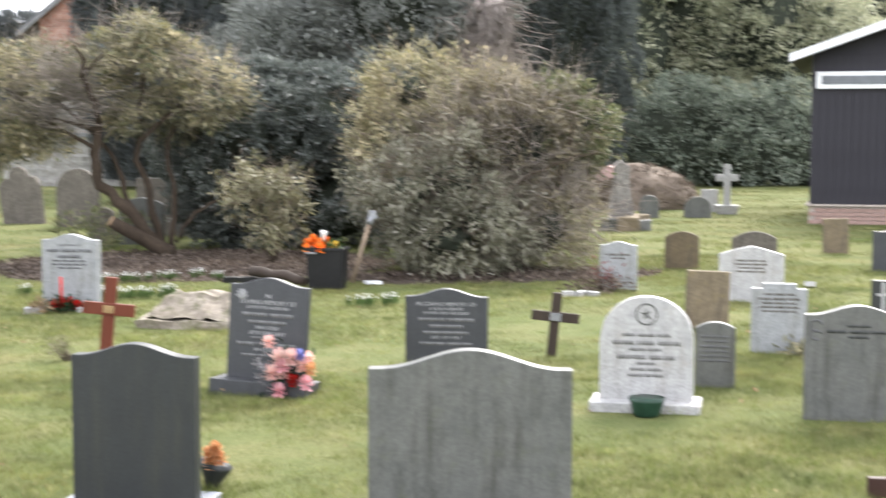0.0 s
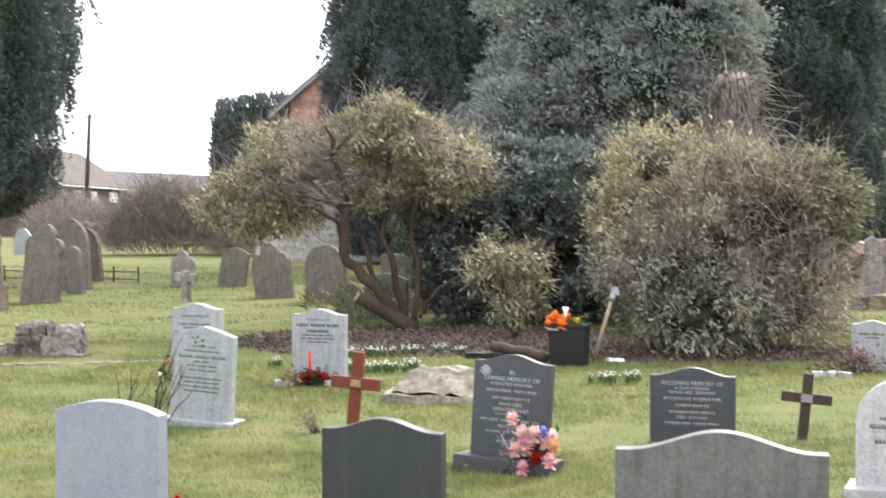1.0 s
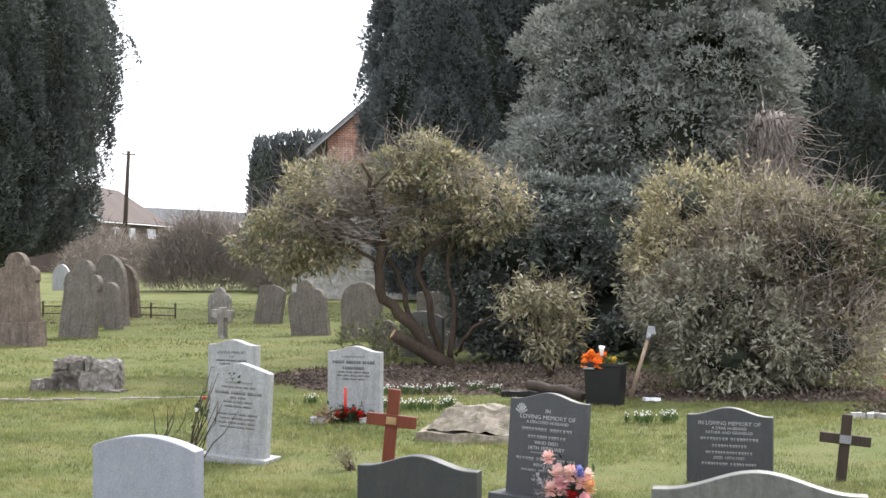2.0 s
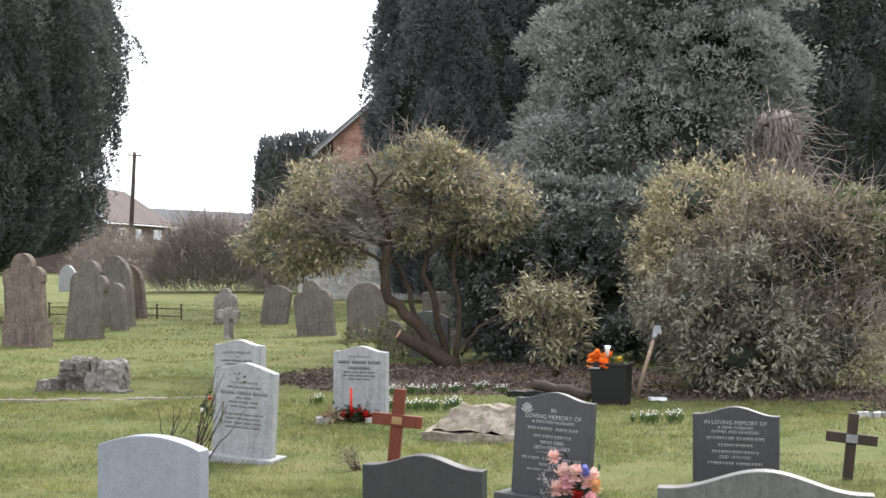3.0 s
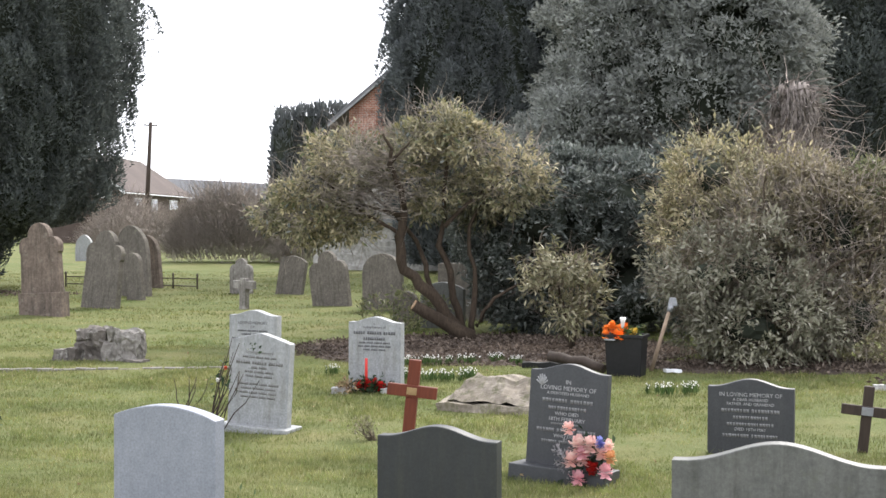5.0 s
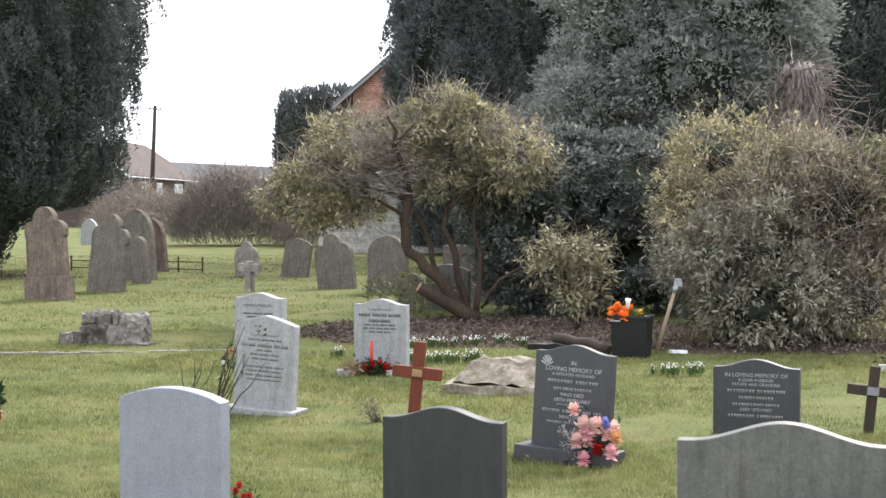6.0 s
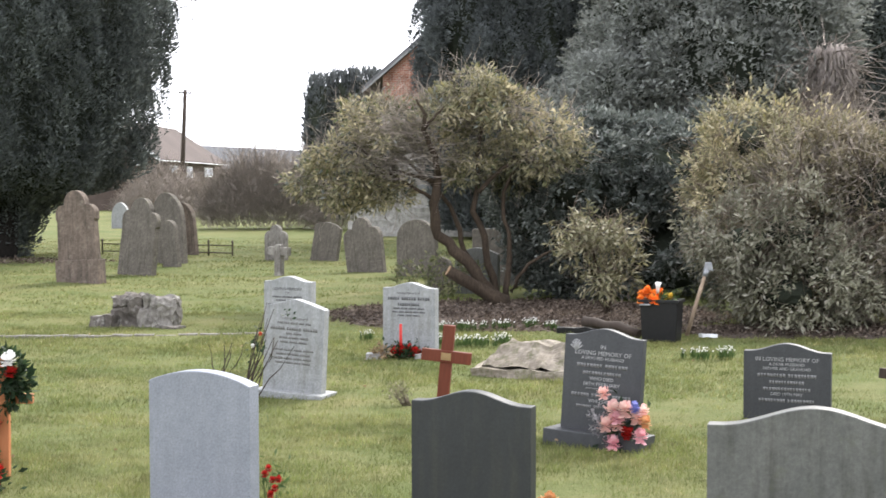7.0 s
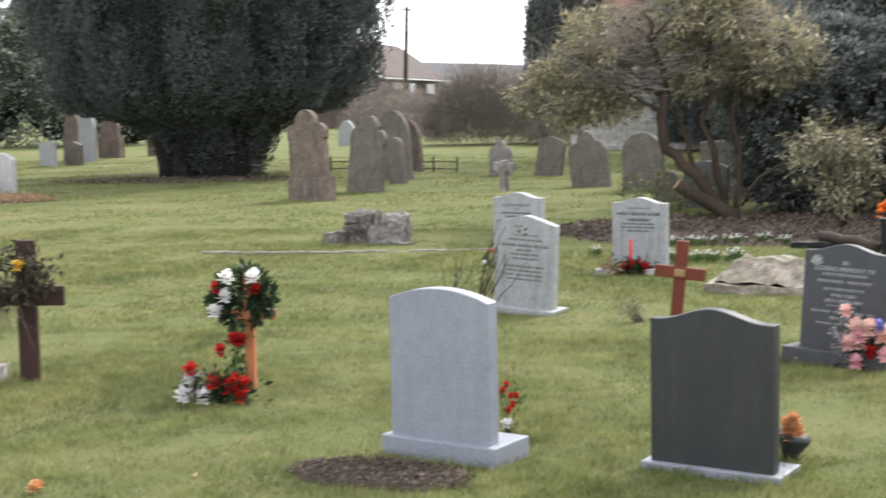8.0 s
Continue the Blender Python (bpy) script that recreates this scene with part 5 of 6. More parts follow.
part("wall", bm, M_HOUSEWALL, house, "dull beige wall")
for sx in (-1, 1):
    bm = bmesh.new()
    xe = -3.0 + sx * 3.45
    lo_, hi_ = [(xe, -0.4, 3.32), (xe, 24.4, 3.32)], [(-3.0, -0.4, 6.05), (-3.0, 20.2, 6.05)]
    f = bm.faces.new([bm.verts.new(c) for c in (lo_[0], lo_[1], hi_[1], hi_[0])])
    g = bmesh.ops.extrude_face_region(bm, geom=[f])["geom"]
    for v in g:
        if isinstance(v, bmesh.types.BMVert):
            v.co.z += 0.12
    bmesh.ops.recalc_face_normals(bm, faces=bm.faces)
    part("roof_slope", bm, M_TILE, house)
    bm = bmesh.new()
    f = bm.faces.new([bm.verts.new(c) for c in ((xe, -0.41, 3.22), (-3.0, -0.41, 5.95), (-3.0, -0.41, 6.2), (xe, -0.41, 3.47))])
    g = bmesh.ops.extrude_face_region(bm, geom=[f])["geom"]
    for v in g:
        if isinstance(v, bmesh.types.BMVert):
            v.co.y -= 0.06
    bmesh.ops.recalc_face_normals(bm, faces=bm.faces)
    part("bargeboard", bm, M_WHITEPAINT, house, "white gable board")
bm = bmesh.new()
bm.faces.new([bm.verts.new(c) for c in ((-6.45, 24.4, 3.4), (0.45, 24.4, 3.4), (-3.0, 20.2, 6.16))])
part("roof_hip", bm, M_TILE, house)
part("gutter", one_box(0.44, 0.54, -0.2, 24.4, 3.30, 3.36), M_WHITEPAINT, house)
for wy, half, low in ((5.5, 1.2, 2.55), (10.8, 0.9, 1.5), (18.0, 1.5, 2.3)):
    fr = part("window", one_box(-0.05, 0.09, wy - half, wy + half, low, 3.05), M_WHITEPAINT, house)
    for k in (-1, 0, 1):
        part("pane", one_box(0.07, 0.11, wy + (k * 0.62 - 0.24) * half, wy + (k * 0.62 + 0.24) * half, low + 0.1, 2.95), M_GLASS, fr)
fr = part("window", one_box(-1.45, -0.55, -0.09, 0.05, 3.0, 3.55), M_WHITEPAINT, house)
part("pane", one_box(-1.35, -0.65, -0.11, -0.08, 3.08, 3.47), M_GLASS, fr)
row = thing("house_terrace", -26.0, 170.0, 0, -8, 0, 0, "far terrace with long grey roof", "house")
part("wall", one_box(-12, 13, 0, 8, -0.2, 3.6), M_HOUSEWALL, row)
bm = bmesh.new()
e = [bm.verts.new(c) for c in ((-12.4, -0.4, 3.6), (13.4, -0.4, 3.6), (13.4, 8.4, 3.6), (-12.4, 8.4, 3.6))]
r0, r1 = bm.verts.new((-11.0, 4, 6.6)), bm.verts.new((11.0, 4, 5.4))
for f in ((e[0], e[1], r1, r0), (e[1], e[2], r1), (e[2], e[3], r0, r1), (e[3], e[0], r0), (e[3], e[2], e[1], e[0])):
    bm.faces.new(f)
part("roof", bm, M_SLATEROOF, row)

# telegraph pole
ob = thing("telegraph_pole", -19.43, 90.0, 0, 0, 2.6, 0, "leaning wooden telegraph pole with short crossarm", "pole")
part("post", tube(bmesh.new(), [(0, 0, -0.3), (0, 0, 4.0), (0, 0, 7.75)], [0.16, 0.14, 0.11], 10), M_DARKWOOD, ob)
part("crossarm", one_box(-0.42, 0.42, -0.06, 0.06, 7.5, 7.58, bevel=0.01), M_DARKWOOD, ob)
for sx in (-0.36, 0.36):
    part("insulator", tube(bmesh.new(), [(sx, 0, 7.58), (sx, 0, 7.72)], [0.045, 0.03], 8), M_WHITEPAINT, ob)

# brick church end behind the yews
church = thing("church", -4.35, 60.0, 0, 0, 0, 0, "orange brick gabled church end with dark roof and pale bargeboard", "church")
RISE = 0.86
bm = bmesh.new()
pts = [(0, 0), (0, 6.25), (5.2, 6.25 + 5.2 * RISE), (10.4, 6.25), (10.4, 0)]
f0 = bm.faces.new([bm.verts.new((x, 0, z)) for x, z in pts])
ext = bmesh.ops.extrude_face_region(bm, geom=[f0])["geom"]
for v in ext:
    if isinstance(v, bmesh.types.BMVert):
        v.co.y = 9.0
bmesh.ops.recalc_face_normals(bm, faces=bm.faces)
part("wall", bm, M_BRICKWALL, church)
part("lower_wall", one_box(-0.06, 10.46, -0.06, 0.5, -0.1, 4.9), M_FLINT, church, "pale flint lower wall")
for s, nm in ((0, "roof_slope"), (1, "roof_slope")):
    bm = bmesh.new()
    x0, x1 = (-0.85, 5.2) if s == 0 else (11.25, 5.2)
    z0, z1 = 6.25 - 0.85 * RISE + 0.05, 6.25 + 5.2 * RISE + 0.05
    vs = [bm.verts.new(c) for c in ((x0, -0.35, z0), (x1, -0.35, z1), (x1, 9.4, z1), (x0, 9.4, z0))]
    f = bm.faces.new(vs)
    g = bmesh.ops.extrude_face_region(bm, geom=[f])["geom"]
    for v in g:
        if isinstance(v, bmesh.types.BMVert):
            v.co.z += 0.22
    bmesh.ops.recalc_face_normals(bm, faces=bm.faces)
    part(nm, bm, M_SLATEROOF, church)
    bm = bmesh.new()
    vs = [bm.verts.new(c) for c in ((x0, -0.37, z0 - 0.05), (x1, -0.37, z1 - 0.05), (x1, -0.37, z1 + 0.06), (x0, -0.37, z0 + 0.06))]
    f = bm.faces.new(vs)
    g = bmesh.ops.extrude_face_region(bm, geom=[f])["geom"]
    for v in g:
        if isinstance(v, bmesh.types.BMVert):
            v.co.y -= 0.06
    bmesh.ops.recalc_face_normals(bm, faces=bm.faces)
    part("bargeboard", bm, M_PALE, church)
fw = thing("flint_wall", -3.0, 47.0, 0, -6, 0, 0, "pale flint boundary wall behind the old graves", "wall")
rough_block("wall_body", -1.6, 6.0, 0, 0.4, -0.1, 1.55, M_FLINT, fw, 0.05, 12, 2)
rough_block("coping", -1.65, 6.05, -0.06, 0.46, 1.53, 1.68, M_PALE, fw, 0.03, 8, 3)

# black boarded barn
barn = thing("barn", 12.23, 25.05, 0, -28, 0, 0, "black boarded barn on a brick plinth with white window and bargeboard", "barn")
part("brick_plinth", one_box(0.03, 6.0, 0.03, 6.0, -0.1, 0.345), M_MORTAR, barn)
part("plinth_cap", one_box(-0.03, 6.03, -0.04, 6.03, 0.347, 0.385, bevel=0.008), M_MORTAR, barn)
part("wall", one_box(0.04, 6.0, 0.04, 6.0, 0.385, 3.2), M_BARN, barn)
bm = bmesh.new()
f0 = bm.faces.new([bm.verts.new(c) for c in ((0.04, 0.04, 3.2), (6.0, 0.04, 3.2), (3.0, 0.04, 4.22))])
g = bmesh.ops.extrude_face_region(bm, geom=[f0])["geom"]
for v in g:
    if isinstance(v, bmesh.types.BMVert):
        v.co.y = 6.0
bmesh.ops.recalc_face_normals(bm, faces=bm.faces)
part("gable", bm, M_BARN, barn)
for s in (0, 1):
    x0, x1 = (-0.36, 3.0) if s == 0 else (6.36, 3.0)
    zz = (3.08, 4.25)
    bm = bmesh.new()
    f = bm.faces.new([bm.verts.new(c) for c in ((x0, -0.45, zz[0]), (x1, -0.45, zz[1]), (x1, 6.4, zz[1]), (x0, 6.4, zz[0]))])
    g = bmesh.ops.extrude_face_region(bm, geom=[f])["geom"]
    for v in g:
        if isinstance(v, bmesh.types.BMVert):
            v.co.z += 0.10
    bmesh.ops.recalc_face_normals(bm, faces=bm.faces)
    part("roof_slope", bm, M_SLATEROOF, barn)
    bm = bmesh.new()
    f = bm.faces.new([bm.verts.new(c) for c in ((x0, -0.46, zz[0] - 0.03), (x1, -0.46, zz[1] - 0.03), (x1, -0.46, zz[1] + 0.12), (x0, -0.46, zz[0] + 0.12))])
    g = bmesh.ops.extrude_face_region(bm, geom=[f])["geom"]
    for v in g:
        if isinstance(v, bmesh.types.BMVert):
            v.co.y -= 0.03
    bmesh.ops.recalc_face_normals(bm, faces=bm.faces)
    part("bargeboard", bm, M_WHITEPAINT, barn, "white painted bargeboard")
win = part("window", one_box(0.12, 3.2, -0.075, 0.04, 2.56, 2.88, bevel=0.006), M_WHITEPAINT, barn, "long white-framed window")
for k in range(2):
    part("pane", one_box(0.22 + k * 1.5, 1.62 + k * 1.5, -0.083, -0.06, 2.64, 2.80), M_GLASS, win)
# upright boards on the barn's near end, and the bricks of its plinth
plank = one_box(-0.072, 0.072, -0.014, 0.014, 0.39, 3.2, bevel=0.004)
first = part("board", plank, M_BARN, barn)
first.matrix_basis = pose(0.112, 0.022, 0)
for i in range(1, 24):
    ob = new("board", first.data)
    ob.parent = barn
    ob.matrix_basis = pose(0.112 + i * 0.152, 0.022 + 0.003 * math.sin(i * 5.1), 0)
first = part("brick", one_box(-0.105, 0.105, -0.03, 0.03, -0.0325, 0.0325, bevel=0.004), M_BRICK, barn)
first.matrix_basis = pose(0.13, 0.035, 0.045)
for course in range(4):
    for i in range(15):
        if course + i == 0:
            continue
        ob = new("brick", first.data)
        ob.parent = barn
        ob.matrix_basis = pose(0.13 + i * 0.222 + (0.111 if course % 2 else 0), 0.035 + 0.003 * math.sin(i * 7 + course), 0.045 + course * 0.076)


# ---- flowers and small things ----
def petals(pts, ways, rng, size):
    """Cupped petals as arrays: each a bent strip of two faces."""
    n = len(pts)
    d = ways / (np.linalg.norm(ways, axis=1)[:, None] + 1e-9)
    s = np.cross(d, np.array((0.02, 0.03, 1.0)) + rng.normal(0, 0.1, (n, 3)))
    s /= np.linalg.norm(s, axis=1)[:, None] + 1e-9
    up = np.cross(s, d)
    L = (size * rng.uniform(0.8, 1.15, n))[:, None]
    v = np.empty((n, 6, 3))
    v[:, 0], v[:, 1] = pts - s * L * 0.2, pts + s * L * 0.2
    v[:, 2], v[:, 3] = pts + d * L * 0.6 + s * L * 0.45 + up * L * 0.1, pts + d * L * 0.6 - s * L * 0.45 + up * L * 0.1
    v[:, 4], v[:, 5] = pts + d * L * 0.95 + s * L * 0.25 + up * L * 0.35, pts + d * L * 0.95 - s * L * 0.25 + up * L * 0.35
    b = (np.arange(n) * 6)[:, None]
    f = np.concatenate([b + np.array([[0, 1, 2, 3]]), b + np.array([[3, 2, 4, 5]])])
    return v.reshape(-1, 3), f


def bloom(name, c, r, material, parent, rng, face=(0, -0.8, 0.6)):
    """A full round flower that looks along face."""
    face = np.array(face, float) / np.linalg.norm(face)
    a0 = np.cross(face, (0.3, 0.2, 1.0))
    a0 /= np.linalg.norm(a0)
    b0 = np.cross(face, a0)
    P, W = [], []
    for ring, (k, lift, out) in enumerate(((4, 1.0, 0.25), (6, 0.8, 0.6), (8, 0.45, 1.0), (9, 0.05, 1.25))):
        for i in range(k):
            t = 2 * math.pi * (i + 0.37 * ring) / k
            o = a0 * math.cos(t) + b0 * math.sin(t)
            P.append(np.array(c) + o * r * 0.12 * ring - face * r * 0.25)
            W.append(o * out + face * lift)
    v, f = petals(np.array(P), np.array(W), rng, r)
    return raw(name, v, f, material, parent)


def greenery(name, c, n, spread, size, slim, material, parent, rng, up=0.4, droop=0.0):
    p = np.array(c) + rng.normal(0, 1, (n, 3)) * np.array(spread)
    return tagged(leaves(name, p, (p - np.array(c)) * 6, rng, size, slim, droop, material, parent, up=up), kind="stuff")


# pink silk bouquet
rng = np.random.default_rng(51)
ob = thing("flower_bouquet", 0.88, 9.20, 0, 0, 0, 0, "bouquet of pink silk roses with blue and red sprays", "flowers")
for (bx, bz, br, bmat) in ((-0.105, 0.345, 0.040, M_PINK), (-0.05, 0.245, 0.050, M_PINK), (0.01, 0.255, 0.047, M_PINK), (-0.095, 0.155, 0.048, M_PINK), (-0.02, 0.165, 0.050, M_PINK), (0.085, 0.20, 0.047, M_PINK),
                           (-0.055, 0.04, 0.046, M_ROSE), (0.105, 0.085, 0.044, M_ROSE), (0.125, 0.24, 0.034, M_PINK), (0.13, 0.175, 0.038, M_PEACH), (-0.03, 0.205, 0.04, M_ROSE)):
    bloom("rose", (bx * 1.12, rng.uniform(-0.08, 0.0), bz * 1.05), br * 1.02, bmat, ob, rng, (bx * 3, -0.9, 0.45))
for (bx, bz) in ((0.075, 0.262), (0.095, 0.25), (0.085, 0.285)):
    bloom("blue_spray", (bx, -0.02, bz), 0.024, M_BLUE, ob, rng)
for (bx, bz) in ((0.03, 0.09), (0.015, 0.12), (0.045, 0.115)):
    bloom("red_flower", (bx, -0.03, bz), 0.03, M_RED, ob, rng)
greenery("filler_sprig", (-0.15, 0.0, 0.17), 120, (0.03, 0.02, 0.05), 0.03, 0.5, M_SILVER, ob, rng)
greenery("foliage", (0.02, 0.04, 0.15), 130, (0.07, 0.03, 0.08), 0.06, 0.45, M_DEEPGREEN, ob, rng)

# black bin with flowers thrown on it
ob = thing("rubbish_bin", 1.865, 15.42, 0, -22, 0, 0, "black plastic waste bin with a rim, filled with old flowers", "bin")
part("body", one_box(-0.21, 0.21, 0.0, 0.27, 0.0, 0.44, taper=0.10, bevel=0.015), M_BLACK, ob)
for (x0, x1, y0, y1) in ((-0.225, 0.225, -0.015, 0.01), (-0.225, 0.225, 0.26, 0.285), (-0.225, -0.20, 0.01, 0.26), (0.20, 0.225, 0.01, 0.26)):
    part("rim", one_box(x0, x1, y0, y1, 0.425, 0.462, bevel=0.006), M_BLACK, ob)
part("handle", one_box(-0.20, -0.08, -0.045, -0.015, 0.395, 0.415, bevel=0.006), M_STEEL, ob, "pale grip on the rim")
part("emblem", one_box(-0.01, 0.05, 0.008, 0.014, 0.18, 0.29), M_SLATE, ob, "faint moulded emblem")
rng = np.random.default_rng(52)
ob = thing("orange_flowers", 1.84, 15.54, 0.42, -22, 0, 0, "bunch of bright orange flowers lying on the bin", "flowers")
for i in range(11):
    bloom("orange_flower", (rng.uniform(-0.15, 0.05), rng.uniform(-0.10, 0.02), rng.uniform(0.04, 0.15)), rng.uniform(0.04, 0.058), M_ORANGE, ob, rng, (rng.uniform(-0.5, 0.5), -0.8, 0.5))
for i in range(5):
    bloom("yellow_flower", (rng.uniform(0.07, 0.19), rng.uniform(-0.06, 0.02), rng.uniform(0.03, 0.09)), 0.026, M_YELLOW, ob, rng)
greenery("foliage", (0.09, 0, 0.05), 150, (0.07, 0.05, 0.03), 0.06, 0.3, M_GREEN, ob, rng)
part("paper_cone", tube(bmesh.new(), [(0.03, 0.0, 0.02), (0.04, -0.02, 0.17), (0.045, -0.03, 0.22)], [0.012, 0.022, 0.035], 8), M_WHITEPETAL, ob, "crumpled white paper")

# spade leaning on the bush
ob = thing("garden_spade", 2.24, 15.9, 0, 0, 0, 0, "worn spade leaning on the bush, pale metal end upward", "spade")
part("shaft", tube(bmesh.new(), [(0, 0, 0.02), (0.10, 0.02, 0.36), (0.205, 0.04, 0.70)], [0.024, 0.022, 0.021], 8), M_HANDLE, ob)
bm = bmesh.new()
tube(bm, [(0.20, 0.04, 0.68), (0.225, 0.045, 0.755)], [0.028, 0.034], 8)
box(bm, 0.205, 0.275, 0.035, 0.05, 0.745, 0.84, taper=-0.6, bevel=0.006)
part("blade", bm, M_STEEL, ob)
ob = thing("white_scrap", 2.47, 15.85, 0.0, 20, 0, 0, "scrap of white sheeting lying at the bush's foot", "litter")
rough_block("sheet", -0.09, 0.09, -0.04, 0.04, 0.01, 0.045, M_WHITEPAINT, ob, 0.02, 3, 3)

# logs beside the bin
rng = np.random.default_rng(53)
ob = thing("cut_log", 1.42, 16.0, 0.0, 0, 0, 0, "sawn log lying on the leaf litter beside the bin", "log")
part("log_body", tube(bmesh.new(), wander((-0.29, 0.30, 0.14), (0.28, -0.22, 0.05), 5, 0.02, rng), [0.058, 0.060, 0.054, 0.058, 0.052, 0.05], 10, 0.2), M_DARKWOOD, ob)
part("cut_end", tube(bmesh.new(), [(-0.288, 0.298, 0.14), (-0.298, 0.307, 0.1415)], [0.056, 0.053], 10), M_CUTWOOD, ob, "pale sawn end")
ob = thing("plastic_edging", 1.02, 16.3, 0.0, -10, 0, 0, "strip of black plastic sheeting on the ground", "sheeting")
rough_block("sheet", -0.20, 0.30, -0.05, 0.05, -0.01, 0.07, M_BLACK, ob, 0.02, 4, 6)


def wooden_cross(x, y, h, arm, arm_z, wide, yaw, lean, material, label, plate=None, plate_material=None, th=0.05):
    ob = thing("wooden_cross", x, y, 0, yaw, lean, 0, label, "cross", "wooden grave crosses")
    w = wide / 2
    part("upright", one_box(-w, w, 0, th, -0.1, h, bevel=0.006), material, ob)
    part("crosspiece", one_box(-arm, arm, -0.012, th * 0.6, arm_z - w, arm_z + w, bevel=0.006), material, ob)
    if plate:
        part("name_plate", one_box(-plate / 2, plate / 2, -0.018, -0.011, arm_z - plate * 0.36, arm_z + plate * 0.36, bevel=0.003), plate_material, ob, "small metal plate")
    return ob


wooden_cross(-0.33, 10.4, 0.685, 0.185, 0.455, 0.088, -8, 5.5, M_REDWOOD, "red-stained wooden grave cross with a brass plate, leaning", 0.075, M_BRASS)
wooden_cross(3.045, 10.5, 0.49, 0.185, 0.305, 0.075, -12, 5.5, M_DARKWOOD, "dark weathered wooden grave cross with a grey plate", 0.085, M_STEEL)
wooden_cross(-4.36, 8.40, 0.90, 0.245, 0.545, 0.125, 8, 0.5, M_BROWNWOOD, "dark brown wooden grave cross hung with a withered wreath")
rng = np.random.default_rng(54)
ob = thing("withered_wreath", -4.42, 8.33, 0.66, 8, 0, 0, "withered evergreen wreath hung over a wooden cross", "wreath")
a = rng.uniform(0, 2 * math.pi, 700)
p = np.stack([np.cos(a) * 0.22 + rng.normal(0, 0.05, 700), rng.normal(0, 0.04, 700) - 0.04, np.sin(a) * 0.10 + rng.normal(0, 0.05, 700) + 0.03], 1)
tagged(leaves("leaf_ring", p, rng.normal(0, 1, (700, 3)), rng, 0.06, 0.4, 0.3, M_WITHER, ob), kind="stuff")
k = 90
twigs("dry_stem", np.stack([rng.uniform(-0.3, 0.05, k), np.full(k, -0.03), rng.uniform(-0.1, 0.05, k)], 1), np.stack([rng.normal(0, 0.3, k), rng.normal(0, 0.2, k), np.full(k, -1.0)], 1), rng.uniform(0.15, 0.5, k), 0.003, rng, M_TWIG, ob)
bloom("faded_flower", (0.08, -0.09, 0.10), 0.035, M_YELLOW, ob, rng)
ob = thing("stone_block", -4.72, 8.35, 0, 6, 0, 0, "small pale stone block beside a wooden cross", "stone")
part("block", one_box(-0.2, 0.2, -0.1, 0.1, -0.03, 0.10, bevel=0.01), M_LICHEN, ob)

# cross dressed with red and white flowers
cross = wooden_cross(-2.83, 8.25, 0.70, 0.17, 0.46, 0.058, 4, 0.5, M_ORANGEWOOD, "new orange wooden cross dressed with flowers")
rng = np.random.default_rng(55)
ob = thing("flower_wreath", -2.85, 8.25, 0.0, 4, 0, 0, "wreath of dark greenery with white and red roses on a cross", "wreath")
a, rr = rng.uniform(0, 2 * math.pi, 900), rng.uniform(0.03, 0.20, 900)
tagged(leaves("greenery", np.stack([np.cos(a) * rr, np.where(np.abs(np.cos(a) * rr) > 0.035, rng.normal(-0.03, 0.025, 900), 0.06), 0.57 + np.sin(a) * rr * 0.85], 1), np.stack([np.cos(a), rng.normal(-0.3, 0.4, 900), np.sin(a)], 1), rng, 0.065, 0.4, 0.1, M_DEEPGREEN, ob), kind="stuff")
for bx, bz in ((-0.080, 0.70), (0.080, 0.705), (-0.095, 0.59), (-0.16, 0.50)):
    bloom("white_rose", (bx, -0.10, bz), 0.042, M_WHITEPETAL, ob, rng, (0, -0.8, 0.6))
for bx, bz in ((-0.155, 0.635), (0.085, 0.63), (-0.04, 0.31), (-0.01, 0.325), (-0.06, 0.33), (-0.14, 0.25)):
    bloom("red_rose", (bx, -0.08, bz), 0.036, M_RED, ob, rng)
a = rng.uniform(0, 1, 260)
tagged(leaves("trailing_greenery", np.stack([-0.06 + rng.normal(0, 0.04, 260), rng.normal(0.0, 0.03, 260), a * 0.42], 1), rng.normal(0, 1, (260, 3)), rng, 0.05, 0.4, 0.3, M_GREEN, ob), kind="stuff")
ob = thing("flower_arrangement", -2.88, 7.86, 0.0, 4, 0, 0, "low arrangement of white and red flowers at a cross's foot", "flowers")
for bx, bz in ((-0.21, 0.06), (-0.09, 0.05), (-0.18, 0.15)):
    bloom("white_rose", (bx, -0.05, bz), 0.048 if bz < 0.1 else 0.03, M_WHITEPETAL, ob, rng)
for bx, bz in ((0.06, 0.10), (0.15, 0.12), (-0.03, 0.13), (0.12, 0.05), (0.09, 0.13), (-0.17, 0.20)):
    bloom("red_flower", (bx, -0.04, bz), 0.042, M_RED, ob, rng)
greenery("foliage", (0.0, 0, 0.06), 420, (0.09, 0.04, 0.05), 0.06, 0.4, M_DEEPGREEN, ob, rng)
greenery("silver_sprig", (-0.15, 0, 0.08), 150, (0.05, 0.03, 0.05), 0.03, 0.5, M_SILVER, ob, rng)

# candle and arrangement before the pale headstone
rng = np.random.default_rng(56)
ob = thing("red_candle", -0.84, 14.02, 0.0, 0, 0, 0, "tall red candle stuck in a red berry arrangement", "candle")
part("candle_stick", tube(bmesh.new(), [(0, 0, 0.0), (0, 0, 0.33), (0, 0, 0.335)], [0.016, 0.014, 0.009], 10), plain_material("red_wax", (0.50, 0.03, 0.025), (0.60, 0.05, 0.04), 20, 0.4), ob)
ob = thing("berry_arrangement", -0.82, 13.97, 0.0, 0, 0, 0, "dark red berry and leaf arrangement round a candle", "flowers")
greenery("foliage", (0, 0, 0.06), 420, (0.09, 0.05, 0.035), 0.05, 0.45, M_DEEPGREEN, ob, rng)
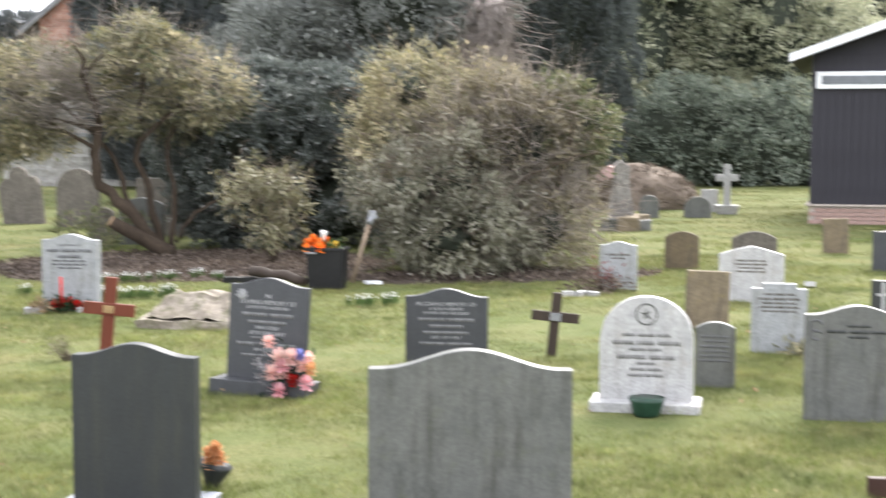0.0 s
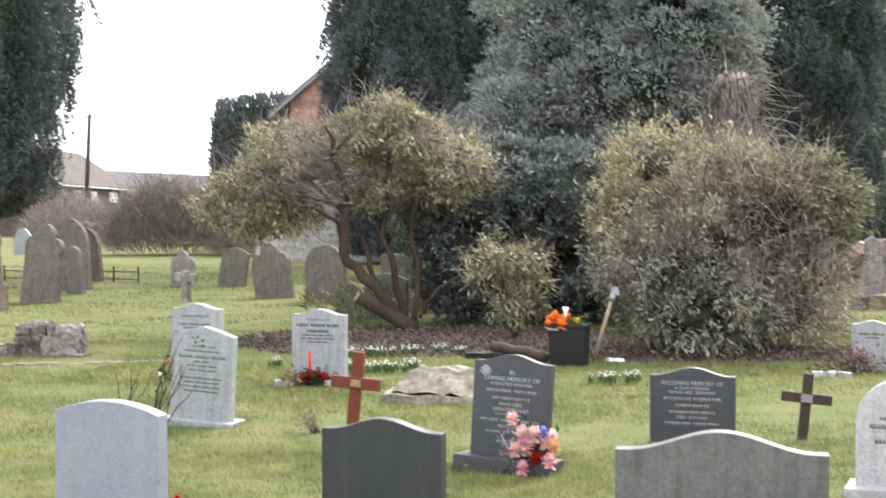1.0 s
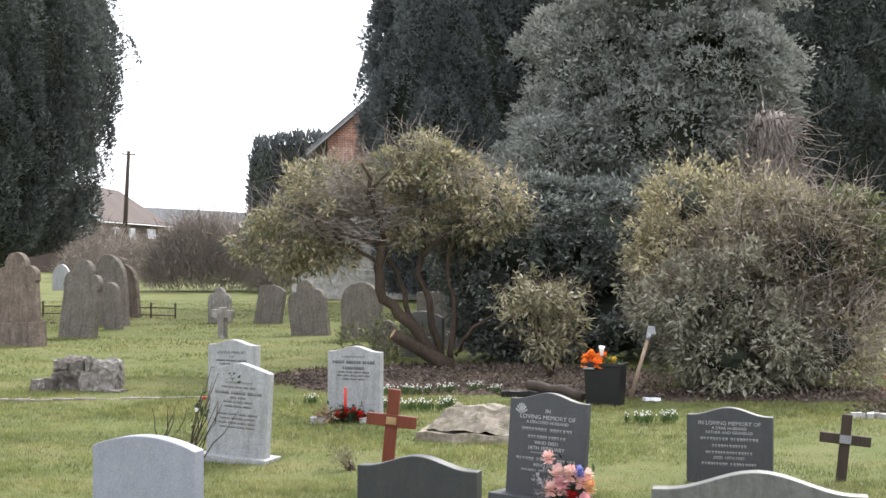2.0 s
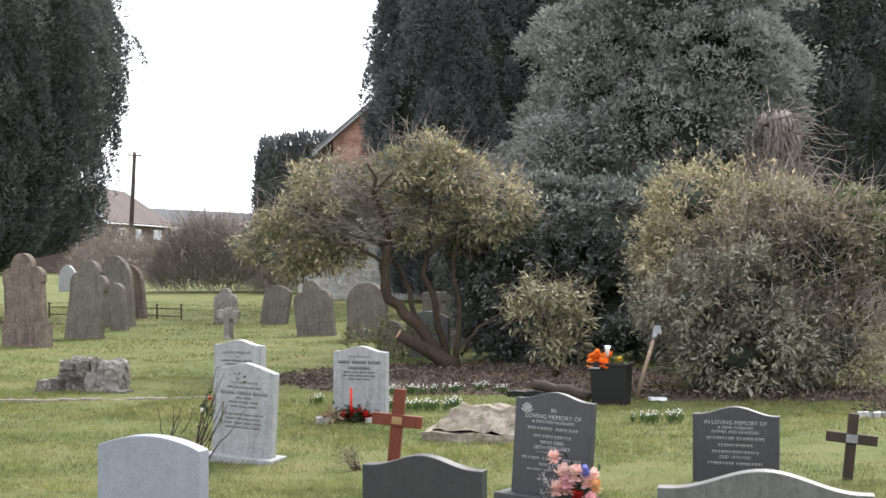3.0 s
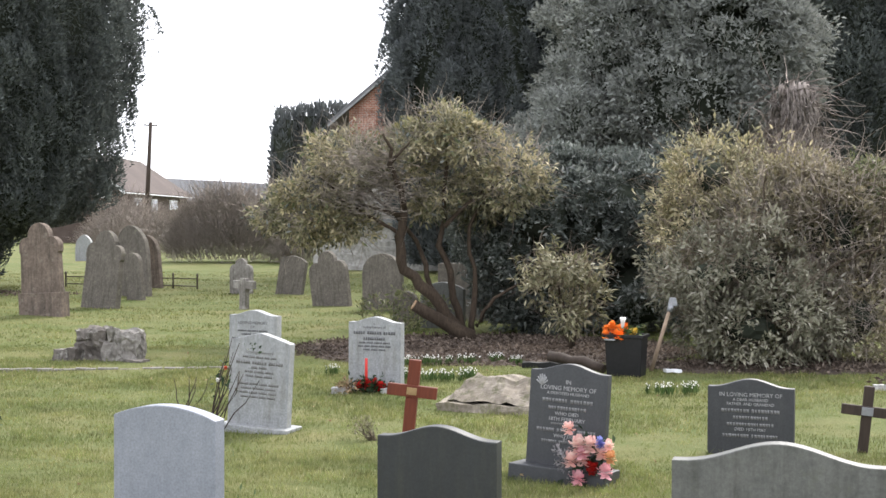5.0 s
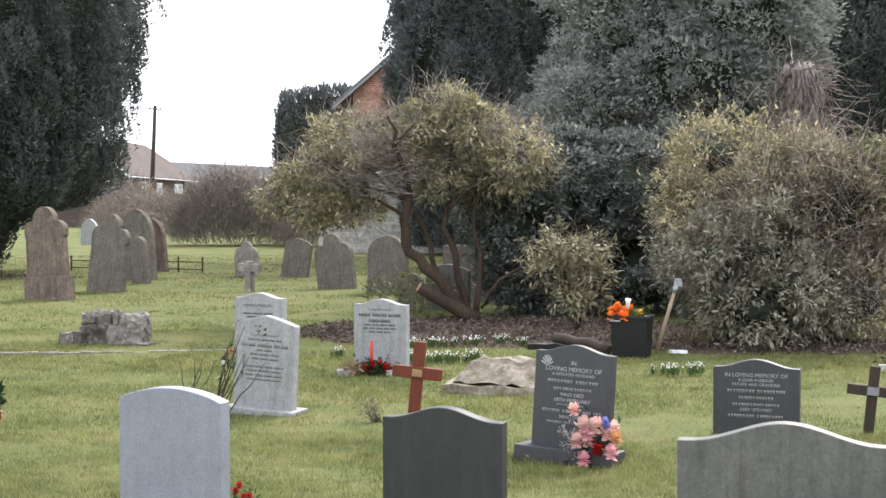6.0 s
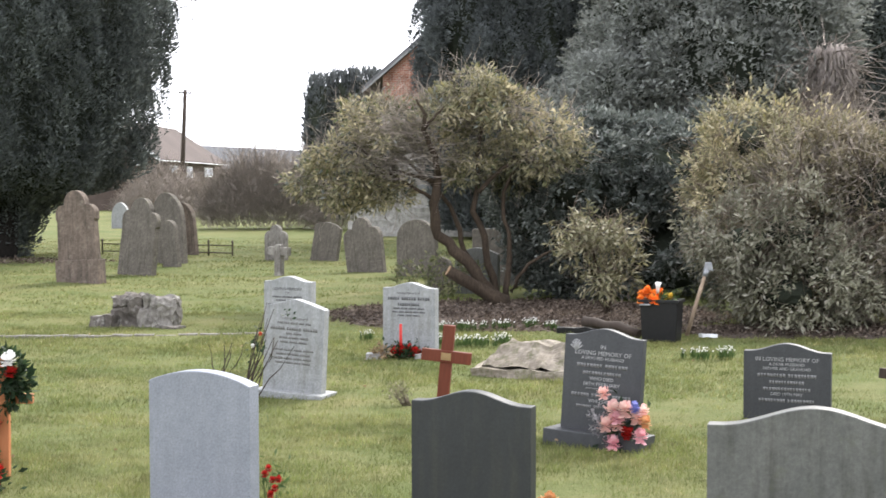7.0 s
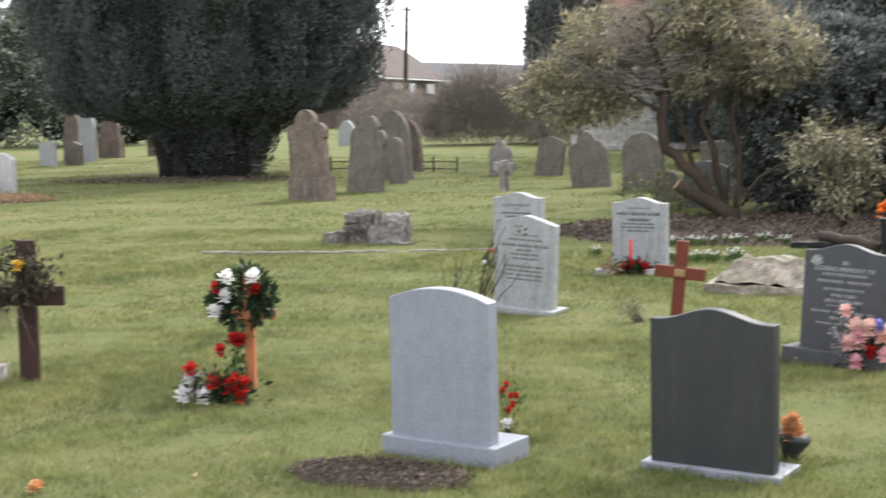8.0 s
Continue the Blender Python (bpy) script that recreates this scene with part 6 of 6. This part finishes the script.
for i in range(16):
    bloom("red_flower", (rng.uniform(-0.15, 0.16), rng.uniform(-0.08, 0.02), rng.uniform(0.03, 0.13)), 0.028, M_RED, ob, rng)
for bx, s in ((-0.27, 0.05), (0.19, 0.04)):
    o2 = thing("white_pebble", -0.82 + bx, 13.93, 0.0, 0, 0, 0, "white stone ornament at a headstone's foot", "stone")
    rough_block("stone", -s * 1.5, s * 1.5, -s, s, 0.0, s * 1.1, M_WHITE, o2, 0.015, 3, bx)
ob = thing("dried_flowers", -1.02, 13.9, 0.0, 0, 0, 0, "dried straw-coloured flowers beside a headstone", "flowers")
greenery("dry_stalks", (0, 0, 0.05), 110, (0.05, 0.03, 0.03), 0.07, 0.3, M_STRAW, ob, rng)

# red flowers and pot behind the near stones
rng = np.random.default_rng(57)
ob = thing("red_flowers", -1.08, 7.06, 0, 0, 0, 0, "spray of red flowers with a white bloom in a grave vase", "flowers")
for bx, bz in ((0.0, 0.30), (0.02, 0.24), (0.05, 0.245), (0.01, 0.17), (0.03, 0.20), (-0.02, 0.27)):
    bloom("red_flower", (bx, -0.02, bz), 0.017, M_RED, ob, rng)
bloom("white_flower", (0.0, -0.02, 0.10), 0.028, M_WHITEPETAL, ob, rng)
k = 16
twigs("stem", np.stack([rng.normal(0, 0.01, k), rng.normal(0, 0.01, k), np.full(k, 0.0)], 1), np.stack([rng.normal(0.05, 0.2, k), rng.normal(0, 0.1, k), np.ones(k)], 1), rng.uniform(0.2, 0.4, k), 0.003, rng, M_GREEN, ob)
greenery("foliage", (0.02, 0, 0.2), 50, (0.04, 0.02, 0.08), 0.05, 0.25, M_GREEN, ob, rng)
ob = thing("flower_pot", 0.30, 6.86, 0, 0, 0, 0, "dark grey stone flower bowl holding faded orange blooms", "pot")
part("bowl", tube(bmesh.new(), [(0, 0, 0.0), (0.0, 0, 0.03), (0.015, 0, 0.09), (0.02, 0, 0.12), (0.02, 0, 0.105)], [0.035, 0.045, 0.075, 0.085, 0.06], 14), M_SLATE, ob)
ob = thing("orange_flowers", 0.31, 6.84, 0.11, 0, 0, 0, "faded orange blooms in a stone bowl", "flowers")
for bx, bz in ((-0.03, 0.06), (0.0, 0.09), (0.02, 0.04), (-0.02, 0.02)):
    bloom("orange_flower", (bx, -0.03, bz), 0.034, M_PEACH, ob, rng)
ob = thing("dried_flowers", -0.64, 10.9, 0.0, 0, 0, 0, "withered posy with pale seed heads lying on the lawn", "flowers")
k = 40
twigs("stem", np.stack([rng.normal(0.05, 0.02, k), rng.normal(0, 0.02, k), np.full(k, 0.0)], 1), np.stack([rng.normal(-0.7, 0.3, k), rng.normal(0, 0.3, k), np.full(k, 0.9)], 1), rng.uniform(0.12, 0.26, k), 0.003, rng, M_TWIG, ob)
greenery("seed_heads", (-0.03, 0, 0.12), 150, (0.05, 0.03, 0.035), 0.025, 0.6, M_RHODO_PALE, ob, rng)

# green bowl before the marble stone
ob = thing("green_bowl", 2.97, 8.12, 0.0, -24, 0, 0, "dark green glazed bowl before a white headstone", "bowl")
part("bowl", tube(bmesh.new(), [(0, 0, 0.0), (0, 0, 0.02), (0, 0, 0.09), (0, 0, 0.115), (0, 0, 0.10), (0, 0, 0.05)], [0.075, 0.085, 0.105, 0.112, 0.10, 0.08], 18), M_GREENPOT, ob)
# dried planting by the bush
rng = np.random.default_rng(58)
ob = thing("dried_planting", 4.72, 14.62, 0, 0, 0, 0, "reddish dried plants round a headstone", "plants")
greenery("dry_leaf", (0, 0, 0.08), 500, (0.16, 0.08, 0.05), 0.06, 0.4, M_LITTER, ob, rng)
greenery("red_leaf", (0.12, 0.05, 0.15), 160, (0.07, 0.05, 0.08), 0.05, 0.4, leaf_material("dull_red_leaves", [(0.0, (0.12, 0.04, 0.035)), (1.0, (0.24, 0.09, 0.08))]), ob, rng)
for i in range(5):
    o2 = thing("white_pebble", 4.32 + 0.07 * i, 14.35 + 0.05 * math.sin(i * 3), 0, i * 40, 0, 0, "white stone edging a small grave bed", "stone", "white bed edging stones")
    rough_block("stone", -0.05, 0.05, -0.03, 0.03, -0.01, 0.05, M_WHITE, o2, 0.015, 3, i)
ob = thing("small_plant", 4.98, 10.12, 0, 0, 0, 0, "low yellowish plant at a headstone's foot", "plant")
greenery("foliage", (0, 0, 0.04), 220, (0.08, 0.05, 0.03), 0.07, 0.3, M_RHODO, ob, rng)
ob = thing("white_plaque", 7.25, 14.7, 0, -20, 0, -20, "small white plaque lying in the grass", "plaque")
part("plaque", one_box(-0.06, 0.06, -0.04, 0.04, 0.0, 0.06, bevel=0.008), M_WHITE, ob)
ob = thing("wooden_marker", 3.45, 6.02, 0, -20, 0, 0, "short dark wooden grave marker", "marker")
part("post", one_box(-0.12, 0.12, 0, 0.05, -0.05, 0.095, bevel=0.008), M_BROWNWOOD, ob)
ob = thing("red_flowers", -13.95, 25.5, 0, 0, 0, 0, "red flowers at the foot of a white headstone", "flowers")
for i in range(9):
    bloom("red_flower", (rng.uniform(0.0, 0.3), -0.05, rng.uniform(0.05, 0.42)), 0.06, M_RED, ob, rng)
greenery("foliage", (0.1, 0, 0.12), 90, (0.12, 0.05, 0.08), 0.08, 0.4, M_DEEPGREEN, ob, rng)

ob = thing("fallen_flower", -3.07, 5.9, 0, 0, 0, 0, "faded orange flower fallen in the grass", "flower")
bloom("petal_head", (0, 0, 0.03), 0.035, M_PEACH, ob, rng, (0, -0.4, 0.9))
# bare rose bushes
for (rx, ry, rh, n, seed, drift) in ((-1.86, 10.8, 0.78, 10, 61, 0.20), (-2.32, 12.4, 0.34, 5, 62, 0.03)):
    rng = np.random.default_rng(seed)
    ob = thing("rose_bush", rx, ry, 0, 0, 0, 0, "almost bare rose bush with thin stems on the lawn", "rose bush")
    for i in range(n):
        tip = Vector((rng.normal(drift, 0.12), rng.normal(0, 0.05), rh * rng.uniform(0.6, 1.05)))
        part("stem", tube(bmesh.new(), wander((rng.normal(0, 0.02), rng.normal(0, 0.015), -0.02), tip, 4, 0.018, rng), [0.006, 0.0055, 0.005, 0.004, 0.0025], 5), M_DARKWOOD, ob)
    if n > 6:
        greenery("foliage", (0.36, 0, 0.73), 12, (0.03, 0.02, 0.04), 0.035, 0.5, M_DEEPGREEN, ob, rng)
        greenery("foliage", (0.12, 0, 0.50), 40, (0.04, 0.03, 0.06), 0.04, 0.5, M_DEEPGREEN, ob, rng)
        bloom("red_bloom", (0.15, -0.05, 0.58), 0.014, leaf_material("orange_red_petals", [(0.0, (0.50, 0.08, 0.04)), (1.0, (0.65, 0.16, 0.09))]), ob, rng)
        bloom("white_bloom", (0.09, -0.05, 0.49), 0.014, M_WHITEPETAL, ob, rng)

# iron rail round an old grave
fence = thing("iron_fence", 0, 0, 0, 0, 0, 0, "low rusty iron rail fence round an old grave", "fence")
posts = [(-9.6, 35.3), (-8.35, 34.95), (-6.77, 34.5), (-6.12, 34.15)]
for fx, fy in posts:
    o2 = part("post", tube(bmesh.new(), [(fx, fy, -0.1), (fx, fy, 0.30), (fx, fy, 0.33), (fx, fy, 0.38)], [0.022, 0.022, 0.034, 0.005], 8), M_IRON, fence)
for (p0, p1) in zip(posts, posts[1:]):
    for z in (0.06, 0.24):
        part("rail", tube(bmesh.new(), [(*p0, z), (*p1, z)], [0.014, 0.014], 6), M_IRON, fence)

# earth heap with a red sheet, beyond the bush
rng = np.random.default_rng(63)
ob = thing("earth_heap", 11.0, 31.2, 0, 0, 0, 0, "rounded brown heap of earth and cuttings", "heap")
bm = bmesh.new()
got = bmesh.ops.create_icosphere(bm, subdivisions=5, radius=1.0)["verts"]
for v in got:
    q = v.co.copy()
    k = 1 + 0.14 * noise.noise(q * 2.2) + 0.05 * noise.noise(q * 7)
    v.co = Vector((q.x * 1.45 * k, q.y * 1.0 * k, max(q.z * 0.98 * k, -0.05)))
part("mound", bm, M_HEAP, ob)
a = rng.normal(0, 1, (900, 3))
a[:, 2] = np.abs(a[:, 2])
a /= np.linalg.norm(a, axis=1)[:, None]
tagged(leaves("cutting", a * np.array((1.45, 1.0, 0.98)), a, rng, 0.14, 0.25, 0.2, M_LITTER, ob), kind="stuff")
ob = thing("red_sheet", 10.1, 30.6, 0.80, 0, 0, 0, "faded red plastic sheet lying on the heap", "sheet")
rough_block("sheet", -0.24, 0.24, -0.2, 0.2, -0.1, 0.16, M_PINKPLASTIC, ob, 0.08, 5, 9)


# ---- beds, litter and snowdrops ----
def patch(name, cx, cy, rx, ry, material, label, height=0.03, seed=0, yaw=0.0):
    bm = bmesh.new()
    rings = []
    mid = bm.verts.new((0, 0, height))
    for k in range(1, 9):
        s = k / 8
        ring = []
        for i in range(48):
            t = 2 * math.pi * i / 48
            e = 1 + 0.16 * noise.noise(Vector((math.cos(t) * 2, math.sin(t) * 2, seed)))
            q = Vector((math.cos(t) * rx * s * e, math.sin(t) * ry * s * e, 0))
            q.z = height * (1 - s ** 3) + (0.02 * noise.noise(q * 6) if k < 8 else -0.04)
            ring.append(bm.verts.new(q))
        rings.append(ring)
    for i in range(48):
        bm.faces.new((mid, rings[0][i], rings[0][(i + 1) % 48]))
        for r0, r1 in zip(rings, rings[1:]):
            bm.faces.new((r0[i], r1[i], r1[(i + 1) % 48], r0[(i + 1) % 48]))
    ob = thing(name, cx, cy, 0.01, yaw, 0, 0, label, "soil bed")
    part("soil", bm, material, ob)
    return ob


def strewn(name, parent, rx, ry, n, size, material, seed, z=0.04, slim=0.5):
    rng = np.random.default_rng(seed)
    a, r = rng.uniform(0, 2 * math.pi, n), np.sqrt(rng.uniform(0, 1, n))
    p = np.stack([np.cos(a) * r * rx, np.sin(a) * r * ry, z * (1 - r ** 3) + rng.uniform(0, 0.02, n)], 1)
    return tagged(leaves(name, p, rng.normal(0, 1, (n, 3)) * np.array((1, 1, 0.35)), rng, size, slim, 0.0, material, parent, spread=0.3), kind="stuff")


bed = patch("leaf_litter_bed", 0.55, 18.6, 2.75, 2.25, M_SOIL, "bed of bare soil and dead leaves under the shrubs", 0.03, 1)
strewn("dead_leaf", bed, 2.7, 2.2, 9000, 0.06, M_LITTER, 71)
bed = patch("leaf_litter_bed", 4.1, 16.5, 2.1, 0.75, M_SOIL, "strip of dead leaves under the large bush", 0.02, 2)
strewn("dead_leaf", bed, 2.05, 0.72, 3000, 0.06, M_LITTER, 72)
bed = patch("soil_bed", -1.58, 6.33, 0.47, 0.20, M_SOIL, "patch of bare dark soil behind a headstone", 0.025, 3, -8)
strewn("soil_crumb", bed, 0.46, 0.19, 1500, 0.026, M_LITTER, 73)
bed = patch("straw_bed", -13.2, 25.0, 1.0, 0.55, M_SOIL, "grave covered with dry straw and cuttings", 0.08, 4)
strewn("dry_straw", bed, 1.0, 0.55, 1600, 0.12, M_STRAW, 74, 0.10, 0.2)
ob = thing("yew_litter", -11.9, 31.6, 0.0, 0, 0, 0, "dark needle litter on the ground under the yew", "litter")
strewn("needle_litter", ob, 3.6, 1.3, 2200, 0.07, M_LITTER, 75, 0.03)


def snowdrops(seed, n, rx, ry):
    rng = np.random.default_rng(seed)
    ob = thing("snowdrop_clump", 0, 0, 0, 0, 0, 0, "clump of white snowdrops in the grass", "flowers", "snowdrops in the lawn")
    a, r = rng.uniform(0, 2 * math.pi, n), np.sqrt(rng.uniform(0, 1, n))
    p = np.stack([np.cos(a) * r * rx, np.sin(a) * r * ry, np.zeros(n)], 1)
    tagged(leaves("leaf_blade", np.repeat(p, 4, 0), np.tile((0, 0, 1.0), (4 * n, 1)), rng, 0.10, 0.09, 0, M_GREEN, ob, up=0.6, spread=0.35), kind="stuff")
    q = p + np.stack([rng.normal(0, 0.01, n), rng.normal(0, 0.01, n), rng.uniform(0.085, 0.135, n)], 1)
    tagged(leaves("snowdrop", np.repeat(q, 3, 0), np.tile((0, 0, -1.0), (3 * n, 1)), rng, 0.019, 0.6, 0.2, M_WHITEPETAL, ob, spread=0.3), kind="stuff")
    return ob


clump = snowdrops(81, 36, 0.15, 0.12)
clump.matrix_basis = pose(2.05, 13.85, 0)
for (sx, sy, yaw, s) in ((2.36, 13.95, 70, 0.8), (-0.28, 14.95, 30, 1.1), (-0.02, 15.0, 160, 1.1), (0.2, 15.2, 100, 0.9), (-0.55, 16.5, 40, 1.0), (-0.2, 16.6, 200, 1.2), (0.15, 16.7, 10, 1.2), (0.55, 16.9, 80, 0.9), (-1.30, 15.5, 20, 0.5), (-0.45, 15.1, 140, 0.9), (0.75, 16.6, 310, 0.7), (-0.75, 16.9, 250, 0.9)):
    copy_thing(clump, pose(sx, sy, 0, 0, 0, yaw) @ Matrix.Diagonal((s, s, 1, 1)))


# ---- grass ----
def lattice(x, y, cell, seed):
    """Smooth random values from -1 to 1 over the plane."""
    g = np.random.default_rng(seed).uniform(-1, 1, (256, 256))
    u, v = x / cell + 1000, y / cell + 1000
    i, j = np.floor(u).astype(int), np.floor(v).astype(int)
    a, b = u - i, v - j
    a, b = a * a * (3 - 2 * a), b * b * (3 - 2 * b)
    q = lambda di, dj: g[(i + di) % 256, (j + dj) % 256]
    return (q(0, 0) * (1 - a) + q(1, 0) * a) * (1 - b) + (q(0, 1) * (1 - a) + q(1, 1) * a) * b


def blades(name, y0, y1, n, height, width, seed, power=1.0):
    """Grass blades over the lawn between two distances, denser in tussocks."""
    rng = np.random.default_rng(seed)
    m = int(n * 1.8)
    y = y0 + (y1 - y0) * rng.uniform(0, 1, m) ** power
    x = rng.uniform(-1, 1, m) * np.maximum(0.62 * (y + 1.5), 7.0)
    dens = 0.5 + 0.5 * (0.6 * lattice(x, y, 0.28, 5) + 0.7 * lattice(x, y, 0.9, 6))
    dens = np.clip(dens, 0, 1)
    keep = rng.uniform(0, 1, m) < 0.35 + 0.65 * dens
    for bx, by, rx, ry in ((0.55, 18.6, 2.6, 2.1), (4.1, 16.5, 2.0, 0.68), (-1.58, 6.33, 0.42, 0.17), (-13.2, 25.0, 0.9, 0.5)):
        keep &= ((x - bx) / rx) ** 2 + ((y - by) / ry) ** 2 > rng.uniform(0.75, 1.1, m)
    x, y, dens = x[keep][:n], y[keep][:n], dens[keep][:n]
    k = len(x)
    h = height * (0.3 + 1.35 * dens) * rng.uniform(0.5, 1.4, k)
    a = rng.uniform(0, 2 * math.pi, k)
    bend = rng.uniform(0.2, 1.0, k) * h
    base = np.stack([x, y, np.full(k, -0.012)], 1)
    side = np.stack([np.cos(a), np.sin(a), np.zeros(k)], 1) * (width * rng.uniform(0.6, 1.3, k))[:, None]
    tip = base + np.stack([-np.sin(a) * bend + rng.normal(0, 0.3, k) * h, np.cos(a) * bend, h + 0.012], 1)
    v = np.stack([base - side, base + side, tip], 1)
    ob = raw(name, v.reshape(-1, 3), np.arange(3 * k).reshape(k, 3), M_BLADE)
    return tagged(ob, "short uneven green grass blades of the churchyard lawn", "grass", kind="stuff")


blades("grass", -6.0, 4.2, 60000, 0.027, 0.0055, 90)
blades("grass", 4.2, 10.5, 300000, 0.024, 0.003, 91)
blades("grass", 10.5, 19, 230000, 0.023, 0.0045, 92, 0.8)
blades("grass", 19, 45, 150000, 0.024, 0.010, 93, 0.8)


def tussocks(n, per, seed):
    """Taller tufts of grass left standing about the lawn."""
    rng = np.random.default_rng(seed)
    y = 5.0 + 17 * rng.uniform(0, 1, n) ** 1.2
    x = rng.uniform(-0.6, 0.6, n) * (y + 1)
    keep = ((x - 0.55) / 2.7) ** 2 + ((y - 18.6) / 2.2) ** 2 > 1
    keep &= ((x - 4.1) / 2.1) ** 2 + ((y - 16.5) / 0.75) ** 2 > 1
    keep &= ((x + 1.58) / 0.5) ** 2 + ((y - 6.33) / 0.22) ** 2 > 1
    x, y = x[keep], y[keep]
    k = len(x) * per
    s = np.repeat(rng.uniform(0.6, 1.5, len(x)), per)
    px, py = np.repeat(x, per) + rng.normal(0, 0.055, k) * s, np.repeat(y, per) + rng.normal(0, 0.045, k) * s
    h = 0.046 * s * rng.uniform(0.5, 1.3, k)
    a = rng.uniform(0, 2 * math.pi, k)
    base = np.stack([px, py, np.full(k, -0.01)], 1)
    side = np.stack([np.cos(a), np.sin(a), np.zeros(k)], 1) * 0.0035
    tip = base + np.stack([rng.normal(0, 0.6, k) * h, rng.normal(0, 0.6, k) * h, h], 1)
    ob = raw("grass", np.stack([base - side, base + side, tip], 1).reshape(-1, 3), np.arange(3 * k).reshape(k, 3), M_TUFT)
    return tagged(ob, "taller tufts of green grass standing in the lawn", "grass", kind="stuff")


tussocks(2600, 34, 95)


def flecks(n, seed):
    rng = np.random.default_rng(seed)
    y = rng.uniform(6.0, 22, n)
    x = rng.uniform(-0.5, 0.5, n) * y
    p = np.stack([x, y, np.full(n, 0.025)], 1)
    return leaves("fallen_petal", p, rng.normal(0, 1, (n, 3)) * np.array((1, 1, 0.2)), rng, 0.035, 0.6, 0, M_STRAW)


tagged(flecks(130, 94), "pale fallen leaves scattered on the lawn", "leaves", kind="stuff")
